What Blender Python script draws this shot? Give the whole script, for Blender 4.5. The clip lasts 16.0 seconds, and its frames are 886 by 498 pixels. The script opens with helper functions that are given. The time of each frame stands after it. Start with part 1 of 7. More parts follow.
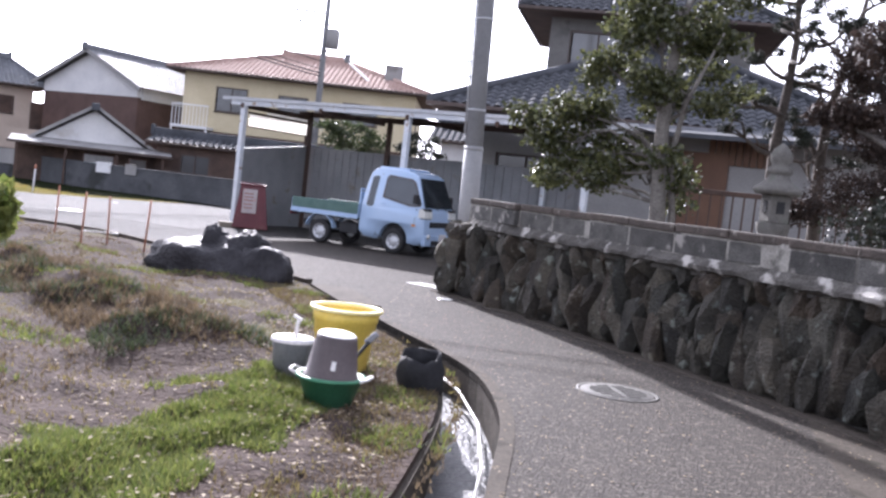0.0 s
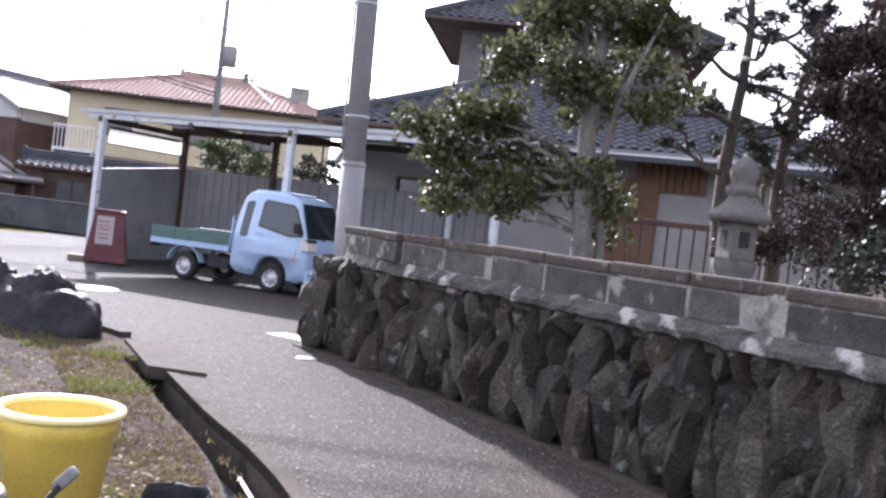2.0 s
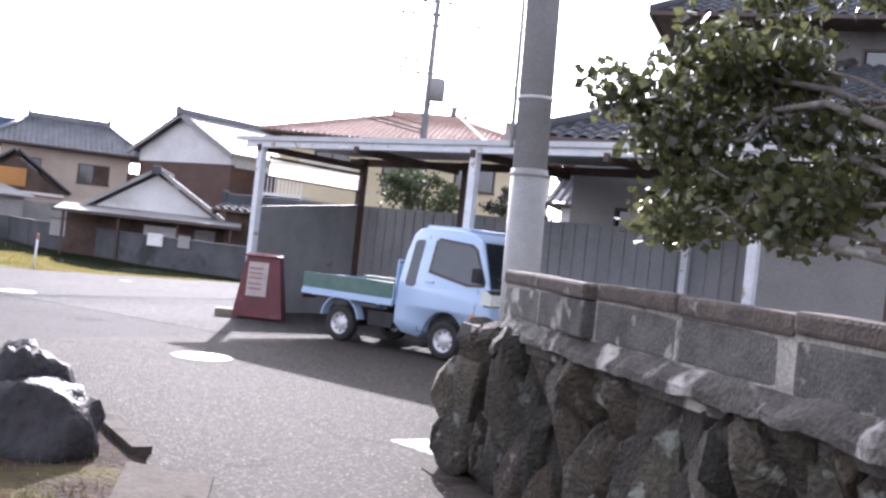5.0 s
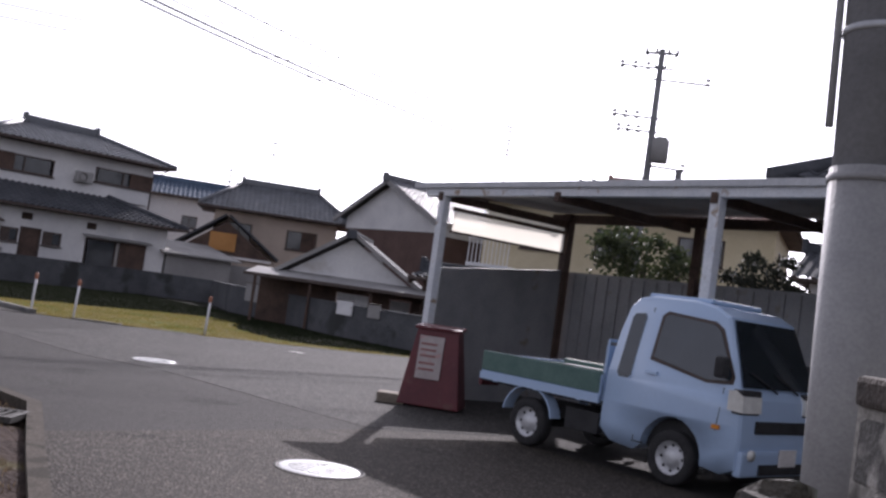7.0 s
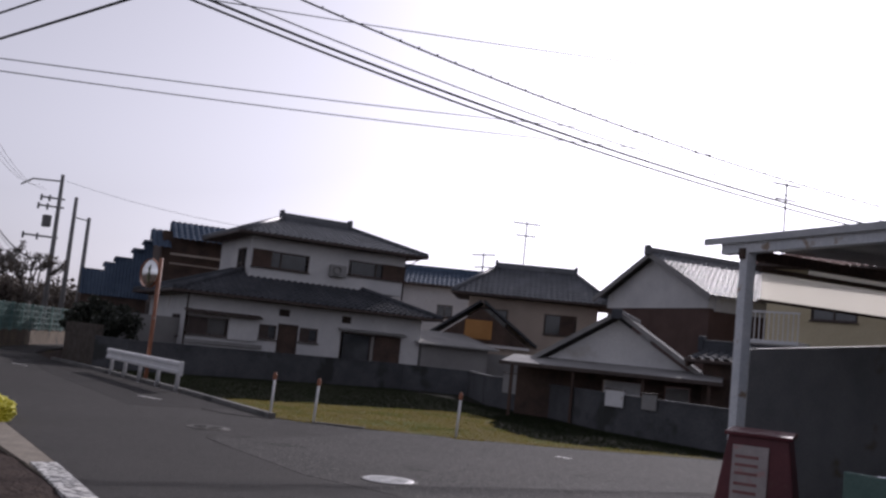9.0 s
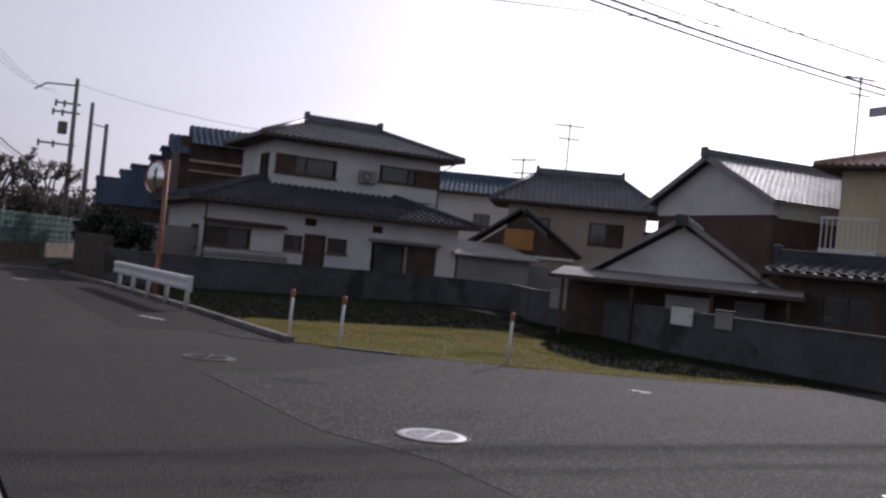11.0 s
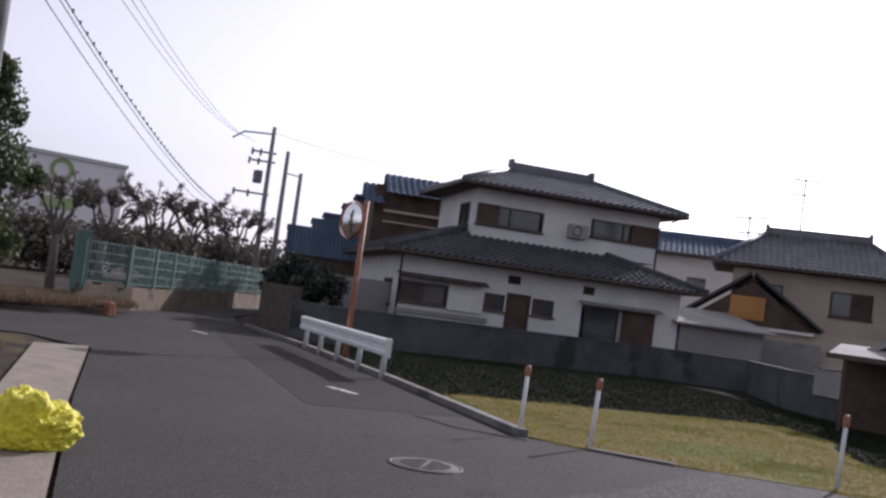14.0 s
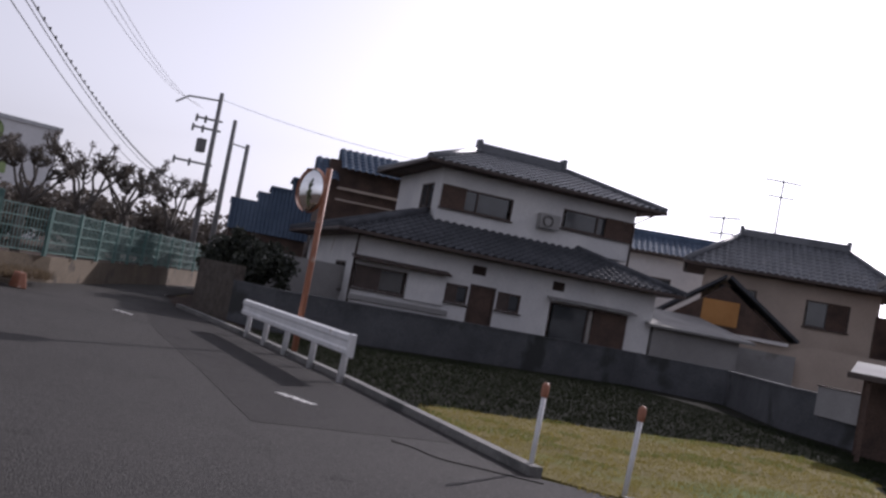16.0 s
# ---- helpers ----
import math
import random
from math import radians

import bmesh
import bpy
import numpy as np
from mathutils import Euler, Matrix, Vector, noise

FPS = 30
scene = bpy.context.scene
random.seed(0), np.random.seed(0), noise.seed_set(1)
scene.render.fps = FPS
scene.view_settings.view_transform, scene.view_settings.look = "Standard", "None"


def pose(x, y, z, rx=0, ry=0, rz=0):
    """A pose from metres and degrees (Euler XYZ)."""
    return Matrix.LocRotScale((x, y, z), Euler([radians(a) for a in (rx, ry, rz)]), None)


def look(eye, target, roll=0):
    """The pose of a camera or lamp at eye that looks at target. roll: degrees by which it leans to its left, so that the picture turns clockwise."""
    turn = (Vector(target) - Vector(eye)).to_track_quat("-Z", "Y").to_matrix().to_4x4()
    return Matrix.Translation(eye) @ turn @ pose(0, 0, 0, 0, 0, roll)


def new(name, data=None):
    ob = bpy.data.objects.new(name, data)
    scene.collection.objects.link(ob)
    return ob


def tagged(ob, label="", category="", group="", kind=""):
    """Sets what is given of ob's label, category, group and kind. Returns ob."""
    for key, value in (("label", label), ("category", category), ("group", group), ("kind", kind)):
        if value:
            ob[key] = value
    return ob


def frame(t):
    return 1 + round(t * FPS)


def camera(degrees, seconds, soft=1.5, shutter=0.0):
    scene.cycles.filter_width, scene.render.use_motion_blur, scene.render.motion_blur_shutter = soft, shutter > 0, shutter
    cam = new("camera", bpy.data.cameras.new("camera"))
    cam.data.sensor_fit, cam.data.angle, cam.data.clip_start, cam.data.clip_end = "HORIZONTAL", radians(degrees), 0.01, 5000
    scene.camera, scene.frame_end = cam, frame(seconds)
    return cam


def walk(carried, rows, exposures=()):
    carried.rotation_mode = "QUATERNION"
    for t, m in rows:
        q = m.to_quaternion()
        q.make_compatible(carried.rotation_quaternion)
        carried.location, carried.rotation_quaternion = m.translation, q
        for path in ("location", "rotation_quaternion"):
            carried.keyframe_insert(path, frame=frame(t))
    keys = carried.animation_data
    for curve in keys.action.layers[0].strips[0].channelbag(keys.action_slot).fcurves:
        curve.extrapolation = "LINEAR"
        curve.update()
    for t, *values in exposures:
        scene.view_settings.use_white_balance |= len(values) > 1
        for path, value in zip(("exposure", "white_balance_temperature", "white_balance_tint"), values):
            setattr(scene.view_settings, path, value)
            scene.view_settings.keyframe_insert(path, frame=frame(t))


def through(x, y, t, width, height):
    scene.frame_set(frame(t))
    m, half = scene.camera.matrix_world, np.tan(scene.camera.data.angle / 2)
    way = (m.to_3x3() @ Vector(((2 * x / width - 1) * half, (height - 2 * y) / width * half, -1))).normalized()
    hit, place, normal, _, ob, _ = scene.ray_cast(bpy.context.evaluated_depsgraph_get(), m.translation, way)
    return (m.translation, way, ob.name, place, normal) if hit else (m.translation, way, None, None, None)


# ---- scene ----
cam = camera(48.7, 16.0, 2.6)
PATH = [
    (0, (2.316, 0.228, 1.517), (1.948, 2.19, 1.394), 6.5),
    (0.5, (2.333, 1.003, 1.487), (2.085, 2.983, 1.351), 8.5),
    (1, (2.375, 1.81, 1.511), (2.215, 3.802, 1.435), 6.3),
    (1.5, (2.32, 2.589, 1.509), (2.142, 4.579, 1.413), 8.1),
    (2, (2.333, 3.388, 1.511), (2.116, 5.376, 1.472), 6.8),
    (2.5, (2.298, 4.117, 1.512), (2.055, 6.101, 1.452), 8.1),
    (3, (2.274, 4.87, 1.501), (2.042, 6.856, 1.46), 7.1),
    (3.5, (2.181, 5.675, 1.512), (1.816, 7.642, 1.513), 7.1),
    (4, (2.075, 6.6, 1.512), (1.683, 8.561, 1.565), 5.9),
    (4.2, (2.042, 6.863, 1.518), (1.578, 8.808, 1.554), 6.1),
    (6.3, (0.98, 10.258, 1.497), (0.063, 12.035, 1.53), 6.5),
    (6.5, (0.789, 10.651, 1.497), (-0.197, 12.389, 1.58), 7.8),
    (7, (0.485, 11.357, 1.472), (-0.599, 13.034, 1.576), 8.0),
    (7.5, (0.034, 12.05, 1.473), (-1.285, 13.543, 1.65), 7.3),
    (8, (-0.527, 12.743, 1.509), (-1.957, 14.13, 1.687), 8.2),
    (8.5, (-1.092, 13.302, 1.566), (-2.577, 14.625, 1.765), 5.9),
    (8.7, (-1.305, 13.483, 1.565), (-2.787, 14.809, 1.778), 5.7),
    (10.8, (-3.817, 15.495, 1.568), (-5.367, 16.756, 1.643), 6.8),
    (11, (-4.107, 15.668, 1.569), (-5.632, 16.963, 1.593), 5.6),
    (11.5, (-4.797, 16.091, 1.559), (-6.353, 17.347, 1.519), 5.2),
    (12, (-5.444, 16.352, 1.549), (-7.031, 17.569, 1.526), 6.5),
    (12.5, (-6.068, 16.594, 1.526), (-7.666, 17.797, 1.562), 7.3),
    (13, (-6.706, 16.835, 1.515), (-8.266, 18.086, 1.54), 8.6),
    (13.5, (-7.304, 17.06, 1.519), (-9.019, 18.086, 1.613), 6.5),
    (14, (-8.076, 17.272, 1.497), (-9.814, 18.256, 1.603), 7.8),
    (14.5, (-8.756, 17.516, 1.487), (-10.482, 18.523, 1.57), 7.4),
    (15, (-9.494, 17.791, 1.454), (-11.167, 18.888, 1.483), 8.9),
    (15.5, (-10.227, 18.091, 1.444), (-11.912, 19.167, 1.515), 9.1),
    (16, (-10.891, 18.267, 1.456), (-12.566, 19.355, 1.557), 10.7),
]
EXPOSURE = [(t, e, 5800 if t < 5 else 6000, 22 if t < 5 else 24) for t, e in ((0, 1.55), (2.5, 1.72), (4.2, 1.85), (6.3, 1.25), (7, 0.25), (7.5, -0.35), (8, -0.65), (8.5, -0.65), (11, -0.62), (11.5, -0.1), (12, 0.1), (12.5, 0.08), (13.5, 0.05), (14.5, 0.05), (15.5, 0.05), (16, -0.22))]
walk(cam, [(t, look(eye, target, roll)) for t, eye, target, roll in PATH], EXPOSURE)

# ---------------------------------------------------------------- light
SUN_AZ, SUN_EL = 27.0, 27.5            # degrees left of +y, above the horizon
sx, sy, sz = -math.sin(radians(SUN_AZ)) * math.cos(radians(SUN_EL)), math.cos(radians(SUN_AZ)) * math.cos(radians(SUN_EL)), math.sin(radians(SUN_EL))
world = bpy.data.worlds.new("sky")
scene.world = world
world.use_nodes = True
wn = world.node_tree.nodes
sky = wn.new("ShaderNodeTexSky")
sky.sky_type, sky.sun_disc = "NISHITA", False
sky.sun_elevation, sky.sun_rotation = radians(SUN_EL), radians(-SUN_AZ)
sky.air_density, sky.dust_density, sky.ozone_density = 1.0, 2.2, 2.0
haze = wn.new("ShaderNodeHueSaturation")      # thin high cloud takes most of the blue out
haze.inputs["Saturation"].default_value = 0.13
world.node_tree.links.new(sky.outputs[0], haze.inputs["Color"])
world.node_tree.links.new(haze.outputs[0], wn["Background"].inputs[0])
wn["Background"].inputs[1].default_value = 0.15
sun = new("sun", bpy.data.lights.new("sun", "SUN"))
sun.data.energy, sun.data.angle, sun.data.color = 3.8, radians(0.7), (1.0, 0.95, 0.86)
sun.matrix_world = look((sx * 60, sy * 60, sz * 60), (0, 0, 0))


# ---------------------------------------------------------------- materials
def material(name, a, b, scale=4.0, fine=60.0, rough=0.8, bump=0.3, metal=0.0, wear=None, vary=0.0, coord="Object", spec=0.5, dist=0.01, alpha_trans=0.0):
    """Two-scale mottled surface: colours a to b over scale, fine grain over it, wear colour in patches."""
    m = bpy.data.materials.new(name)
    m.use_nodes = True
    t, n, l = m.node_tree, m.node_tree.nodes, m.node_tree.links
    bs = n["Principled BSDF"]
    tc = n.new("ShaderNodeTexCoord")
    if coord == "World":
        geo = n.new("ShaderNodeNewGeometry")
        src = geo.outputs["Position"]
    else:
        src = tc.outputs["Object"]
    big = n.new("ShaderNodeTexNoise")
    big.inputs["Scale"].default_value, big.inputs["Detail"].default_value, big.inputs["Roughness"].default_value = scale, 6, 0.62
    l.new(src, big.inputs["Vector"])
    small = n.new("ShaderNodeTexNoise")
    small.inputs["Scale"].default_value, small.inputs["Detail"].default_value = fine, 3
    l.new(src, small.inputs["Vector"])
    ramp = n.new("ShaderNodeValToRGB")
    ramp.color_ramp.elements[0].position, ramp.color_ramp.elements[1].position = 0.32, 0.68
    ramp.color_ramp.elements[0].color, ramp.color_ramp.elements[1].color = (*a, 1), (*b, 1)
    l.new(big.outputs["Fac"], ramp.inputs["Fac"])
    grain = n.new("ShaderNodeMapRange")
    grain.inputs["From Min"].default_value, grain.inputs["From Max"].default_value = 0.3, 0.7
    grit = 0.28 if bump >= 0.3 else 0.09 if bump > 0.03 else 0.02
    grain.inputs["To Min"].default_value, grain.inputs["To Max"].default_value = 1 - grit, 1 + grit
    l.new(small.outputs["Fac"], grain.inputs["Value"])
    mul = n.new("ShaderNodeVectorMath")
    mul.operation = "SCALE"
    l.new(ramp.outputs["Color"], mul.inputs[0])
    l.new(grain.outputs["Result"], mul.inputs["Scale"])
    out = mul.outputs["Vector"]
    if wear:
        w = n.new("ShaderNodeTexNoise")
        w.inputs["Scale"].default_value, w.inputs["Detail"].default_value = wear[1], 8
        l.new(src, w.inputs["Vector"])
        wr = n.new("ShaderNodeMapRange")
        wr.inputs["From Min"].default_value, wr.inputs["From Max"].default_value = wear[2], wear[2] + 0.08
        l.new(w.outputs["Fac"], wr.inputs["Value"])
        mx = n.new("ShaderNodeMix")
        mx.data_type = "RGBA"
        l.new(wr.outputs["Result"], mx.inputs["Factor"])
        l.new(out, mx.inputs["A"])
        mx.inputs["B"].default_value = (*wear[0], 1)
        out = mx.outputs["Result"]
    if vary:
        oi = n.new("ShaderNodeObjectInfo")
        vr = n.new("ShaderNodeMapRange")
        vr.inputs["To Min"].default_value, vr.inputs["To Max"].default_value = 1 - vary, 1 + vary
        l.new(oi.outputs["Random"], vr.inputs["Value"])
        m2 = n.new("ShaderNodeVectorMath")
        m2.operation = "SCALE"
        l.new(out, m2.inputs[0])
        l.new(vr.outputs["Result"], m2.inputs["Scale"])
        out = m2.outputs["Vector"]
    l.new(out, bs.inputs["Base Color"])
    bs.inputs["Roughness"].default_value, bs.inputs["Metallic"].default_value = rough, metal
    bs.inputs["Specular IOR Level"].default_value = spec
    if bump:
        bp = n.new("ShaderNodeBump")
        bp.inputs["Strength"].default_value, bp.inputs["Distance"].default_value = bump, dist
        l.new(small.outputs["Fac"], bp.inputs["Height"])
        l.new(bp.outputs["Normal"], bs.inputs["Normal"])
    if alpha_trans:
        bs.inputs["Transmission Weight"].default_value = alpha_trans
    return m


def hues(m, stops):
    """Tint a surface piece by piece along a row of colours."""
    n, l = m.node_tree.nodes, m.node_tree.links
    bs = n["Principled BSDF"]
    base = bs.inputs["Base Color"].links[0].from_socket
    oi, ramp, mx = n.new("ShaderNodeObjectInfo"), n.new("ShaderNodeValToRGB"), n.new("ShaderNodeVectorMath")
    while len(ramp.color_ramp.elements) < len(stops):
        ramp.color_ramp.elements.new(0.5)
    for k, c in enumerate(stops):
        ramp.color_ramp.elements[k].position = k / (len(stops) - 1)
        ramp.color_ramp.elements[k].color = (*c, 1)
    mx.operation = "MULTIPLY"
    l.new(oi.outputs["Random"], ramp.inputs["Fac"])
    l.new(base, mx.inputs[0])
    l.new(ramp.outputs["Color"], mx.inputs[1])
    l.new(mx.outputs["Vector"], bs.inputs["Base Color"])


def leafy(name, a, b, gloss=0.4, through=0.35, rough_scale=3.0):
    """Leaves: colour varies leaf by leaf, some light passes through."""
    m = bpy.data.materials.new(name)
    m.use_nodes = True
    n, l = m.node_tree.nodes, m.node_tree.links
    bs = n["Principled BSDF"]
    geo = n.new("ShaderNodeNewGeometry")
    ramp = n.new("ShaderNodeValToRGB")
    ramp.color_ramp.elements[0].color, ramp.color_ramp.elements[1].color = (*a, 1), (*b, 1)
    l.new(geo.outputs["Random Per Island"], ramp.inputs["Fac"])
    l.new(ramp.outputs["Color"], bs.inputs["Base Color"])
    bs.inputs["Roughness"].default_value = gloss
    tr = n.new("ShaderNodeBsdfTranslucent")
    l.new(ramp.outputs["Color"], tr.inputs["Color"])
    mix = n.new("ShaderNodeMixShader")
    mix.inputs["Fac"].default_value = through
    l.new(bs.outputs[0], mix.inputs[1])
    l.new(tr.outputs[0], mix.inputs[2])
    l.new(mix.outputs[0], n["Material Output"].inputs["Surface"])
    return m


def asphalt(name, a, b, chip, scale):
    """Aggregate chips in bitumen, with broad worn patches and cracks."""
    m = material(name, a, b, 0.35, 18, 0.86, 0.0, coord="World", wear=(tuple(c * 0.62 for c in a), 0.9, 0.62))
    n, l = m.node_tree.nodes, m.node_tree.links
    bs = n["Principled BSDF"]
    geo = n.new("ShaderNodeNewGeometry")
    v = n.new("ShaderNodeTexVoronoi")
    v.inputs["Scale"].default_value = scale
    bs.inputs["Specular IOR Level"].default_value = 0.18
    l.new(geo.outputs["Position"], v.inputs["Vector"])
    base = bs.inputs["Base Color"].links[0].from_socket
    sep = n.new("ShaderNodeSeparateColor")
    l.new(v.outputs["Color"], sep.inputs["Color"])
    mr = n.new("ShaderNodeMapRange")
    mr.inputs["From Min"].default_value, mr.inputs["From Max"].default_value = 0.72, 0.95
    l.new(sep.outputs["Red"], mr.inputs["Value"])
    mx = n.new("ShaderNodeMix")
    mx.data_type = "RGBA"
    l.new(mr.outputs["Result"], mx.inputs["Factor"])
    l.new(base, mx.inputs["A"])
    mx.inputs["B"].default_value = (*chip, 1)
    l.new(mx.outputs["Result"], bs.inputs["Base Color"])
    bp = n.new("ShaderNodeBump")
    bp.inputs["Strength"].default_value, bp.inputs["Distance"].default_value = 0.9, 0.012
    l.new(v.outputs["Distance"], bp.inputs["Height"])
    l.new(bp.outputs["Normal"], bs.inputs["Normal"])
    return m


def glassy(name, col, rough=0.08):
    m = material(name, col, tuple(c * 1.3 for c in col), 2, 30, rough, 0.0)
    m.node_tree.nodes["Principled BSDF"].inputs["Coat Weight"].default_value = 0.6
    return m


LANE = asphalt("lane_asphalt", (0.034, 0.029, 0.025), (0.048, 0.041, 0.035), (0.125, 0.11, 0.092), 55)
ROAD = asphalt("road_asphalt", (0.038, 0.036, 0.0345), (0.052, 0.049, 0.047), (0.085, 0.08, 0.074), 80)
COARSE = asphalt("coarse_road_asphalt", (0.034, 0.0325, 0.0315), (0.049, 0.0465, 0.0445), (0.125, 0.118, 0.108), 48)
PATCH = asphalt("patch_asphalt", (0.026, 0.024, 0.0235), (0.036, 0.033, 0.032), (0.055, 0.051, 0.048), 80)
SOIL = material("field_soil", (0.040, 0.030, 0.027), (0.085, 0.063, 0.053), 1.6, 22, 0.95, 0.9, coord="World", wear=((0.095, 0.083, 0.042), 0.8, 0.57), dist=0.05, spec=0.08)
LOTSOIL = material("lot_turf", (0.105, 0.088, 0.020), (0.165, 0.132, 0.036), 0.7, 25, 0.95, 0.8, coord="World", wear=((0.085, 0.115, 0.022), 0.35, 0.55), dist=0.04, spec=0.15)
# earth coloured near black to carry the shade over the lot's rear
LOTSHADE = material("shaded_lot_earth", (0.020, 0.020, 0.017), (0.036, 0.036, 0.028), 1.1, 25, 0.95, 0.8, coord="World", wear=((0.030, 0.036, 0.018), 0.6, 0.60), dist=0.04, spec=0.03)
GARDEN = material("garden_soil", (0.11, 0.10, 0.08), (0.17, 0.15, 0.12), 2, 25, 0.95, 0.7, coord="World")
DARKCONC = material("weathered_concrete", (0.12, 0.118, 0.112), (0.20, 0.195, 0.185), 1.3, 35, 0.92, 0.4, coord="World", wear=((0.07, 0.072, 0.068), 0.9, 0.58))
BOUNDM = material("sooty_block_wall", (0.062, 0.065, 0.071), (0.105, 0.109, 0.117), 1.1, 35, 0.92, 0.4, coord="World", wear=((0.04, 0.042, 0.042), 0.8, 0.58))
SLABM = material("earthy_concrete", (0.055, 0.047, 0.039), (0.098, 0.084, 0.069), 3, 45, 0.92, 0.7, coord="World", wear=((0.042, 0.037, 0.029), 3, 0.56), spec=0.12)
PALECONC = material("kerb_concrete", (0.165, 0.14, 0.108), (0.25, 0.215, 0.17), 3, 50, 0.9, 0.35, coord="World", wear=((0.2, 0.19, 0.16), 2.5, 0.62))
STONE = material("boulder", (0.045, 0.041, 0.035), (0.125, 0.110, 0.090), 4.5, 38, 0.88, 1.0, coord="World", wear=((0.26, 0.275, 0.25), 8, 0.60), vary=0.4, dist=0.04)
LEDGE = material("stained_ledge_mortar", (0.048, 0.044, 0.039), (0.105, 0.098, 0.087), 4, 45, 0.94, 0.8, coord="World", wear=((0.44, 0.42, 0.39), 3.4, 0.565), dist=0.02)
hues(STONE, ((0.46, 0.40, 0.34), (0.42, 0.47, 0.45), (0.66, 0.57, 0.47), (0.36, 0.38, 0.39), (0.85, 0.86, 0.80), (0.44, 0.36, 0.30), (0.60, 0.65, 0.63)))
JOINT = material("pale_block_mortar", (0.20, 0.19, 0.17), (0.36, 0.345, 0.31), 5, 50, 0.95, 0.5, coord="World", wear=((0.10, 0.095, 0.085), 4, 0.55))
MORTAR = material("joint_mortar", (0.030, 0.029, 0.026), (0.060, 0.056, 0.050), 6, 50, 0.95, 0.5, coord="World")
BLOCK = material("concrete_block", (0.044, 0.043, 0.040), (0.115, 0.111, 0.103), 3.5, 60, 0.92, 0.9, coord="World", wear=((0.36, 0.34, 0.31), 4.5, 0.60), vary=0.35)
CAPM = material("block_cap", (0.046, 0.037, 0.031), (0.098, 0.079, 0.066), 5, 55, 0.92, 0.9, coord="World", wear=((0.24, 0.22, 0.19), 7, 0.62), vary=0.15)
POLEM = material("pole_concrete", (0.19, 0.193, 0.20), (0.245, 0.248, 0.255), 2.5, 50, 0.85, 0.2, wear=((0.19, 0.19, 0.195), 2, 0.63))
SLEEVE = material("pole_sleeve", (0.28, 0.28, 0.285), (0.345, 0.345, 0.34), 4, 60, 0.6, 0.25, wear=((0.25, 0.245, 0.24), 7, 0.64))
FARPOLE = material("far_pole", (0.16, 0.165, 0.17), (0.24, 0.24, 0.24), 2, 30, 0.85, 0.1)
WIRE = material("cable_rubber", (0.02, 0.02, 0.022), (0.035, 0.035, 0.037), 3, 30, 0.7, 0.0)
STEELG = material("galvanised", (0.42, 0.44, 0.46), (0.56, 0.57, 0.58), 3, 40, 0.5, 0.1, 0.35)
WHITEP = material("white_paint", (0.66, 0.67, 0.68), (0.80, 0.80, 0.80), 3, 40, 0.5, 0.1, wear=((0.42, 0.38, 0.33), 5, 0.66))
POSTP = material("post_paint", (0.60, 0.64, 0.68), (0.74, 0.76, 0.78), 4, 40, 0.5, 0.15, wear=((0.35, 0.27, 0.2), 6, 0.64))
RUST = material("orange_paint", (0.300, 0.116, 0.064), (0.372, 0.163, 0.096), 4, 40, 0.6, 0.15, wear=((0.42, 0.3, 0.24), 5, 0.6))
REDP = material("red_paint", (0.085, 0.016, 0.022), (0.135, 0.026, 0.032), 3, 40, 0.55, 0.15, wear=((0.14, 0.05, 0.045), 4, 0.6))
NOTICE = material("notice_board", (0.36, 0.31, 0.30), (0.46, 0.41, 0.39), 6, 50, 0.6, 0.1, wear=((0.45, 0.3, 0.28), 8, 0.62))
INK = material("faded_ink", (0.25, 0.1, 0.1), (0.32, 0.16, 0.15), 8, 50, 0.7, 0.0)
SHEETM = material("grey_sheet_metal", (0.20, 0.205, 0.21), (0.27, 0.27, 0.275), 1.5, 35, 0.6, 0.15, wear=((0.18, 0.15, 0.12), 2.2, 0.64))
ROOFUND = material("carport_roof_sheet", (0.30, 0.30, 0.31), (0.40, 0.40, 0.40), 1.5, 30, 0.6, 0.1, wear=((0.3, 0.22, 0.16), 2.5, 0.62))
TUBY = material("yellow_plastic", (0.68, 0.50, 0.08), (0.76, 0.58, 0.13), 3, 50, 0.42, 0.05, wear=((0.66, 0.45, 0.10), 5, 0.62))
TUBRIM = material("tub_rim_plastic", (0.85, 0.72, 0.30), (0.92, 0.82, 0.42), 3, 50, 0.4, 0.05)
GREENP = material("green_plastic", (0.045, 0.18, 0.10), (0.075, 0.25, 0.14), 4, 50, 0.45, 0.05)
GREYP = material("grey_plastic", (0.20, 0.205, 0.22), (0.28, 0.285, 0.295), 4, 40, 0.55, 0.08)
PURPLEP = material("dull_brown_plastic", (0.075, 0.058, 0.06), (0.115, 0.09, 0.09), 4, 40, 0.55, 0.08)
PALEP = material("pale_plastic", (0.70, 0.66, 0.64), (0.82, 0.80, 0.78), 4, 40, 0.5, 0.05)
BLACKP = material("black_plastic", (0.010, 0.010, 0.012), (0.022, 0.022, 0.025), 4, 40, 0.75, 0.3)
BLACKFILM = material("black_film", (0.016, 0.015, 0.018), (0.040, 0.038, 0.042), 3, 18, 0.6, 0.6, dist=0.04, spec=0.3)
WATER = material("ditch_water", (0.045, 0.048, 0.052), (0.075, 0.08, 0.086), 6, 28, 0.42, 0.9, coord="World", dist=0.03, spec=0.25)
TRUCKP = material("pale_blue_paint", (0.40, 0.54, 0.74), (0.44, 0.58, 0.78), 1.2, 40, 0.32, 0.02)
TRUCKP.node_tree.nodes["Principled BSDF"].inputs["Coat Weight"].default_value = 0.5
TYRE = material("tyre_rubber", (0.018, 0.018, 0.02), (0.035, 0.034, 0.034), 8, 60, 0.85, 0.3)
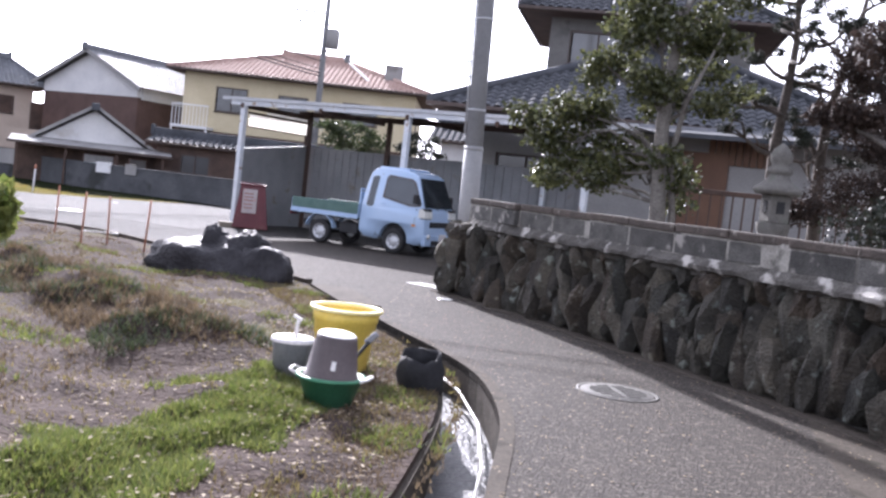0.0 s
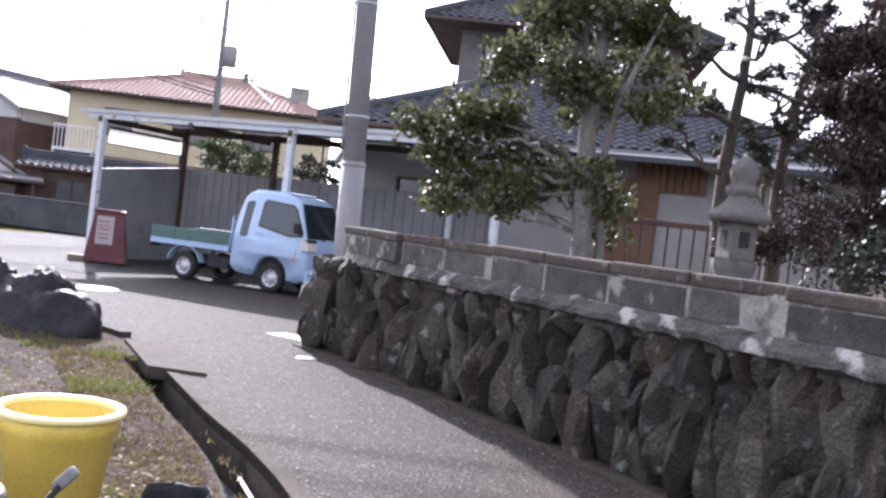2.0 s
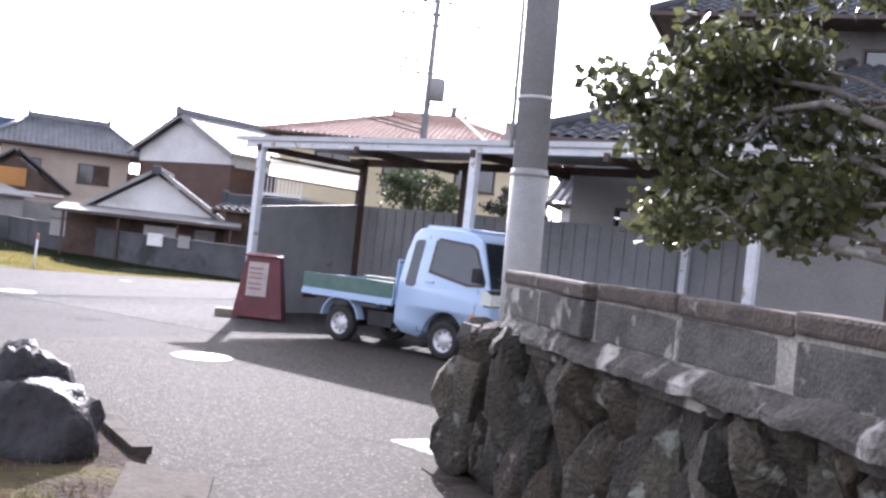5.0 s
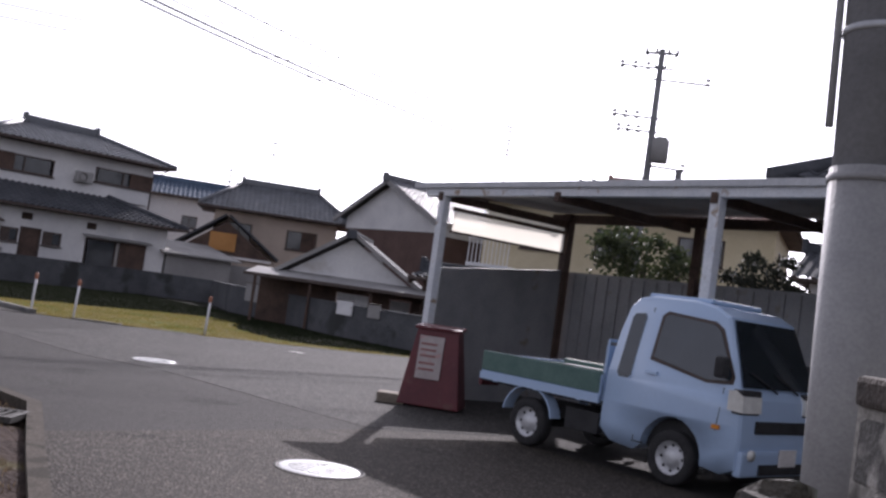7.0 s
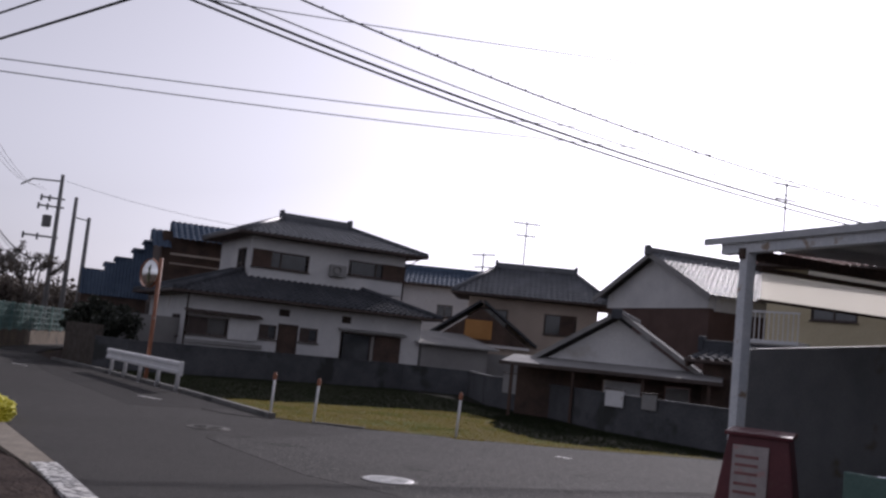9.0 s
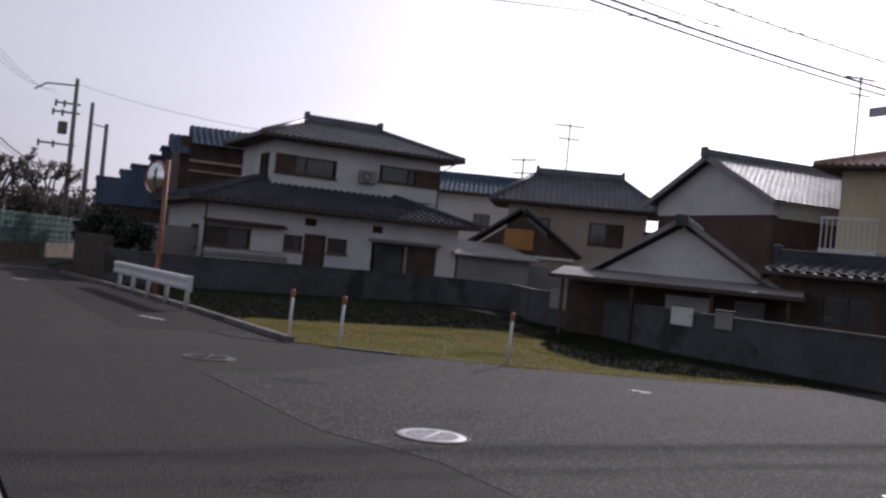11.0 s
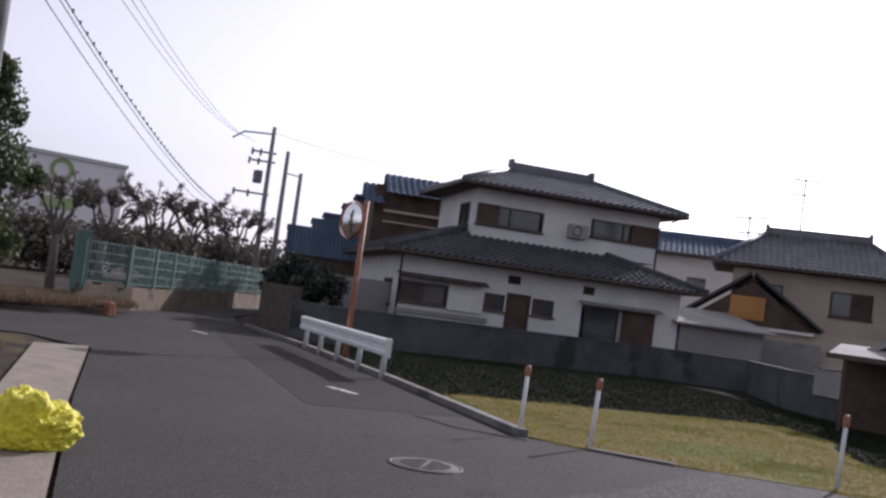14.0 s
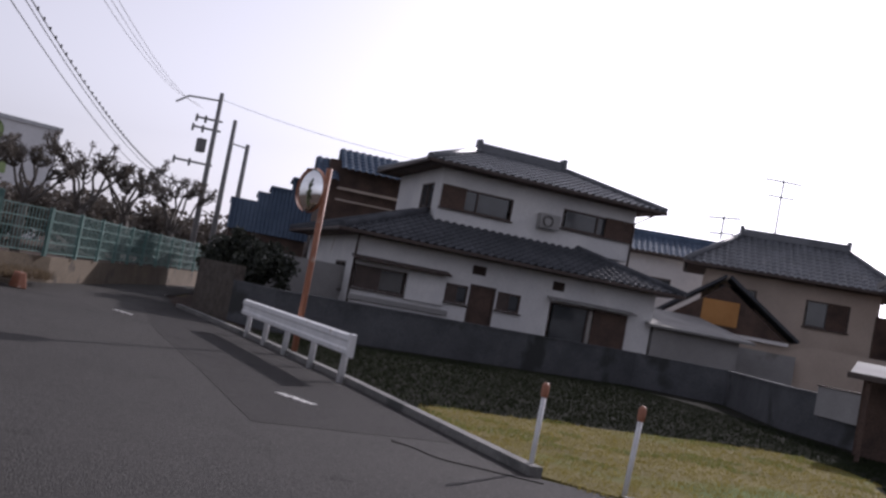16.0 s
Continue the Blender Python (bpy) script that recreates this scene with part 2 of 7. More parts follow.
RIMM = material("steel_rim", (0.52, 0.53, 0.55), (0.64, 0.65, 0.66), 6, 40, 0.45, 0.05, 0.4)
DARKM = material("dark_underbody", (0.02, 0.02, 0.022), (0.04, 0.04, 0.042), 5, 40, 0.8, 0.1)
GLASSD = glassy("tinted_glass", (0.035, 0.045, 0.055), 0.06)
LENS = material("lamp_lens", (0.62, 0.62, 0.58), (0.8, 0.8, 0.76), 9, 40, 0.15, 0.0)
AMBER = material("amber_lens", (0.7, 0.25, 0.03), (0.8, 0.32, 0.05), 9, 40, 0.2, 0.0)
BEDG = material("green_bed_sheet", (0.065, 0.13, 0.115), (0.11, 0.19, 0.165), 4, 40, 0.6, 0.2)
PLASTER = material("white_plaster", (0.60, 0.60, 0.60), (0.74, 0.735, 0.72), 0.7, 25, 0.9, 0.1, coord="World", wear=((0.5, 0.48, 0.45), 0.9, 0.66))
CREAM = material("cream_plaster", (0.52, 0.45, 0.29), (0.61, 0.54, 0.37), 0.7, 25, 0.9, 0.1, coord="World")
BEIGE = material("beige_siding", (0.46, 0.38, 0.31), (0.56, 0.47, 0.39), 0.8, 25, 0.9, 0.15, coord="World")
BROWNW = material("dark_brown_boards", (0.055, 0.035, 0.028), (0.11, 0.07, 0.052), 1.6, 30, 0.8, 0.3, coord="World")
REDBROWN = material("red_brown_boards", (0.085, 0.052, 0.044), (0.13, 0.08, 0.066), 1.2, 30, 0.85, 0.25, coord="World")
GREYW = material("grey_render", (0.25, 0.245, 0.24), (0.34, 0.335, 0.325), 0.8, 30, 0.9, 0.2, coord="World", wear=((0.2, 0.19, 0.18), 0.9, 0.62))
WOODP = material("warm_wood", (0.11, 0.058, 0.037), (0.17, 0.092, 0.056), 1.5, 40, 0.7, 0.25, coord="World")
ORANGEP = material("orange_panel", (0.42, 0.20, 0.06), (0.50, 0.25, 0.08), 1.5, 30, 0.8, 0.1, coord="World")
TILE = material("smoked_roof_tile", (0.095, 0.102, 0.112), (0.165, 0.175, 0.19), 1.2, 22, 0.5, 0.2, coord="World", wear=((0.24, 0.24, 0.24), 1.4, 0.64))
TILEB = material("blue_roof_tile", (0.07, 0.10, 0.15), (0.11, 0.15, 0.21), 1.2, 22, 0.85, 0.2, coord="World", spec=0.2)
TILED = material("dark_roof_tile", (0.055, 0.06, 0.068), (0.095, 0.10, 0.112), 1.2, 22, 0.88, 0.2, coord="World", spec=0.25)
TILEP = material("pale_red_roof_tile", (0.40, 0.28, 0.235), (0.50, 0.37, 0.32), 1.0, 22, 0.85, 0.2, coord="World", spec=0.2)
PANE = glassy("window_glass", (0.06, 0.065, 0.07), 0.07)
CURTAIN = material("pale_curtain", (0.52, 0.50, 0.46), (0.66, 0.64, 0.6), 3, 30, 0.9, 0.1, coord="World")
FRAMEB = material("bronze_sash", (0.05, 0.035, 0.03), (0.085, 0.06, 0.05), 3, 40, 0.55, 0.1)
BARK = material("bark", (0.12, 0.108, 0.096), (0.22, 0.205, 0.18), 5, 35, 0.95, 0.9, wear=((0.36, 0.36, 0.33), 6, 0.62), dist=0.02)
BARKD = material("dark_bark", (0.06, 0.05, 0.042), (0.12, 0.10, 0.085), 5, 35, 0.95, 0.8, dist=0.02)
BARKF = material("grey_bark", (0.10, 0.09, 0.08), (0.17, 0.155, 0.14), 5, 35, 0.95, 0.6, dist=0.02)
LEAF = leafy("camellia_leaf", (0.042, 0.052, 0.024), (0.115, 0.12, 0.05), 0.18, 0.4)
LEAFD = leafy("dark_conifer", (0.016, 0.022, 0.016), (0.045, 0.05, 0.032), 0.6, 0.12)
LEAFR = leafy("reddish_conifer", (0.026, 0.018, 0.015), (0.066, 0.042, 0.031), 0.6, 0.15)
LEAFG = leafy("evergreen_leaf", (0.04, 0.06, 0.025), (0.10, 0.12, 0.05), 0.5, 0.25)
# weeds kept this dark to stand in for shade cast on the lot
WEEDSHADE = leafy("shaded_weed", (0.014, 0.020, 0.010), (0.034, 0.042, 0.020), 0.85, 0.06)
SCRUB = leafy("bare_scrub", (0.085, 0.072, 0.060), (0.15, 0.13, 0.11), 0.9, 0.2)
WEEDSHADE.node_tree.nodes["Principled BSDF"].inputs["Specular IOR Level"].default_value = 0.03
GRASSG = leafy("green_grass", (0.085, 0.125, 0.022), (0.21, 0.225, 0.065), 0.6, 0.45)
GRASSY = leafy("dry_grass", (0.125, 0.105, 0.036), (0.245, 0.20, 0.078), 0.7, 0.45)
GRASSD = leafy("dead_weed", (0.095, 0.068, 0.042), (0.20, 0.15, 0.09), 0.8, 0.35)
LITTER = leafy("leaf_litter", (0.20, 0.15, 0.09), (0.40, 0.33, 0.22), 0.8, 0.2)
LOTG = leafy("lot_grass", (0.17, 0.145, 0.035), (0.25, 0.205, 0.055), 0.9, 0.6)
STONEG = material("lantern_granite", (0.115, 0.11, 0.10), (0.20, 0.19, 0.17), 5, 60, 0.92, 0.6, wear=((0.15, 0.155, 0.13), 5, 0.58))
NETY = material("yellow_net", (0.66, 0.60, 0.03), (0.80, 0.74, 0.06), 8, 60, 0.55, 0.5, dist=0.02)
FENCEG = material("green_mesh_fence", (0.08, 0.16, 0.145), (0.12, 0.21, 0.19), 2, 40, 0.6, 0.05)
RETW = material("stained_retaining_wall", (0.095, 0.072, 0.048), (0.165, 0.128, 0.088), 0.9, 30, 0.92, 0.5, coord="World", wear=((0.06, 0.048, 0.036), 1.5, 0.57))
WHITEB = material("white_cladding", (0.66, 0.67, 0.68), (0.74, 0.75, 0.76), 0.3, 10, 0.6, 0.05, coord="World")
LOGOG = material("green_emblem", (0.24, 0.34, 0.14), (0.34, 0.44, 0.2), 1, 10, 0.7, 0.0)
MIRRORM = material("mirror_glass", (0.85, 0.87, 0.88), (0.9, 0.9, 0.9), 1, 10, 0.04, 0.0, 1.0)
IRON = material("cast_iron_cover", (0.055, 0.052, 0.047), (0.095, 0.09, 0.083), 7, 60, 0.75, 0.4, 0.15, coord="World")
# pale base colour stands in for the shine on the iron covers
IRONSHINE = material("shine_pale_cover", (0.58, 0.58, 0.57), (0.70, 0.70, 0.68), 7, 60, 0.40, 0.4, coord="World", wear=((0.4, 0.4, 0.38), 9, 0.6))
LINEM = material("worn_road_paint", (0.58, 0.57, 0.54), (0.70, 0.69, 0.66), 8, 60, 0.7, 0.3, coord="World", wear=((0.16, 0.157, 0.15), 14, 0.47))
PANELW = bpy.data.materials.new("translucent_sheet")
PANELW.use_nodes = True
_n, _l = PANELW.node_tree.nodes, PANELW.node_tree.links
_t, _d, _x = _n.new("ShaderNodeBsdfTranslucent"), _n.new("ShaderNodeBsdfTransparent"), _n.new("ShaderNodeMixShader")
_t.inputs[0].default_value, _d.inputs[0].default_value, _x.inputs[0].default_value = (0.9, 0.88, 0.82, 1), (0.95, 0.94, 0.9, 1), 0.35
_l.new(_t.outputs[0], _x.inputs[1]), _l.new(_d.outputs[0], _x.inputs[2]), _l.new(_x.outputs[0], _n["Material Output"].inputs[0])


# ---------------------------------------------------------------- mesh helpers
class Shape:
    """A bmesh with a few ways to add solid pieces."""

    def __init__(self):
        self.bm = bmesh.new()

    def box(self, c, s, rz=0.0, rx=0.0, ry=0.0, bevel=0.0, taper=1.0):
        m = Matrix.LocRotScale(c, Euler((radians(rx), radians(ry), radians(rz))), None)
        r = bmesh.ops.create_cube(self.bm, size=1.0)
        for v in r["verts"]:
            k = taper if v.co.z > 0 else 1.0
            v.co = m @ Vector((v.co.x * s[0] * k, v.co.y * s[1] * k, v.co.z * s[2]))
        if bevel:
            es = {e for v in r["verts"] for e in v.link_edges}
            bmesh.ops.bevel(self.bm, geom=list(es), offset=bevel, segments=2, affect="EDGES", profile=0.6)
        return self

    def tube(self, pts, radii, n=8, cap=True):
        rings = []
        for i, p in enumerate(pts):
            p = Vector(p)
            a = Vector(pts[max(i - 1, 0)])
            b = Vector(pts[min(i + 1, len(pts) - 1)])
            d = (b - a).normalized()
            ref = Vector((0, 0, 1)) if abs(d.z) < 0.9 else Vector((1, 0, 0))
            u = d.cross(ref).normalized()
            w = d.cross(u)
            r = radii[i] if hasattr(radii, "__len__") else radii
            rings.append([self.bm.verts.new(p + (u * math.cos(2 * math.pi * k / n) + w * math.sin(2 * math.pi * k / n)) * r) for k in range(n)])
        for a, b in zip(rings, rings[1:]):
            for k in range(n):
                f = self.bm.faces.new((a[k], a[(k + 1) % n], b[(k + 1) % n], b[k]))
                f.smooth = True
        if cap:
            self.bm.faces.new(rings[0][::-1])
            self.bm.faces.new(rings[-1])
        return self

    def lathe(self, prof, n=24, at=(0, 0, 0), axis="z", wob=0.0):
        rings = []
        for r, h in prof:
            ring = []
            for k in range(n):
                a = 2 * math.pi * k / n
                q = r * (1 + wob * math.sin(3 * a + h * 9))
                p = Vector((q * math.cos(a), q * math.sin(a), h))
                if axis == "y":
                    p = Vector((p.x, p.z, p.y))
                ring.append(self.bm.verts.new(p + Vector(at)))
            rings.append(ring)
        for a, b in zip(rings, rings[1:]):
            for k in range(n):
                f = self.bm.faces.new((a[k], a[(k + 1) % n], b[(k + 1) % n], b[k]))
                f.smooth = True
        return self

    def poly(self, pts, z0, z1):
        """Upright prism over a plan outline."""
        lo = [self.bm.verts.new((p[0], p[1], z0)) for p in pts]
        hi = [self.bm.verts.new((p[0], p[1], z1)) for p in pts]
        self.bm.faces.new(hi), self.bm.faces.new(lo[::-1])
        k = len(pts)
        for i in range(k):
            self.bm.faces.new((lo[i], lo[(i + 1) % k], hi[(i + 1) % k], hi[i]))
        return self

    def prism(self, outline, y0, y1, axes="xz"):
        """Outline in x, z carried from y0 to y1 (or in y, z along x)."""
        def at(p, q):
            return (p[0], q, p[1]) if axes == "xz" else (q, p[0], p[1])
        a = [self.bm.verts.new(at(p, y0)) for p in outline]
        b = [self.bm.verts.new(at(p, y1)) for p in outline]
        k = len(outline)
        self.bm.faces.new(a), self.bm.faces.new(b[::-1])
        for i in range(k):
            self.bm.faces.new((a[i], b[i], b[(i + 1) % k], a[(i + 1) % k]))
        return self

    def face(self, pts):
        self.bm.faces.new([self.bm.verts.new(p) for p in pts])
        return self

    def mesh(self, name, mat):
        bmesh.ops.recalc_face_normals(self.bm, faces=self.bm.faces)
        big = [f for f in self.bm.faces if len(f.verts) > 4]
        if big:
            bmesh.ops.triangulate(self.bm, faces=big)
        me = bpy.data.meshes.new(name)
        self.bm.to_mesh(me)
        self.bm.free()
        me.materials.append(mat)
        return me


def part(name, shape, mat, parent=None, label="", at=None):
    ob = new(name, shape if isinstance(shape, bpy.types.Mesh) else shape.mesh(name, mat))
    if parent is not None:
        ob.parent = parent
    if at is not None:
        ob.matrix_basis = at
    if label:
        ob["label"] = label
    return ob


def thing(name, label, category, m=None, group="", kind=""):
    ob = new(name)
    ob.empty_display_size = 0.2
    if m is not None:
        ob.matrix_basis = m
    return tagged(ob, label, category, group, kind)


def raw(name, verts, faces, mat, smooth=False):
    me = bpy.data.meshes.new(name)
    me.from_pydata(verts, [], faces)
    me.materials.append(mat)
    if smooth:
        me.polygons.foreach_set("use_smooth", [True] * len(me.polygons))
    me.update()
    return me


def along(line, step):
    """Points and headings at even steps along a plan line."""
    out, left = [], 0.0
    for (x0, y0), (x1, y1) in zip(line, line[1:]):
        L = math.hypot(x1 - x0, y1 - y0)
        d = left
        while d < L:
            out.append((x0 + (x1 - x0) * d / L, y0 + (y1 - y0) * d / L, math.degrees(math.atan2(y1 - y0, x1 - x0))))
            d += step
        left = d - L
    return out


def inside(x, y, poly):
    hit = False
    j = len(poly) - 1
    for i in range(len(poly)):
        xi, yi, xj, yj = *poly[i], *poly[j]
        if (yi > y) != (yj > y) and x < (xj - xi) * (y - yi) / (yj - yi) + xi:
            hit = not hit
        j = i
    return hit


def near_line(x, y, line):
    """Distance to a plan line."""
    best = 1e9
    for (x0, y0), (x1, y1) in zip(line, line[1:]):
        dx, dy = x1 - x0, y1 - y0
        k = min(1, max(0, ((x - x0) * dx + (y - y0) * dy) / (dx * dx + dy * dy)))
        best = min(best, math.hypot(x - x0 - k * dx, y - y0 - k * dy))
    return best


# ---------------------------------------------------------------- ground, ditch, lane and road
def smooth(line, n=4):
    """A plan line rounded through its own corners."""
    out = []
    for i in range(len(line) - 1):
        p = [Vector(line[min(max(i + k, 0), len(line) - 1)]) for k in (-1, 0, 1, 2)]
        for j in range(n):
            t = j / n
            q = 0.5 * (2 * p[1] + (p[2] - p[0]) * t + (2 * p[0] - 5 * p[1] + 4 * p[2] - p[3]) * t * t + (3 * p[1] - p[0] - 3 * p[2] + p[3]) * t ** 3)
            out.append((q.x, q.y))
    return out + [tuple(line[-1])]


DITCH_OUT = [(1.95, -12), (1.9, 0), (1.82, 4.0), (1.74, 5.35), (1.6, 6.84), (1.24, 8.2), (0.66, 9.28), (0.03, 10.2), (-0.6, 11.2), (-1.1, 12.0)]
DITCH_IN = [(1.5, -12), (1.46, 0), (1.4, 4.0), (1.36, 5.2), (1.22, 6.7), (0.93, 8.03), (0.43, 9.09), (-0.19, 10.05), (-0.82, 11.05), (-1.34, 11.84)]
DITCH_OUT, DITCH_IN = smooth(DITCH_OUT), smooth(DITCH_IN)
DITCH_MID = [((a[0] + b[0]) / 2, (a[1] + b[1]) / 2) for a, b in zip(DITCH_OUT, DITCH_IN)]
WALLFOOT = [(-0.27, 14.45), (0.6, 13.5), (1.85, 11.85), (2.75, 10.55), (3.5, 9.5), (4.1, 8.55), (4.8, 7.3), (5.4, 5.9), (5.9, 4.0), (6.2, 1.0), (6.4, -12)]
KERB_S = [(-1.1, 12.0), (-1.95, 13.3), (-3.3, 14.35), (-5.4, 15.75), (-7.3, 17.05), (-9.3, 17.4), (-12.1, 17.95), (-18.8, 19.2), (-24.6, 20.4)]
KERB_N = [(-35.6, 26.6), (-29.9, 26.05), (-23.4, 25.2), (-19.7, 24.55), (-17.95, 24.25)]
LOT_EDGE = [(-17.95, 24.25), (-16.8, 25.05), (-15.2, 26.8), (-14.2, 28.2), (-12.9, 30.8), (-11.5, 34.0)]
FENCE_FOOT = [(-31.5, 15.0), (-33.5, 19.9), (-35.7, 21.9), (-37.2, 23.7), (-40.7, 25.8), (-44.1, 27.6), (-50.0, 31.2), (-58, 37)]

lane_outline = DITCH_OUT + [(-1.95, 13.3), (-3.3, 14.35), (-6.3, 16.33), (-6.07, 17.69), (-5.7, 19.88), (-4.9, 21.5), (-1.2, 20.2), (1.2, 19.2), (0.2, 15.2), (-0.27, 14.45)] + WALLFOOT[1:]
road_outline = ([(-0.27, 14.45), (-1.0, 15.0)] + KERB_S + [(-26.2, 19.6), (-27.0, 14.0), (-27.5, 0)] + [(-31.2, 0)] + FENCE_FOOT + [(-56, 40), (-48, 31.8), (-41, 28.0)]
                + KERB_N + LOT_EDGE[1:] + [(-7.0, 34), (-6.0, 27.5), (4.5, 24.0), (9, 20), (4.5, 17.5), (0.3, 15.2)])


def height(x, y):
    """Lie of the land round the paving."""
    if near_line(x, y, DITCH_MID) < (0.30 if y < 8.2 else 0.22):
        return -0.62
    if inside(x, y, road_outline) or inside(x, y, lane_outline):
        return -0.08
    n = noise.noise((x * 0.9, y * 0.9, 0)) * 0.06 + noise.noise((x * 3, y * 3, 5)) * 0.05
    if x < 1.6 and y < 19 and x > -13:
        d = min(near_line(x, y, DITCH_MID), near_line(x, y, KERB_S))
        furrow = 0.07 * math.sin((x * 0.75 + y * 0.65) * 3.2) * min(1, max(0, (d - 1.2) / 1.0))
        ridge = 0.22 * math.exp(-(near_line(x, y, [(-5.5, 11.3), (-2.6, 8.7), (-1.3, 7.6)]) / 0.55) ** 2) * (1 + 0.8 * noise.noise((x * 2.2, y * 2.2, 9)))
        furrow += ridge
        return min(1, d / 1.5) * 0.05 + n * min(1, d / 0.8) + furrow - 0.01
    if abs(x) < 60 and -15 < y < 70:
        return -0.03 + n * 0.3
    return -0.03


gx = sorted(set([-2500, -900, -400, -200, -120, -80] + [-60 + 2 * i for i in range(22)] + [-16 + 0.5 * i for i in range(18)] + [-7 + 0.12 * i for i in range(80)] + [2.6, 3, 4, 5, 6, 8, 10, 14, 20, 40, 80, 200, 600, 2500]))
gy = sorted(set([-2500, -600, -200, -80, -40, -20, -12, -8, -4, -2, 0] + [0.5 + 0.12 * i for i in range(130)] + [16.1 + 0.5 * i for i in range(24)] + [28 + 2 * i for i in range(22)] + [80, 120, 200, 400, 900, 2500]))
gv = [(x, y, height(x, y)) for y in gy for x in gx]
nx = len(gx)
gf = [(j * nx + i, j * nx + i + 1, (j + 1) * nx + i + 1, (j + 1) * nx + i) for j in range(len(gy) - 1) for i in range(nx - 1)]
ground = tagged(new("ground", raw("ground", gv, gf, SOIL, True)), "brown field soil with dry weeds and furrows", "ground", kind="structure")

lane = tagged(part("lane", Shape().poly(lane_outline, -0.07, 0.0), LANE), "coarse grey asphalt lane beside the stone wall", "lane", kind="structure")
road = tagged(part("road", Shape().poly(road_outline, -0.075, -0.006), ROAD), "worn grey asphalt road at the junction", "road", kind="structure")
patch = tagged(part("road_patch", Shape().poly([(-35.2, 26.45), (-29.5, 25.85), (-23.3, 25.0), (-19.3, 24.4), (-19.5, 22.1), (-23.2, 22.85), (-28.0, 23.75), (-33.4, 25.1)], -0.03, -0.0035), PATCH),
               "darker resurfaced strip of asphalt along the kerb", "road patch", kind="structure")

coarse = tagged(part("road_patch", Shape().poly([(-14.55, 21.05), (-11.2, 20.5), (-9.9, 20.75), (-5.8, 20.05), (-5.0, 21.6), (-6.6, 24.5), (-7.0, 27.5), (-8.0, 31.5), (-12.6, 31.5), (-12.9, 30.8), (-14.2, 28.2), (-15.2, 26.8), (-16.2, 25.7), (-15.2, 23.8), (-14.5, 21.9)], -0.03, -0.0025), COARSE),
                "coarse worn asphalt beyond a seam in the road", "road patch", kind="structure")

# the open ditch: two walls, a bed and shallow water
ditch = thing("ditch", "concrete-lined open ditch with shallow water beside the lane", "ditch", kind="structure")


def ribbon(a, b, za, zb, mat, name, parent):
    v = [(*p, za) for p in a] + [(*p, zb) for p in b]
    k = len(a)
    return part(name, raw(name, v, [(i, i + 1, k + i + 1, k + i) for i in range(k - 1)], mat), mat, parent)


def strip_wall(line, off0, off1, z0, z1, mat, name, parent=None, kind_label=None):
    """A wall of even thickness along a plan line, between two sideways offsets."""
    L, R = [], []
    for i, p in enumerate(line):
        a, b = line[max(i - 1, 0)], line[min(i + 1, len(line) - 1)]
        d = Vector((b[0] - a[0], b[1] - a[1])).normalized()
        n = Vector((-d.y, d.x))
        L.append((p[0] + n.x * off0, p[1] + n.y * off0))
        R.append((p[0] + n.x * off1, p[1] + n.y * off1))
    v, f = [], []
    for i in range(len(line)):
        v += [(*L[i], z0), (*L[i], z1), (*R[i], z1), (*R[i], z0)]
    for i in range(len(line) - 1):
        a, b = 4 * i, 4 * i + 4
        for k in range(4):
            f.append((a + k, a + (k + 1) % 4, b + (k + 1) % 4, b + k))
    f += [(0, 1, 2, 3), tuple(4 * (len(line) - 1) + k for k in (3, 2, 1, 0))]
    me = raw(name, v, f, mat)
    bm = bmesh.new()
    bm.from_mesh(me)
    bmesh.ops.recalc_face_normals(bm, faces=bm.faces)
    bm.to_mesh(me)
    bm.free()
    return part(name, me, mat, parent)


strip_wall(DITCH_OUT, -0.10, 0.0, -0.6, 0.006, SLABM, "outer_ditch_wall", ditch)
strip_wall(DITCH_IN, 0.0, 0.06, -0.6, -0.012, SLABM, "inner_ditch_wall", ditch)
strip_wall(DITCH_IN, 0.035, 0.52, -0.3, 0.028, SOIL, "earth_verge", ditch)
ribbon(DITCH_IN, DITCH_OUT, -0.40, -0.40, SLABM, "ditch_bed", ditch)
ribbon(DITCH_IN, DITCH_OUT, -0.34, -0.34, WATER, "ditch_water", ditch)
# a pale hose lying in the ditch
hose = thing("garden_hose", "pale vinyl hose lying along the ditch wall", "hose")
hp = [(a[0] * 0.78 + b[0] * 0.22, a[1] * 0.78 + b[1] * 0.22, -0.32 + 0.16 * i / 5) for i, (a, b) in enumerate(zip(DITCH_OUT[9:25:3], DITCH_IN[9:25:3]))]
part("tube", Shape().tube(hp, 0.012, 6), PALEP, hose)
# culvert slab and field kerb
slab = thing("culvert_slab", "cracked concrete slab bridging the ditch", "culvert slab", kind="structure")
part("slab", Shape().poly([(-0.48, 11.6), (-1.02, 11.6), (-1.85, 12.95), (-1.3, 13.05)], -0.08, 0.03), SLABM, slab)
kerb_field = tagged(strip_wall(KERB_S[1:6], -0.02, 0.11, -0.05, 0.05, SLABM, "kerb"), "low worn concrete kerb along the field", "kerb", kind="structure")
apron = tagged(part("concrete_apron", Shape().poly([(-9.3, 17.36), (-12.1, 17.91), (-18.8, 19.16), (-24.6, 20.36), (-24.4, 19.5), (-18.6, 18.4), (-12.1, 17.6), (-9.26, 17.15)], -0.1, 0.015), PALECONC),
               "pale concrete strip along the road edge", "apron", kind="structure")
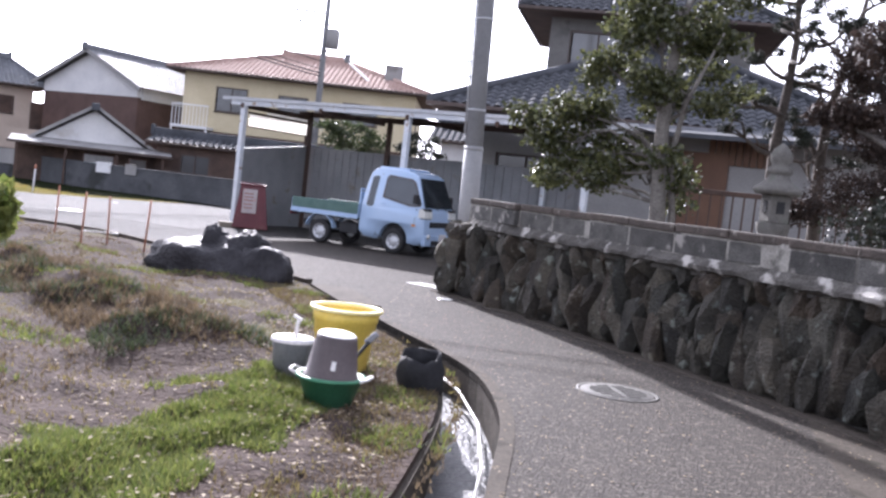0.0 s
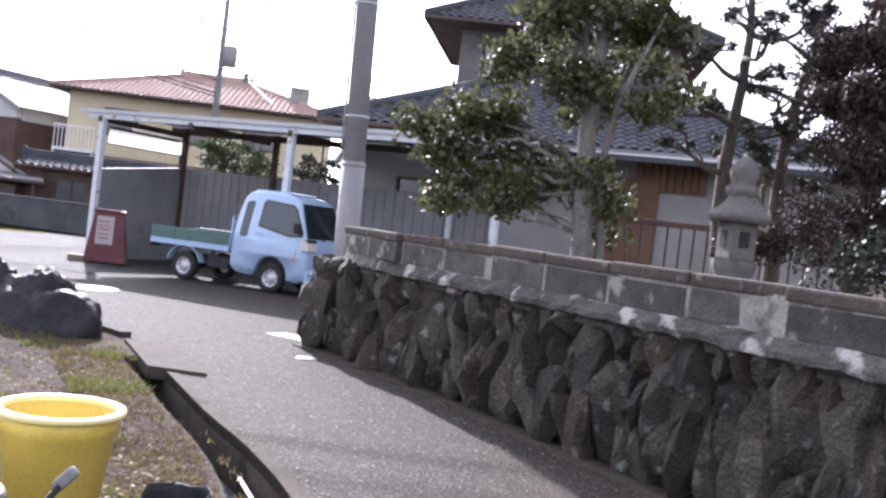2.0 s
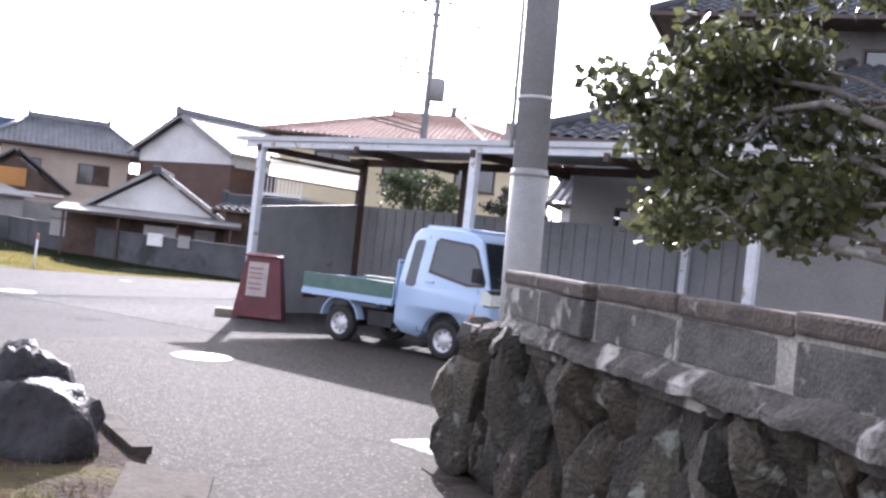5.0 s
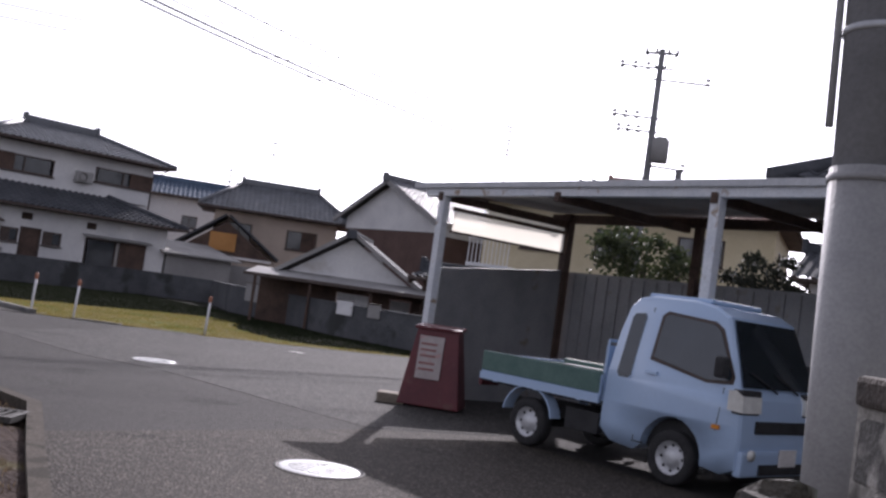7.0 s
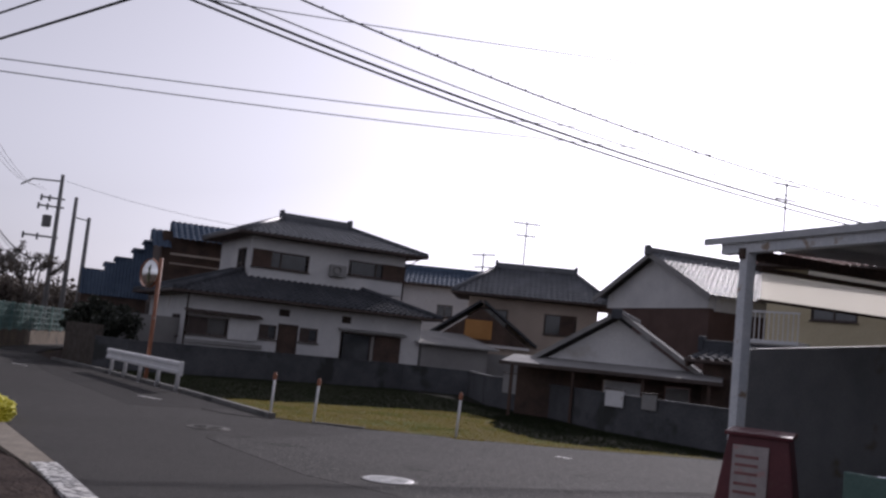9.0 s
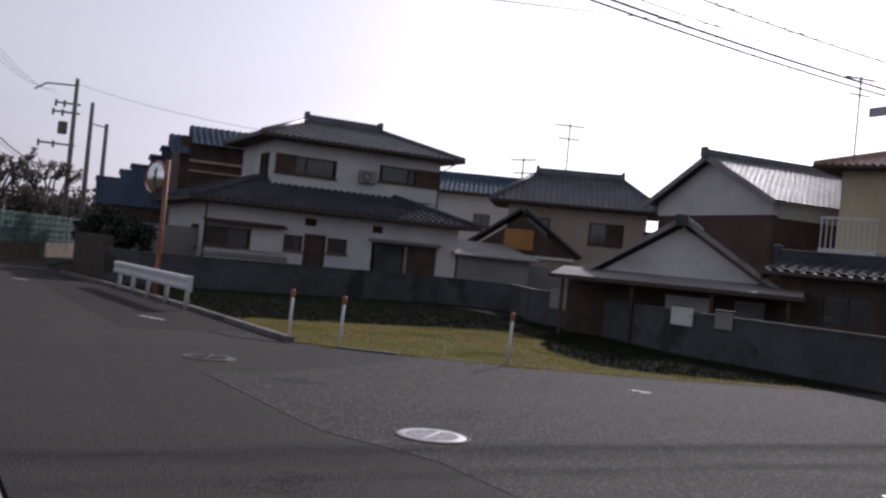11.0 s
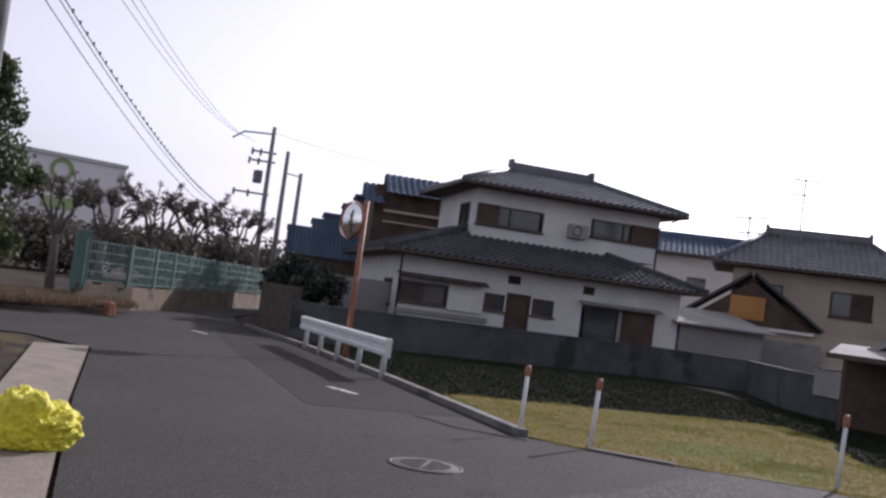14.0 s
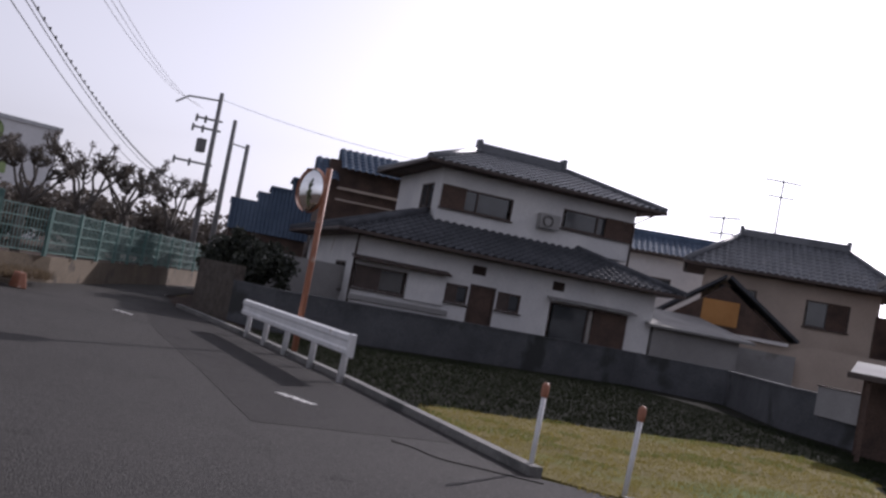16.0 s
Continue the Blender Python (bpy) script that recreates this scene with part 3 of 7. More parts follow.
white_kerb = tagged(part("kerb", Shape().poly([(-12.0, 17.62), (-9.22, 17.06), (-9.28, 17.34), (-11.95, 17.88)], -0.05, 0.03), LINEM), "kerb strip painted white with worn edges", "kerb", kind="structure")
drain = thing("drain_grate", "small iron drain grate at the field kerb", "drain grate", pose(-6.95, 16.28, 0.0, 0, 0, 34))
part("frame", Shape().box((0, 0.19, 0.03), (0.62, 0.04, 0.05)).box((0, -0.19, 0.03), (0.62, 0.04, 0.05)).box((0.29, 0, 0.03), (0.04, 0.34, 0.05)).box((-0.29, 0, 0.03), (0.04, 0.34, 0.05)), IRON, drain)
for k in range(8):
    part("bar", Shape().box((-0.235 + k * 0.067, 0, 0.03), (0.022, 0.34, 0.04)), IRON, drain)
part("well", Shape().box((0, 0, 0.0), (0.54, 0.34, 0.02)), DARKM, drain)
# the shade on the lot is put into this dark ground colour
lot = tagged(part("vacant_lot", Shape().poly([(-17.9, 24.4), (-16.75, 25.12), (-15.15, 26.85), (-14.15, 28.25), (-12.85, 30.8), (-11.9, 33.1), (-17.7, 34.3), (-20.5, 35.7), (-25.0, 37.3), (-29.5, 40.7), (-31.7, 39.1), (-31.9, 33.0), (-32.0, 27.6), (-31.0, 26.4), (-23.4, 25.3)], -0.1, -0.004), LOTSHADE),
             "vacant lot of earth under dense weeds, coloured dark for the shade on it", "lot", kind="structure")
# outline follows the line between sunlit grass and shade
TURF = [(-17.9, 24.4), (-20.2, 24.78), (-21.9, 25.6), (-21.7, 27.5), (-21.5, 30.0), (-21.0, 32.4), (-19.4, 31.9), (-18.4, 30.7), (-16.6, 29.4), (-15.2, 29.0), (-14.2, 29.6), (-13.2, 31.0), (-12.6, 31.5), (-12.85, 30.8), (-14.15, 28.25), (-15.15, 26.85), (-16.75, 25.12)]
turf = tagged(part("turf", Shape().poly(smooth(TURF + TURF[:1], 3)[:-1], -0.08, 0.005), LOTSOIL), "patch of mossy dry grass along the road side of the lot", "turf", kind="structure")
kerb_stub = tagged(strip_wall([(-17.2, 24.72), (-16.85, 24.98), (-16.4, 25.38)], 0.0, 0.10, -0.05, 0.025, DARKCONC, "kerb"), "short dark kerb piece at the lot corner", "kerb", kind="structure")
kerb_lot = tagged(strip_wall(KERB_N, 0.0, 0.14, -0.06, 0.085, DARKCONC, "kerb"), "dark concrete kerb along the vacant lot", "kerb", kind="structure")


# round covers and worn marks in the paving
def cover(x, y, r, mat, label, rz=0):
    c = thing("manhole_cover", label, "manhole cover", pose(x, y, 0, 0, 0, rz))
    part("frame_ring", Shape().lathe([(r * 1.12, -0.02), (r * 1.12, 0.006), (r * 1.02, 0.008), (r * 1.02, -0.02)], 28), IRON, c)
    part("lid", Shape().lathe([(r, -0.02), (r, 0.007), (r * 0.97, 0.011), (0.001, 0.011)], 28), mat, c)
    s = Shape()
    for k in range(-3, 4):
        w = math.sqrt(max(0.01, 0.7 - (k / 4.2) ** 2)) * r
        for sgn in (-1, 1):
            s.box((sgn * w * 0.5, k * r * 0.22, 0.013), (w * 0.8, r * 0.09, 0.008))
    part("tread", s, mat, c)


cover(2.38, 8.42, 0.31, IRON, "round cast-iron manhole cover with slots in the lane", 20)
cover(-4.42, 17.6, 0.33, IRONSHINE, "worn round manhole cover with its shine put into a pale colour", 10)
cover(-10.75, 21.4, 0.31, IRONSHINE, "pale round manhole cover in the road", 30)
cover(-15.85, 21.8, 0.31, IRON, "grey round manhole cover in the road", 50)
cover(-0.05, 13.4, 0.11, IRONSHINE, "small pale valve cover by the wall foot")
for i, (x, y, w, h, rz) in enumerate([(-21.3, 23.4, 0.7, 0.14, 10), (-31.0, 24.0, 0.8, 0.10, 12), (-12.75, 26.9, 0.30, 0.13, 20), (-0.6, 15.0, 0.7, 0.35, -30)]):
    mk = part("paint_mark", Shape().poly([(-w / 2, -h / 2), (w / 2, -h / 2.4), (w / 2.1, h / 2), (-w / 2.2, h / 2.2)], -0.01, 0.004), LINEM, None, at=pose(x, y, 0, 0, 0, rz))
    tagged(mk, "worn white paint mark on the asphalt", "road marking", "worn road marks", "structure")

footpad = tagged(part("concrete_apron", Shape().poly([(3.9, 8.5), (3.82, 7.6), (3.78, 6.3), (3.98, 5.2), (5.2, 5.9), (4.75, 7.2), (4.2, 8.25)], -0.05, 0.006), SLABM), "broken earthy concrete pad at the wall foot", "apron", kind="structure")

# hairline seams in the paving
for line in ([(-17.6, 24.2), (-18.3, 23.6), (-19.2, 23.4)],):
    pts = [(x + 0.04 * math.sin(9 * y), y + 0.04 * math.cos(7 * x)) for a, b in zip(line, line[1:]) for k in range(8) for x, y in [(a[0] + (b[0] - a[0]) * k / 8, a[1] + (b[1] - a[1]) * k / 8)]]
    tagged(strip_wall(pts, -0.006, 0.006, -0.02, 0.0032, PATCH, "road_crack"), "thin dark crack in the asphalt", "road crack", "road cracks", "structure")

# ---------------------------------------------------------------- stone wall with a block wall on it
garden_outline = [(0.45, 14.95)] + [(x + 0.32, y + 0.26) for x, y in WALLFOOT[1:]] + [(30, -12), (30, 26), (2.2, 20.5)]
garden = tagged(part("garden_ground", Shape().poly(garden_outline, -0.08, 0.98), GARDEN), "bare raised garden soil behind the wall", "garden ground", kind="structure")
stone_wall = thing("stone_wall", "retaining wall of upright rough dark boulders", "stone wall", kind="structure")
strip_wall(WALLFOOT, 0.06, 0.36, -0.06, 1.0, MORTAR, "wall_core", stone_wall)
strip_wall(WALLFOOT, -0.05, 0.36, 0.95, 1.03, LEDGE, "mortar_ledge", stone_wall)
part("end_core", Shape().poly([(-0.2, 14.6), (0.0, 14.45), (0.6, 14.9), (0.35, 15.3)], -0.06, 1.0), MORTAR, stone_wall)
strip_wall([(p[0] - 0.1, p[1] - 0.08) for p in WALLFOOT], -0.10, 0.14, -0.05, 0.012, SLABM, "footing", stone_wall)
block_wall = thing("block_wall", "low weathered concrete block wall with a cap", "block wall", kind="structure")


def boulder(seed):
    """An upright, split-faced boulder with flat facets and sharp edges."""
    rnd = random.Random(seed)
    bm = bmesh.new()
    bmesh.ops.create_icosphere(bm, subdivisions=2, radius=0.62)
    planes = [(Vector((rnd.gauss(0, 1), rnd.gauss(0, 1) - 0.6, rnd.gauss(0, 0.8))).normalized(), rnd.uniform(0.33, 0.5)) for _ in range(9)]
    for v in bm.verts:
        p = v.co.copy()
        for n, d in planes:
            over = p.dot(n) - d
            if over > 0:
                p -= n * over
        p += Vector((noise.noise(p * 6 + Vector((seed, 0, 0))), noise.noise(p * 6 + Vector((0, seed, 0))), noise.noise(p * 6 + Vector((0, 0, seed))))) * 0.07
        v.co = p
    me = bpy.data.meshes.new("stone")
    bm.to_mesh(me)
    bm.free()
    me.materials.append(STONE)
    return me


# ---------------------------------------------------------------- houses
def tiled(name, W, L, lim, mat, parent, m, pitch=0.27, course=0.30):
    """One roof slope: W along the eave (x), running up y to L, cut by lim(x); rolled tile columns and stepped courses."""
    cols = max(2, int(round(W / pitch)))
    us, hs = [], []
    for c in range(cols):
        for q, h in ((0.0, 0.0), (0.35, 0.05), (0.6, 0.05), (0.85, 0.0)):
            us.append((c + q) * W / cols)
            hs.append(h)
    us.append(W)
    hs.append(0.0)
    rows = max(1, int(L / course))
    vs = [(0.0, 0.028)]
    for r in range(1, rows + 1):
        y = r * L / rows
        vs += [(y - 0.002, 0.0), (y, 0.028)]
    verts, faces = [], []
    for v, dz in vs:
        for u, h in zip(us, hs):
            y = min(v, max(0.0, lim(u)))
            verts.append((u - W / 2, y, h + dz))
    k = len(us)
    for j in range(len(vs) - 1):
        for i in range(k - 1):
            q = [j * k + i, j * k + i + 1, (j + 1) * k + i + 1, (j + 1) * k + i]
            if verts[q[3]][1] - verts[q[0]][1] > 1e-5 or verts[q[2]][1] - verts[q[1]][1] > 1e-5:
                faces.append(tuple(q))
    # underside
    return part(name, raw(name, verts, faces, mat), mat, parent, at=m)


def roof(parent, W, D, z, rise, hip, mat, wallmat, at=(0, 0), over=0.7, ridge=None):
    """Roof over a W x D box, eaves at height z. hip: True for a hipped, False for a gabled roof with gable ends at +-x."""
    x0, y0 = at
    a, b = W / 2 + over, D / 2 + over
    rk = rise * b / (D / 2 + over)
    ang = math.degrees(math.atan2(rk, b))
    L = math.hypot(rk, b)
    r = thing_part("roof", parent)
    r.location = (x0, y0, z)
    hx = a - ridge / 2 if ridge else b
    if hip:
        lim = lambda u: min(L, u * L / hx, (2 * a - u) * L / hx)
    else:
        lim = lambda u: L
    for sgn in (1, -1):
        m = pose(0, -sgn * b, 0, 0, 0, 0 if sgn > 0 else 180) @ pose(0, 0, 0, ang)
        tiled("roof_slope", 2 * a, L, lim, mat, r, m)
    if hip:
        L2, ang2 = math.hypot(rk, hx), math.degrees(math.atan2(rk, hx))
        lim2 = lambda u: min(u * L2 / b, (2 * b - u) * L2 / b)
        for sgn in (1, -1):
            tiled("roof_slope", 2 * b, L2, lim2, mat, r, pose(sgn * a, 0, 0, 0, 0, 90 * sgn) @ pose(0, 0, 0, ang2))
        ra = max(0.2, a - hx)
    else:
        ra = a
        # bargeboards
        for sgn in (1, -1):
            s = Shape()
            for q in (1, -1):
                s.box((sgn * (a - 0.06), q * b / 2, rk / 2 - 0.12), (0.06, L, 0.2), rx=-q * ang)
            part("bargeboard", s, wallmat[1], r)
    s = Shape().box((0, 0, rk + 0.10), (2 * ra + 0.1, 0.26, 0.24), bevel=0.05).box((0, 0, rk + 0.26), (2 * ra + 0.2, 0.18, 0.12), bevel=0.04)
    for q in (1, -1):
        s.box((q * (ra + 0.05), 0, rk + 0.2), (0.16, 0.4, 0.45), bevel=0.05)
    part("ridge_cap", s, mat, r)
    if hip:
        for qx in (1, -1):
            for qy in (1, -1):
                p0, p1 = Vector((qx * ra, 0, rk + 0.06)), Vector((qx * a, qy * b, 0.06))
                part("hip_cap", Shape().tube([p0, p1], 0.13, 6), mat, r)
    s = Shape()
    s.box((0, 0, -0.06), (2 * a - 0.12, 2 * b - 0.12, 0.06))
    part("soffit", s, wallmat[1], r)
    for sgn in (1, -1):
        part("gutter", Shape().box((0, sgn * (b + 0.03), -0.03), (2 * a, 0.09, 0.10), bevel=0.02), FRAMEB, r)
        if hip:
            part("gutter", Shape().box((sgn * (a + 0.03), 0, -0.03), (0.09, 2 * b, 0.10), bevel=0.02), FRAMEB, r)
    return r


def thing_part(name, parent):
    ob = new(name)
    ob.empty_display_size = 0.1
    ob.parent = parent
    return ob


def pierced(name, W, H, holes, mat, parent, m, thick=0.16, gable=0.0):
    """An upright wall in x, z (outer face at y=0), pierced by holes (u, v, w, h); gable: extra peak height."""
    xs = sorted({0.0, W, *[h[0] for h in holes], *[h[0] + h[2] for h in holes]})
    zs = sorted({0.0, H, *[h[1] for h in holes], *[h[1] + h[3] for h in holes]})
    v, f = [], []

    def quad(a, b, c, d):
        i = len(v)
        v.extend((a, b, c, d))
        f.append((i, i + 1, i + 2, i + 3))
    for x0, x1 in zip(xs, xs[1:]):
        for z0, z1 in zip(zs, zs[1:]):
            cx, cz = (x0 + x1) / 2, (z0 + z1) / 2
            if any(h[0] < cx < h[0] + h[2] and h[1] < cz < h[1] + h[3] for h in holes):
                continue
            for y in (0.0, thick):
                quad((x0, y, z0), (x1, y, z0), (x1, y, z1), (x0, y, z1))
    for u, z, w, h in holes:
        quad((u, 0, z), (u + w, 0, z), (u + w, thick, z), (u, thick, z))
        quad((u, 0, z + h), (u + w, 0, z + h), (u + w, thick, z + h), (u, thick, z + h))
        quad((u, 0, z), (u, thick, z), (u, thick, z + h), (u, 0, z + h))
        quad((u + w, 0, z), (u + w, thick, z), (u + w, thick, z + h), (u + w, 0, z + h))
    for x in (0.0, W):
        quad((x, 0, 0), (x, thick, 0), (x, thick, H), (x, 0, H))
    if gable:
        i = len(v)
        v.extend([(0, 0, H), (W, 0, H), (W / 2, 0, H + gable)])
        f.append((i, i + 1, i + 2))
    return part(name, raw(name, v, f, mat), mat, parent, at=m)


def window(parent, m, u, z, w, h, style="slide"):
    """Aluminium window in a pierced wall: frame, sill, panes (one covered by a curtain), or a shutter or door."""
    if style == "door":
        d = part("door", Shape().box((u + w / 2, 0.09, z + h / 2), (w - 0.04, 0.05, h - 0.04)), BROWNW, parent, at=m)
        part("door_frame", Shape().box((u + w / 2, 0.05, z + h - 0.03), (w, 0.1, 0.06)).box((u + 0.03, 0.05, z + h / 2), (0.06, 0.1, h)).box((u + w - 0.03, 0.05, z + h / 2), (0.06, 0.1, h)), FRAMEB, d)
        return
    if style == "vent":
        s = Shape()
        for k in range(5):
            s.box((u + w / 2, 0.03, z + h * (k + 0.5) / 5), (w, 0.05, h * 0.1), rx=30)
        part("vent", s, FRAMEB, parent, at=m)
        part("vent_back", Shape().box((u + w / 2, 0.12, z + h / 2), (w, 0.02, h)), BROWNW, parent, at=m)
        return
    f = thing_part("window", parent)
    f.matrix_basis = m
    s = Shape()
    for zz in (z + 0.025, z + h - 0.025):
        s.box((u + w / 2, 0.05, zz), (w, 0.1, 0.05))
    for xx in (u + 0.025, u + w / 2, u + w - 0.025):
        s.box((xx, 0.05, z + h / 2), (0.05, 0.09, h - 0.1))
    part("window_frame", s, FRAMEB, f)
    part("window_sill", Shape().box((u + w / 2, -0.03, z - 0.03), (w + 0.1, 0.14, 0.05), bevel=0.01), FRAMEB if style != "pale" else STEELG, f)
    for k in (0, 1):
        part("pane", Shape().box((u + w * (0.27 + 0.46 * k), 0.06 + 0.02 * k, z + h / 2), (w * 0.43, 0.012, h - 0.12)), PANE if style != "curtain" or k == 0 else CURTAIN, f)
    if style == "shutter":
        for k in range(int(w * 0.5 / 0.12)):
            part("shutter_board", Shape().box((u + w * 0.5 + 0.12 * (k + 0.5), -0.05, z + h / 2), (0.11, 0.03, h)), BROWNW, f)
    if style == "screen":
        part("insect_screen", Shape().box((u + w * 0.27, 0.02, z + h / 2), (w * 0.45, 0.01, h - 0.1)), FRAMEB, f)


def shell(parent, W, D, z0, H, mats, front=(), left=(), right=(), at=(0, 0), gable=0.0):
    """Four walls; front faces -y, left faces -x. Openings: (u, z, w, h, style) from each wall's left end, seen from outside."""
    x0, y0 = at
    faces = [("front", pose(x0 - W / 2, y0 - D / 2, z0), W, front, 0), ("right", pose(x0 + W / 2, y0 - D / 2 + 0.16, z0, 0, 0, 90), D - 0.32, right, gable),
             ("back", pose(x0 + W / 2, y0 + D / 2, z0, 0, 0, 180), W, (), 0), ("left", pose(x0 - W / 2, y0 + D / 2 - 0.16, z0, 0, 0, -90), D - 0.32, left, gable)]
    for nm, m, w, holes, g in faces:
        pierced("wall", w, H, [h[:4] for h in holes], mats[0], parent, m, gable=g)
        for h in holes:
            window(parent, m, *h)


# two-storey white house beyond the vacant lot; its front faces +x
h1 = thing("white_house", "two-storey white plaster house with hipped grey tile roofs", "house", pose(-34.85, 36.53, 0, 0, 0, 75))
H1W = 10.05
lower = [(0.05, 1.34, 1.65, 0.68, "screen"), (2.95, 1.42, 0.72, 0.56, "screen"), (3.72, 0.6, 0.86, 1.48, "door"), (4.64, 1.45, 0.78, 0.56, "screen"), (3.7, 2.38, 0.45, 0.28, "vent"), (6.4, 2.38, 0.42, 0.28, "vent"),
         (6.42, 0.65, 2.72, 1.36, "curtain")]
shell(h1, H1W, 7.4, 0.0, 2.9, (PLASTER, BROWNW), front=lower, left=[(4.9, 1.2, 1.5, 0.85, "slide")], at=(0, 3.7))
roof(h1, H1W, 7.4, 2.95, 1.55, True, TILED, (PLASTER, BROWNW), at=(0, 3.7), over=0.65)
part("storm_shutter_box", Shape().box((-5.025 + 2.3, -0.06, 1.7), (1.2, 0.12, 0.9), bevel=0.02), PLASTER, h1)
part("wall_belt", Shape().box((-3.45, -0.05, 1.06), (3.1, 0.09, 0.16), bevel=0.02), GREYW, h1)
part("storm_shutter", Shape().box((3.5, -0.06, 1.34), (1.2, 0.06, 1.36)), BROWNW, h1)
part("awning", Shape().box((-3.6, -0.25, 2.22), (3.0, 0.5, 0.05), rx=12), FRAMEB, h1)
part("awning", Shape().box((2.75, -0.2, 2.12), (3.0, 0.4, 0.04), rx=12), GREYW, h1)
upper = [(0.08, 0.5, 2.5, 0.72, "slide"), (4.4, 0.66, 2.62, 0.66, "slide")]
up_at = (2.82 + 3.55 - 5.025, 2.0 + 2.5)
shell(h1, 7.1, 5.0, 3.88, 1.84, (PLASTER, BROWNW), front=upper, left=[(2.8, 0.45, 1.4, 0.85, "slide")], at=up_at)
roof(h1, 7.1, 5.0, 5.72, 1.08, True, TILE, (PLASTER, BROWNW), at=up_at, over=0.72, ridge=3.2)
part("air_conditioner", Shape().box((1.65, 1.82, 4.62), (0.72, 0.3, 0.5), bevel=0.03).lathe([(0.19, -0.02), (0.19, 0.02), (0.15, 0.02), (0.15, -0.02)], 16, (1.55, 1.65, 4.62), "y"), GREYW, h1)
part("storm_shutter", Shape().box((4.35, 1.96, 4.87), (1.1, 0.06, 0.68)), BROWNW, h1)
part("storm_shutter", Shape().box((-1.72, 1.96, 4.74), (0.82, 0.06, 0.74)), BROWNW, h1)
part("downpipe", Shape().tube([(5.35, 1.5, 5.6), (4.86, 1.92, 5.2), (4.86, 1.94, 3.7)], 0.035, 6), FRAMEB, h1)
part("downpipe", Shape().tube([(-5.1, -0.55, 2.85), (-5.0, -0.05, 2.5), (-5.0, -0.05, 0.0)], 0.035, 6), FRAMEB, h1)

# boundary wall of the lot, in block courses
BOUND = [(-33.8, 27.3), (-31.9, 27.6), (-31.8, 33.0), (-31.6, 39.0), (-29.5, 40.6), (-25.0, 37.2), (-20.5, 35.6), (-17.7, 34.2), (-12.5, 33.2), (-8.4, 31.9)]
bound = tagged(strip_wall(BOUND, 0.0, 0.15, -0.1, 0.92, BOUNDM, "boundary_wall"), "dark weathered concrete block boundary wall", "boundary wall", kind="structure")
for x, y, z, w, h, rz, mat, label in ((-23.0, 36.45, 0.82, 1.75, 0.62, -19.6, GREYW, "pale grey panel fixed on the boundary wall"), (-17.3, 34.1, 0.86, 0.68, 0.42, -11, WHITEP, "white board fixed on the boundary wall"), (-16.05, 33.86, 0.88, 0.5, 0.38, -11, GREYW, "grey board fixed on the boundary wall")):
    bd = thing("wall_board", label, "board", pose(x, y, z, 0, 0, rz))
    part("panel", Shape().box((0, -0.03, 0), (w, 0.04, h), bevel=0.008), mat, bd)
    part("frame", Shape().box((0, -0.035, h / 2 + 0.015), (w + 0.05, 0.06, 0.03)), FRAMEB, bd)
part("wall_cap", strip_wall(BOUND, -0.02, 0.17, 0.92, 0.98, BOUNDM, "wall_cap").data, BOUNDM, bound)
bpy.data.objects.remove(bpy.data.objects["wall_cap"]) if "wall_cap.001" in bpy.data.objects else None
gatewall = tagged(strip_wall([(-36.2, 27.2), (-33.8, 27.3)], 0.0, 0.25, -0.1, 1.35, BARKD, "gate_wall"), "dark stained boundary wall end at the road", "wall", kind="structure")
lean = thing("lean_to", "grey lean-to annexe beside the white house", "annexe", pose(-33.1, 43.1, 0, 0, 0, 75))
shell(lean, 3.3, 3.0, 0, 2.0, (GREYW, BROWNW), at=(0, 1.5))
part("roof_sheet", Shape().box((0, 1.4, 2.2), (4.0, 3.6, 0.08), rx=10), GREYW, lean)

# low white gabled house with a lean-to roof in front (gable faces the junction)
def toward(x, y, tx=-4.0, ty=15.0):
    return math.degrees(math.atan2(ty - y, tx - x)) + 90


h6 = thing("gabled_cottage", "low cottage with a white gable and dark lean-to roof", "house", pose(-19.4, 36.7, 0, 0, 0, 30))
h6.scale = (0.8, 0.8, 0.75)
pierced("front_wall", 7.2, 2.3, [(3.2, 1.0, 1.5, 0.7), (5.4, 1.0, 0.9, 0.7)], BROWNW, h6, pose(-3.6, 0, 0))
part("gable_wall", Shape().prism([(-2.7, 2.2), (2.7, 2.2), (0, 4.05)], 0.0, 0.2), PLASTER, h6)
part("window_board", Shape().box((0.35, 0.05, 1.35), (1.4, 0.04, 0.66)), WHITEP, h6)
part("window_board", Shape().box((2.25, 0.05, 1.35), (0.8, 0.04, 0.6)), GREYW, h6)
rf = thing_part("roof", h6)
for q in (1, -1):
    part("roof_slope", Shape().box((q * 1.55, 2.6, 3.2), (3.75, 6.0, 0.10), ry=q * 34.5), TILED, rf)
    part("verge", Shape().box((q * 1.55, -0.4, 3.24), (3.8, 0.12, 0.16), ry=q * 34.5), GREYW, rf)
part("ridge_cap", Shape().box((0, 2.5, 4.3), (0.3, 6.3, 0.26), bevel=0.06).box((0, -0.62, 4.25), (0.4, 0.14, 0.4), bevel=0.05), TILED, rf)
part("lean_to_roof", Shape().box((0, -0.9, 2.15), (7.6, 2.0, 0.09), rx=9), GREYW, h6)
part("lean_to_fascia", Shape().box((0, -1.88, 1.98), (7.7, 0.06, 0.14)), FRAMEB, h6)
for x in (-3.4, -1.2, 1.2, 3.4):
    part("post", Shape().box((x, -1.7, 1.0), (0.1, 0.1, 2.0)), BROWNW, h6)

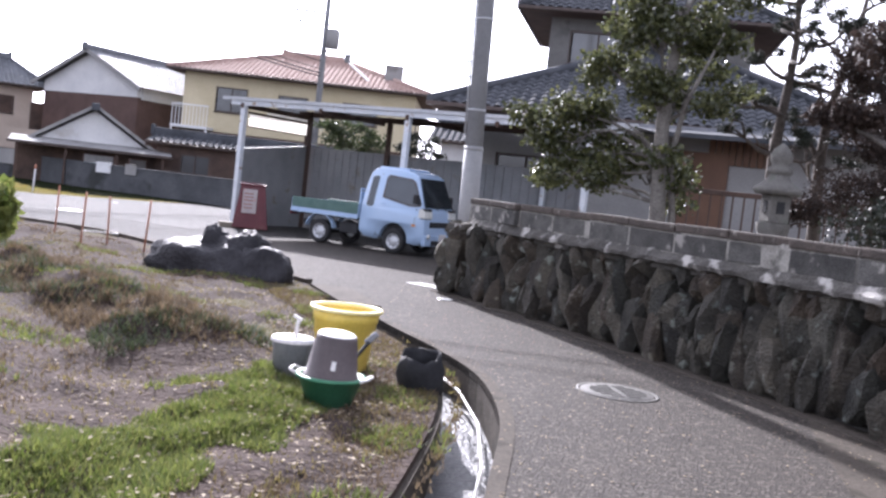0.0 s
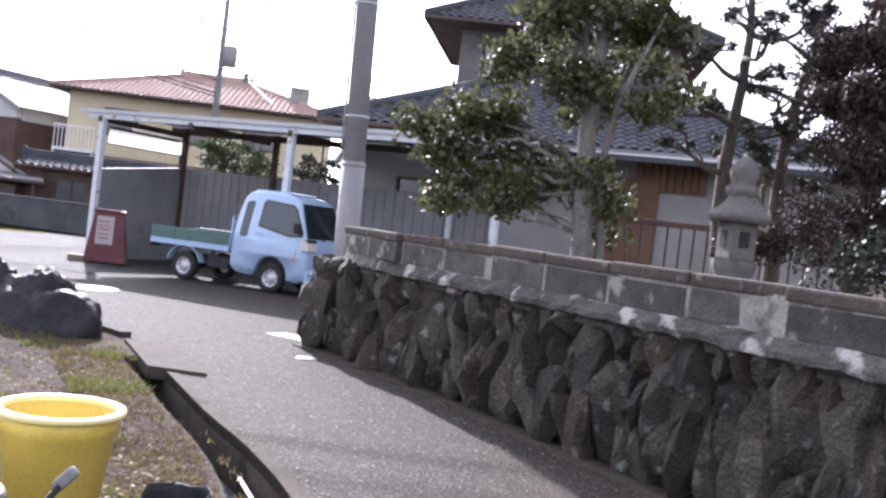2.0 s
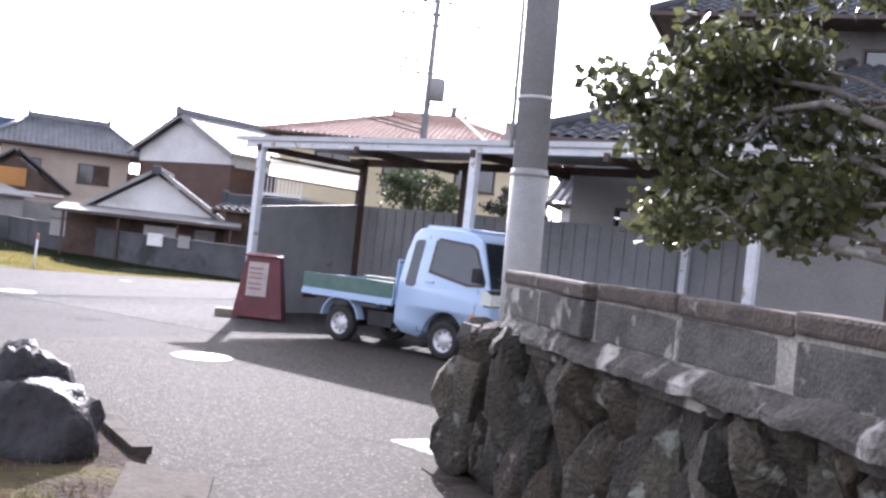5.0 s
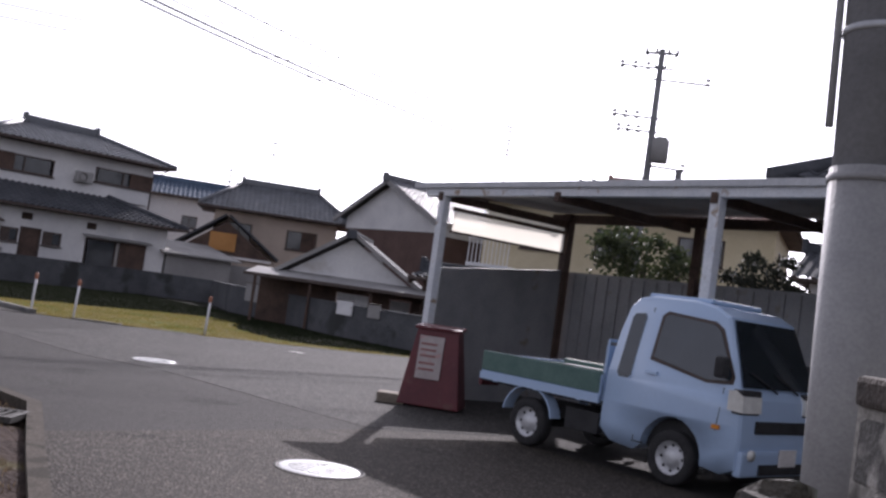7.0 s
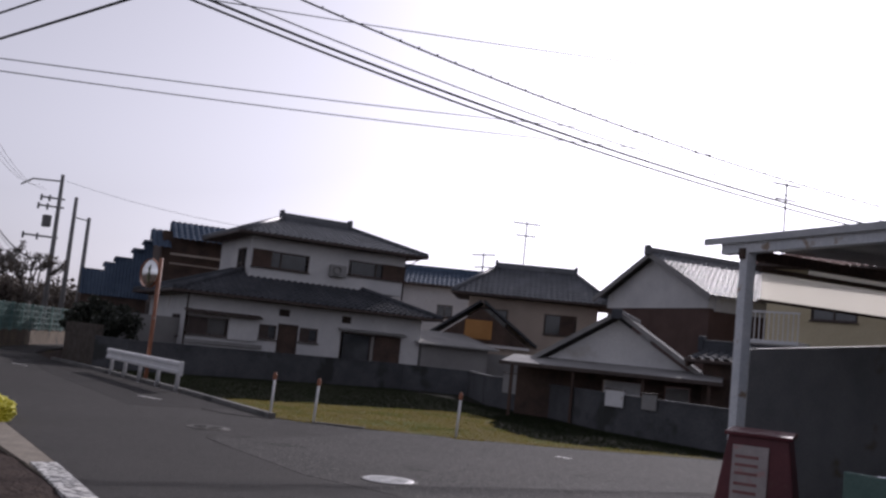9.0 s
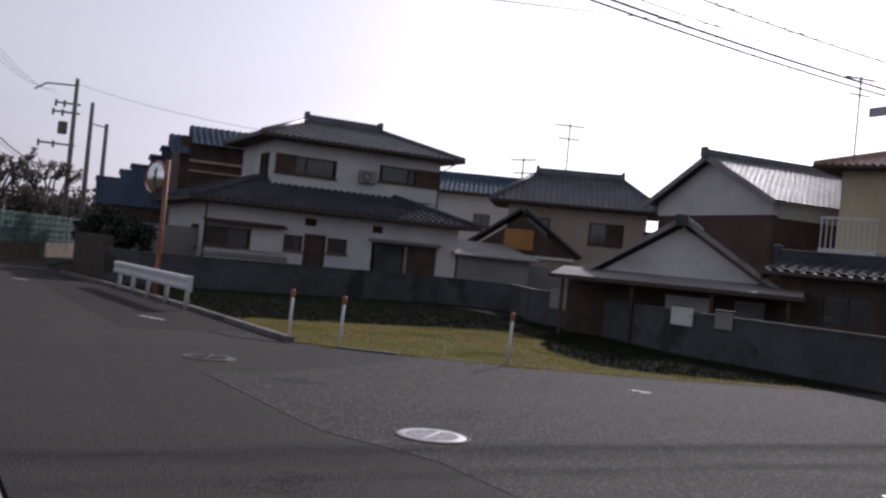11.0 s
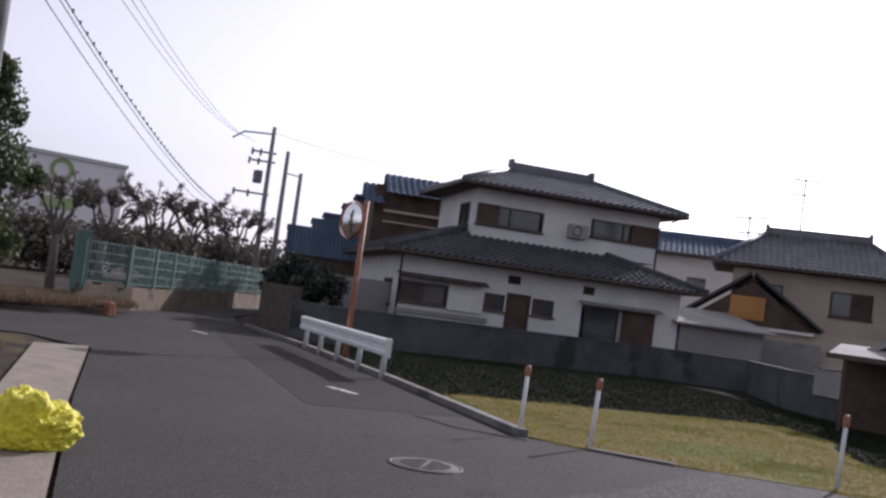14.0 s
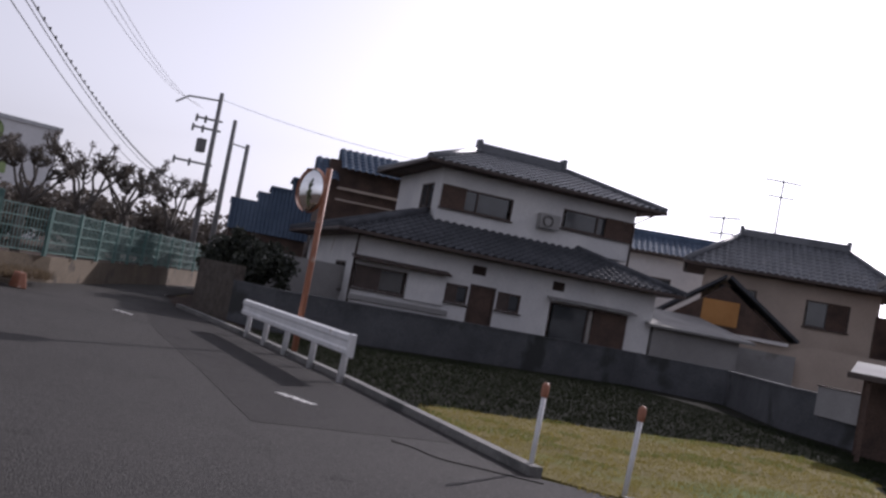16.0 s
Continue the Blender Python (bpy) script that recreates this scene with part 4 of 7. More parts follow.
# big house behind it: white gable over red-brown boarding, gable faces the junction
h4 = thing("gabled_house", "tall house with a white gable over brown boarding", "house", pose(-27.75, 49.95, 0, 0, 0, -18))
part("lower_wall", Shape().box((0, 4.5, 2.25), (7.4, 9.0, 4.5)), REDBROWN, h4)
part("gable_wall", Shape().prism([(-3.7, 4.5), (3.7, 4.5), (3.7, 5.1), (0, 6.85), (-3.7, 5.1)], -0.05, 0.25), PLASTER, h4)
part("side_wall", Shape().box((3.72, 4.6, 4.75), (0.1, 8.7, 0.7)), PLASTER, h4)
rf = thing_part("roof", h4)
for q in (1, -1):
    tiled("roof_slope", 10.0, 4.75, lambda u: 4.75, TILE, rf, pose(q * 4.3, 4.5, 4.95, 0, 0, 90 * q) @ pose(0, 0, 0, 25))
    part("bargeboard", Shape().box((q * 2.15, -0.5, 5.85), (4.75, 0.08, 0.22), ry=q * 25), GREYW, rf)
part("ridge_cap", Shape().box((0, 4.5, 7.05), (0.3, 10.2, 0.28), bevel=0.06).box((0, -0.62, 7.05), (0.4, 0.14, 0.45), bevel=0.05), TILE, rf)
part("window_board", Shape().box((-0.6, -0.1, 2.9), (1.2, 0.06, 0.8)), GREYW, h4)
h7 = thing("boarded_shed", "low brown boarded shed beside the cottage", "shed", pose(-13.2, 38.6, 0, 0, 0, 14))
shell(h7, 8.0, 2.2, 0, 2.05, (BROWNW, BROWNW), front=[(1.0, 0.9, 1.2, 0.8, "slide"), (5.2, 0.9, 1.2, 0.8, "slide")], at=(0, 1.1))
roof(h7, 8.0, 2.2, 2.1, 0.3, False, TILED, (REDBROWN, BROWNW), at=(0, 1.1), over=0.4)

# beige two-storey house with dark roofs, further off
h3 = thing("beige_house", "beige two-storey house with dark tile roofs", "house", pose(-34.75, 49.6, 0, 0, 0, 43))
shell(h3, 6.4, 3.6, 0, 4.55, (BEIGE, BROWNW), front=[(0.6, 3.0, 1.4, 1.0, "slide"), (3.8, 3.0, 1.6, 1.0, "shutter")], at=(0, 1.8))
roof(h3, 6.4, 3.6, 4.65, 1.55, True, TILE, (BEIGE, BROWNW), at=(0, 1.8), over=0.8, ridge=4.0)
part("entrance_wall", Shape().prism([(-4.7, 2.2), (-0.1, 2.2), (-2.4, 3.9)], -2.0, -1.8), BROWNW, h3)
part("entrance_panel", Shape().box((-2.5, -2.04, 2.85), (1.3, 0.05, 0.9)), ORANGEP, h3)
for q in (1, -1):
    part("porch_roof", Shape().box((-2.4 + q * 1.4, -0.8, 3.25), (3.3, 3.0, 0.1), ry=q * 36), TILED, h3)
part("lower_wall", Shape().box((-0.4, -1.4, 1.1), (8.4, 1.0, 2.2)), BEIGE, h3)
part("side_wing", Shape().box((5.2, 0.4, 1.9), (4.2, 1.2, 3.8)), BROWNW, h3)
part("lintel_beam", Shape().box((-1.8, -2.1, 2.12), (3.6, 0.1, 0.12)), PALEP, h3)
part("gate_screen", Shape().box((-1.0, -2.3, 1.2), (2.6, 0.08, 1.1)), GREYW, h3)

# long low white building between the two
h2 = thing("long_house", "long pale house with a blue-grey roof behind the others", "house", pose(-43.0, 51.8, 0, 0, 0, 47))
shell(h2, 9.0, 5.0, 0, 5.3, (PLASTER, BROWNW), front=[(3.6, 3.6, 0.9, 0.7, "slide")], at=(0, 2.5))
roof(h2, 9.0, 5.0, 5.35, 1.0, False, TILEB, (PLASTER, BROWNW), at=(0, 2.5), over=0.6)

# old workshop with stepped blue roofs beyond the white house
h0 = thing("workshop", "old brown workshop with stepped blue roofs", "workshop", pose(-45.0, 33.6, 0, 0, 0, 70))
part("low_wall", Shape().box((-0.9, 2.4, 1.35), (2.9, 4.4, 2.7)), BROWNW, h0)
part("tall_wall", Shape().box((4.4, 3.2, 3.02), (6.8, 5.0, 6.05)), BROWNW, h0)
for x, z, w in ((-1.95, 3.75, 0.95), (-1.25, 4.15, 0.45), (-0.65, 4.45, 0.75), (-0.05, 4.95, 0.45), (0.4, 5.4, 0.45)):
    tiled("wall_sheet", w, (z - 2.6) / 0.97, lambda u, k=z: (k - 2.6) / 0.97, TILEB, h0, pose(x, 0.1, 2.6) @ pose(0, 0, 0, 76), 0.15, 9.0)
    part("roof_step", Shape().box((x, 1.1, z - 0.04), (w + 0.06, 1.3, 0.10), rx=-4), TILEB, h0)
for x, z, w in ((0.95, 6.05, 0.85), (4.1, 6.55, 5.4)):
    tiled("roof_slope", w, 2.0, lambda u: 2.0, TILEB, h0, pose(x, 0.0, z - 0.9) @ pose(0, 0, 0, 28))
    part("roof_step", Shape().box((x, 1.9, z - 0.2), (w, 0.4, 0.5)), TILEB, h0)
part("balcony_rail", Shape().box((3.6, 0.5, 4.95), (4.4, 0.06, 0.10)).box((3.6, 0.5, 4.5), (4.4, 0.05, 0.06)), BEIGE, h0)
part("vent_cowl", Shape().lathe([(0.2, -0.1), (0.24, 0.1), (0.02, 0.25)], 12, (-1.2, 1.6, 4.0)), STEELG, h0)
panel = thing("site_panel", "grey-white flat panel fence by the hedge", "panel fence", pose(-37.4, 30.4, 0, 0, 0, 80))
part("panel", Shape().box((0, 0, 1.25), (3.6, 0.06, 1.3)), GREYW, panel)
for x in (-1.7, 0, 1.7):
    part("post", Shape().box((x, 0.08, 0.9), (0.08, 0.08, 1.9)), BROWNW, panel)

# cream house behind the carport
h5 = thing("cream_house", "cream two-storey house with a pale red hipped roof", "house", pose(-15.5, 49.6, 0, 0, 0, 10))
shell(h5, 12.2, 8.6, 0, 6.15, (CREAM, BROWNW), front=[(1.7, 4.2, 1.7, 1.3, "slide"), (5.0, 4.2, 1.6, 1.2, "slide"), (8.4, 4.3, 1.9, 1.1, "slide"), (1.4, 1.0, 1.8, 1.6, "slide"), (7.0, 1.0, 1.8, 1.6, "slide")],
      left=[(3.0, 4.2, 1.6, 1.2, "slide")], right=[(2.0, 4.2, 1.6, 1.2, "slide")], at=(0, 4.3))
roof(h5, 12.2, 8.6, 6.2, 1.75, True, TILEP, (CREAM, BROWNW), at=(0, 4.3), over=0.75)
part("balcony_floor", Shape().box((-5.3, -0.7, 3.2), (1.9, 1.4, 0.14)), WHITEP, h5)
for k in range(11):
    part("baluster", Shape().box((-6.2 + k * 0.18, -1.36, 3.78), (0.035, 0.035, 1.05)), WHITEP, h5)
part("balcony_rail", Shape().box((-5.3, -1.36, 4.32), (1.9, 0.07, 0.07)), WHITEP, h5)
part("balcony_post", Shape().box((-6.2, -1.3, 1.6), (0.09, 0.09, 3.2)).box((-4.4, -1.3, 1.6), (0.09, 0.09, 3.2)), WHITEP, h5)
part("water_tank", Shape().box((4.7, 1.6, 7.3), (0.95, 0.7, 0.95), bevel=0.04), GREYW, h5)
part("solar_frame", Shape().box((2.6, 1.9, 7.4), (0.16, 3.3, 0.06), rx=24, rz=35), WHITEP, h5)
part("belt_course", Shape().box((0, -0.03, 3.05), (12.3, 0.08, 0.14)), BROWNW, h5)
h5b = thing("far_house", "pale far house with a dark roof behind the carport", "house", pose(-3.7, 40.0, 0, 0, 0, 5))
shell(h5b, 4.0, 5.0, 0, 3.4, (PLASTER, BROWNW), front=[(1.0, 1.2, 1.2, 1.0, "slide")], at=(0, 2.5))
roof(h5b, 4.0, 5.0, 3.45, 1.0, False, TILED, (PLASTER, BROWNW), at=(0, 2.5), over=0.5)

# large dark-roofed house behind the garden
hm = thing("garden_house", "large two-storey house with dark tile roofs behind garden trees", "house", pose(2.9, 25.3, 0, 0, 0, 0))
shell(hm, 10.0, 10.0, 0, 3.6, (GREYW, BROWNW), front=[(0.8, 1.4, 1.6, 1.2, "slide"), (5.6, 1.2, 2.2, 1.5, "slide")], at=(0, 5.0))
roof(hm, 10.0, 10.0, 3.65, 2.75, True, TILED, (GREYW, BROWNW), at=(0, 5.0), over=0.9)
shell(hm, 5.9, 5.2, 4.9, 2.2, (DARKCONC, BROWNW), front=[(0.6, 0.75, 1.7, 1.0, "slide"), (3.4, 0.75, 1.8, 1.0, "slide")], left=[(1.6, 0.75, 1.6, 1.0, "slide")], at=(-0.7, 7.3))
roof(hm, 5.9, 5.2, 7.1, 2.1, True, TILED, (GREYW, BROWNW), at=(-0.7, 7.3), over=0.9)
annex = thing("garden_annexe", "grey rendered annexe wall with warm wood boards above", "annexe", pose(4.6, 22.4, 0, 0, 0, -14))
part("wall", Shape().box((0, 1.0, 1.7), (7.0, 2.0, 3.4)), GREYW, annex)
part("door", Shape().box((-0.9, -0.04, 1.95), (1.1, 0.08, 2.0)), WOODP, annex)
for k in range(9):
    part("cladding_board", Shape().box((-0.75 + k * 0.15, -0.03, 3.02), (0.13, 0.06, 0.62), bevel=0.01), WOODP, annex)
part("roof_sheet", Shape().box((0, 0.6, 3.45), (7.4, 3.2, 0.10), rx=8), TILED, annex)
sl = thing("bar_fence", "low fence of thin dark upright bars in the garden", "fence", pose(5.2, 18.2, 0.98, 0, 0, -18))
for k in range(27):
    part("bar", Shape().box((-2.6 + k * 0.2, 0, 0.5), (0.03, 0.03, 1.0)), BROWNW, sl)
part("rail", Shape().box((0, 0.0, 1.02), (5.4, 0.07, 0.09), bevel=0.01), BROWNW, sl)
part("rail", Shape().box((0, 0.035, 0.2), (5.4, 0.04, 0.06)), BROWNW, sl)

# white warehouse on the skyline
wh = thing("warehouse", "white clad warehouse with a faded green emblem", "warehouse", pose(-101, 24, 0, 0, 0, 98))
part("body", Shape().box((0, 6, 5.0), (24, 12, 10)), WHITEB, wh)
part("parapet", Shape().box((0, -0.05, 9.9), (24.2, 0.25, 0.35)), STEELG, wh)
part("emblem", Shape().lathe([(1.05, 0), (1.05, 0.08), (0.7, 0.08), (0.7, 0)], 20, (6.2, -0.1, 8.6), "y"), LOGOG, wh)
part("emblem", Shape().box((6.4, -0.1, 5.6), (3.2, 0.06, 1.0), bevel=0.02), LOGOG, wh)

# ---------------------------------------------------------------- carport
CA = math.degrees(math.atan2(-0.321, 0.947))
cp = thing("carport", "long lean carport with white steel posts and sheet roof", "carport", pose(-7.55, 23.65, 0, 0, 0, CA))
for x in (0.0, 4.9, 9.35):
    p = part("post", Shape().box((x, 0, 1.58), (0.13, 0.13, 3.16), bevel=0.012), POSTP, cp)
    part("base_plate", Shape().box((x, 0, 0.02), (0.26, 0.26, 0.04)), STEELG, p)
for x in (2.62, 7.2):
    part("rear_post", Shape().box((x, 2.75, 1.6), (0.11, 0.11, 3.2)), POSTP if x > 3 else BROWNW, cp)
part("rear_post", Shape().box((0.0, 2.7, 1.6), (0.14, 0.14, 3.2)), BROWNW, cp)
part("front_beam", Shape().box((4.9, 0.0, 3.10), (10.6, 0.12, 0.14), bevel=0.01), POSTP, cp)
part("rear_beam", Shape().box((4.9, 2.75, 3.12), (10.6, 0.12, 0.14)), BROWNW, cp)
for x in (0.0, 2.45, 4.9, 7.2, 9.35):
    part("cross_beam", Shape().box((x, 1.3, 3.02), (0.08, 2.8, 0.12)), BROWNW, cp)
rv, rfc = [], []
cols = 10.9 / 0.076
for i in range(int(cols * 2) + 1):
    x = -0.65 + i * 0.038
    z = 3.21 + (0.018 if i % 2 else 0.0)
    rv += [(x, -0.08, z - 0.02), (x, 3.1, z + 0.06)]
for i in range(int(cols * 2)):
    rfc.append((2 * i, 2 * i + 2, 2 * i + 3, 2 * i + 1))
part("roof_sheet", raw("roof_sheet", rv, rfc, ROOFUND), ROOFUND, cp)
part("roof_fascia", Shape().box((4.85, -0.10, 3.185), (11.0, 0.03, 0.08)), STEELG, cp)
part("side_wall", Shape().prism([(0.1, 0.0), (2.7, 0.0), (2.7, 2.25), (0.1, 1.96)], -0.03, 0.03, "yz"), SHEETM, cp)
s = Shape()
for k in range(12):
    s.box((-0.045, 0.2 + k * 0.215, 1.0), (0.03, 0.05, 1.98))
part("side_rib", s, SHEETM, cp)
s = Shape()
s.box((4.9, 2.86, 1.12), (9.9, 0.05, 2.24))
part("back_wall", s, SHEETM, cp)
for k in range(40):
    part("back_rib", Shape().box((0.15 + k * 0.245, 2.825, 1.1), (0.05, 0.03, 2.2)), SHEETM, cp)
part("side_panel", Shape().box((0.0, 1.42, 2.69), (0.012, 2.4, 0.30)), PANELW, cp, "translucent white corrugated strip")
part("side_panel", Shape().box((0.0, 1.75, 2.98), (0.012, 1.7, 0.16)), PANELW, cp)
part("panel_rail", Shape().box((0.02, 1.42, 2.87), (0.05, 2.5, 0.05)).box((0.02, 1.42, 2.52), (0.04, 2.5, 0.03)), BROWNW, cp)

rb = thing("hose_cabinet", "faded red cabinet with a pale notice by the carport post", "cabinet", pose(-6.75, 22.62, 0, 0, 0, 22))
part("body", Shape().box((0.06, 0.2, 0.55), (0.86, 0.62, 1.06), bevel=0.02, taper=0.66), REDP, rb)
part("notice", Shape().box((0.0, -0.062, 0.68), (0.34, 0.02, 0.58), rx=-5.7), NOTICE, rb)
for z in (0.86, 0.78, 0.7, 0.6, 0.52):
    part("text_bar", Shape().box((-0.03, -0.075 + (z - 0.68) * 0.1, z), (0.22, 0.006, 0.028)), INK, rb)
part("roof", Shape().box((0.06, 0.2, 1.09), (0.64, 0.48, 0.04), rx=4, bevel=0.01), REDP, rb)
for x in (-0.18, 0.3):
    part("foot", Shape().box((x, 0.2, 0.03), (0.08, 0.4, 0.07)), DARKM, rb)
sb = thing("kerb_slab", "low pale concrete slab beside the red cabinet", "slab", pose(-7.22, 22.5, 0.0, 0, 0, 30))
part("slab", Shape().box((0, 0, 0.06), (0.38, 0.34, 0.14), bevel=0.018), PALECONC, sb)

# ---------------------------------------------------------------- pale blue kei truck
truck = thing("kei_truck", "pale blue small pickup truck with a long cab", "truck", pose(-3.41, 21.67, 0, 0, 0, math.degrees(math.atan2(-0.54, 1.98))))
FA, RA = 0.98, -0.92


def half_w(z):
    return 0.735 if z < 0.95 else 0.735 - 0.115 * min(1, (z - 0.95) / 0.8) ** 1.2


arch = [(FA + 0.36 * math.cos(radians(a)), 0.30 + 0.36 * math.sin(radians(a))) for a in range(175, -6, -15)]
cab_prof = [(0.10, 0.42), (0.10, 0.62), (0.12, 1.0), (0.18, 1.45), (0.24, 1.70), (0.33, 1.785), (0.50, 1.825), (1.0, 1.82), (1.25, 1.78), (1.40, 1.70), (1.56, 1.30), (1.655, 1.03), (1.69, 0.95), (1.70, 0.80), (1.71, 0.55), (1.70, 0.30), (1.56, 0.24)] + [(p[0], p[1]) for p in arch[::-1]] + [(0.55, 0.27), (0.25, 0.30)]


def loft(prof, name, mat, parent):
    """Side outline carried across the width, cut level by level and drawn in towards the roof."""
    bm = bmesh.new()
    n = len(prof)
    rings = []
    for k in (-1, -0.95, 0.95, 1):
        ring = []
        for x, z in prof:
            shrink = 0.0 if abs(k) < 1 else 0.022
            ring.append(bm.verts.new((x + (0.9 - x) * shrink, k, z + (0.95 - z) * shrink * (1 if z > 0.6 else 0))))
        rings.append(ring)
    for a, b in zip(rings, rings[1:]):
        for i in range(n):
            bm.faces.new((a[i], a[(i + 1) % n], b[(i + 1) % n], b[i]))
    bm.faces.new(rings[0]), bm.faces.new(rings[-1][::-1])
    for z in (0.5, 0.7, 0.95, 1.05, 1.15, 1.25, 1.35, 1.45, 1.55, 1.65, 1.75):
        bmesh.ops.bisect_plane(bm, geom=bm.verts[:] + bm.edges[:] + bm.faces[:], plane_co=(0, 0, z), plane_no=(0, 0, 1))
    for v in bm.verts:
        v.co.y *= half_w(v.co.z)
    bmesh.ops.recalc_face_normals(bm, faces=bm.faces)
    bmesh.ops.triangulate(bm, faces=[f for f in bm.faces if len(f.verts) > 4])
    me = bpy.data.meshes.new(name)
    bm.to_mesh(me)
    bm.free()
    me.materials.append(mat)
    me.polygons.foreach_set("use_smooth", [abs(p.normal.y) > 0.6 for p in me.polygons])
    return part(name, me, mat, parent)


cab = loft(cab_prof, "cab", TRUCKP, truck)


def side_panel(outline, off, mat, name, parent, th=0.012):
    """A pane or panel that follows the cab's leaning side, on both sides."""
    for sgn in (1, -1):
        s = Shape()
        a = [s.bm.verts.new((x, sgn * (half_w(z) + off), z)) for x, z in outline]
        b = [s.bm.verts.new((x, sgn * (half_w(z) + off - th), z)) for x, z in outline]
        k = len(outline)
        s.bm.faces.new(a), s.bm.faces.new(b[::-1])
        for i in range(k):
            s.bm.faces.new((a[i], a[(i + 1) % k], b[(i + 1) % k], b[i]))
        part(name, s, mat, parent)


side_panel([(0.62, 1.18), (0.66, 1.63), (0.72, 1.68), (1.28, 1.635), (1.38, 1.57), (1.59, 1.14), (1.58, 1.07), (1.30, 1.05)], 0.006, FRAMEB, "window_seal", cab)
side_panel([(0.66, 1.21), (0.695, 1.61), (0.74, 1.65), (1.27, 1.605), (1.35, 1.55), (1.555, 1.15), (1.54, 1.10), (1.30, 1.08)], 0.012, GLASSD, "side_window", cab)
side_panel([(0.25, 1.0), (0.305, 1.58), (0.335, 1.62), (0.45, 1.635), (0.475, 1.60), (0.425, 1.0), (0.39, 0.96), (0.28, 0.96)], 0.006, GLASSD, "quarter_window", cab)
for line in ([(0.54, 0.36), (0.55, 0.36), (0.55, 1.70), (0.54, 1.70)], [(0.53, 0.355), (0.53, 0.345), (0.66, 0.345), (0.66, 0.355)], [(1.45, 0.62), (1.458, 0.62), (1.50, 1.03), (1.492, 1.03)]):
    side_panel(line, 0.004, DARKM, "door_seam", cab)
side_panel([(0.60, 1.04), (0.60, 1.07), (0.74, 1.07), (0.74, 1.04)], 0.025, TRUCKP, "door_handle", cab, 0.03)
ws = Shape()
ws.face([(1.415, -0.57, 1.665), (1.415, 0.57, 1.665), (1.652, 0.68, 1.05), (1.652, -0.68, 1.05)])
bmesh.ops.solidify(ws.bm, geom=ws.bm.faces[:], thickness=0.02)
for v in ws.bm.verts:
    v.co += Vector((0.016, 0, 0.010))
part("windshield", ws, GLASSD, cab)
part("wiper", Shape().tube([(1.69, -0.1, 1.03), (1.63, -0.5, 1.2)], 0.010, 5).tube([(1.69, 0.3, 1.03), (1.63, -0.05, 1.2)], 0.010, 5), DARKM, cab)
part("front_grille", Shape().box((1.715, 0, 0.70), (0.02, 0.95, 0.12), bevel=0.008), DARKM, cab)
part("bumper", Shape().box((1.70, 0, 0.36), (0.09, 1.42, 0.24), bevel=0.03), TRUCKP, cab)
part("lower_intake", Shape().box((1.75, 0, 0.31), (0.02, 0.8, 0.10)), DARKM, cab)
part("number_plate", Shape().box((1.76, 0.1, 0.42), (0.012, 0.33, 0.165), bevel=0.006), PALEP, cab)
for y in (-0.58, 0.58):
    hl = part("headlight", Shape().prism([(1.56, 0.84), (1.56, 1.02), (1.64, 1.03), (1.715, 0.98), (1.725, 0.83)], y - 0.17, y + 0.165), LENS, cab)
    part("lamp_surround", Shape().box((1.655, y, 0.925), (0.11, 0.335, 0.23), bevel=0.02), DARKM, hl)
    part("fog_lamp", Shape().lathe([(0.05, 0.0), (0.05, 0.03), (0.001, 0.035)], 14, (0, 0, 0)), LENS, cab, at=pose(1.75, y, 0.45, 0, 90))
    mir = part("door_mirror", Shape().box((1.50, math.copysign(0.82, y), 1.22), (0.10, 0.13, 0.20), bevel=0.03), DARKM, cab)
    part("mirror_arm", Shape().tube([(1.48, math.copysign(0.68, y), 1.14), (1.50, math.copysign(0.80, y), 1.15)], 0.018, 6), DARKM, mir)
    part("turn_lamp", Shape().box((1.46, math.copysign(0.745, y), 0.66), (0.08, 0.02, 0.04)), AMBER, cab)
part("roof_crown", Shape().box((0.72, 0, 1.83), (0.75, 0.95, 0.05), bevel=0.02), TRUCKP, cab)
# load bed
bed = part("bed_floor", Shape().box((-0.82, 0, 0.64), (1.78, 1.41, 0.05)), DARKM, truck)
for y in (-0.715, 0.715):
    g = part("side_gate", Shape().box((-0.82, y, 0.79), (1.76, 0.035, 0.29), bevel=0.008).box((-0.82, y * 1.02, 0.68), (1.76, 0.05, 0.08)), TRUCKP, truck)
    for x in (-1.45, -0.82, -0.2):
        part("gate_rib", Shape().box((x, y * 1.04, 0.68), (0.05, 0.02, 0.10)), TRUCKP, g)
    part("gate_sheet", Shape().box((-0.82, y * 1.012, 0.855), (1.74, 0.055, 0.225), bevel=0.012), BEDG, g, "dark green sheet over the gate")
    fl = Shape()
    ang = [radians(a) for a in range(10, 171, 16)]
    for r0, r1 in ((0.36, 0.375),):
        rows = []
        for a in ang:
            rows.append([fl.bm.verts.new((RA + rr * math.cos(a), y * f, 0.30 + rr * math.sin(a))) for rr, f in ((r0, 0.80), (r1, 0.80), (r1, 1.03), (r0, 1.03))])
        for p0, p1 in zip(rows, rows[1:]):
            for k in range(4):
                fl.bm.faces.new((p0[k], p0[(k + 1) % 4], p1[(k + 1) % 4], p1[k]))
        fl.bm.faces.new(rows[0]), fl.bm.faces.new(rows[-1][::-1])
    part("rear_fender", fl, TRUCKP, truck)
    part("tail_lamp", Shape().box((-1.735, y * 0.77, 0.60), (0.05, 0.3, 0.09), bevel=0.01), REDP, truck)
part("tail_gate", Shape().box((-1.71, 0, 0.79), (0.035, 1.41, 0.29), bevel=0.008), TRUCKP, truck)
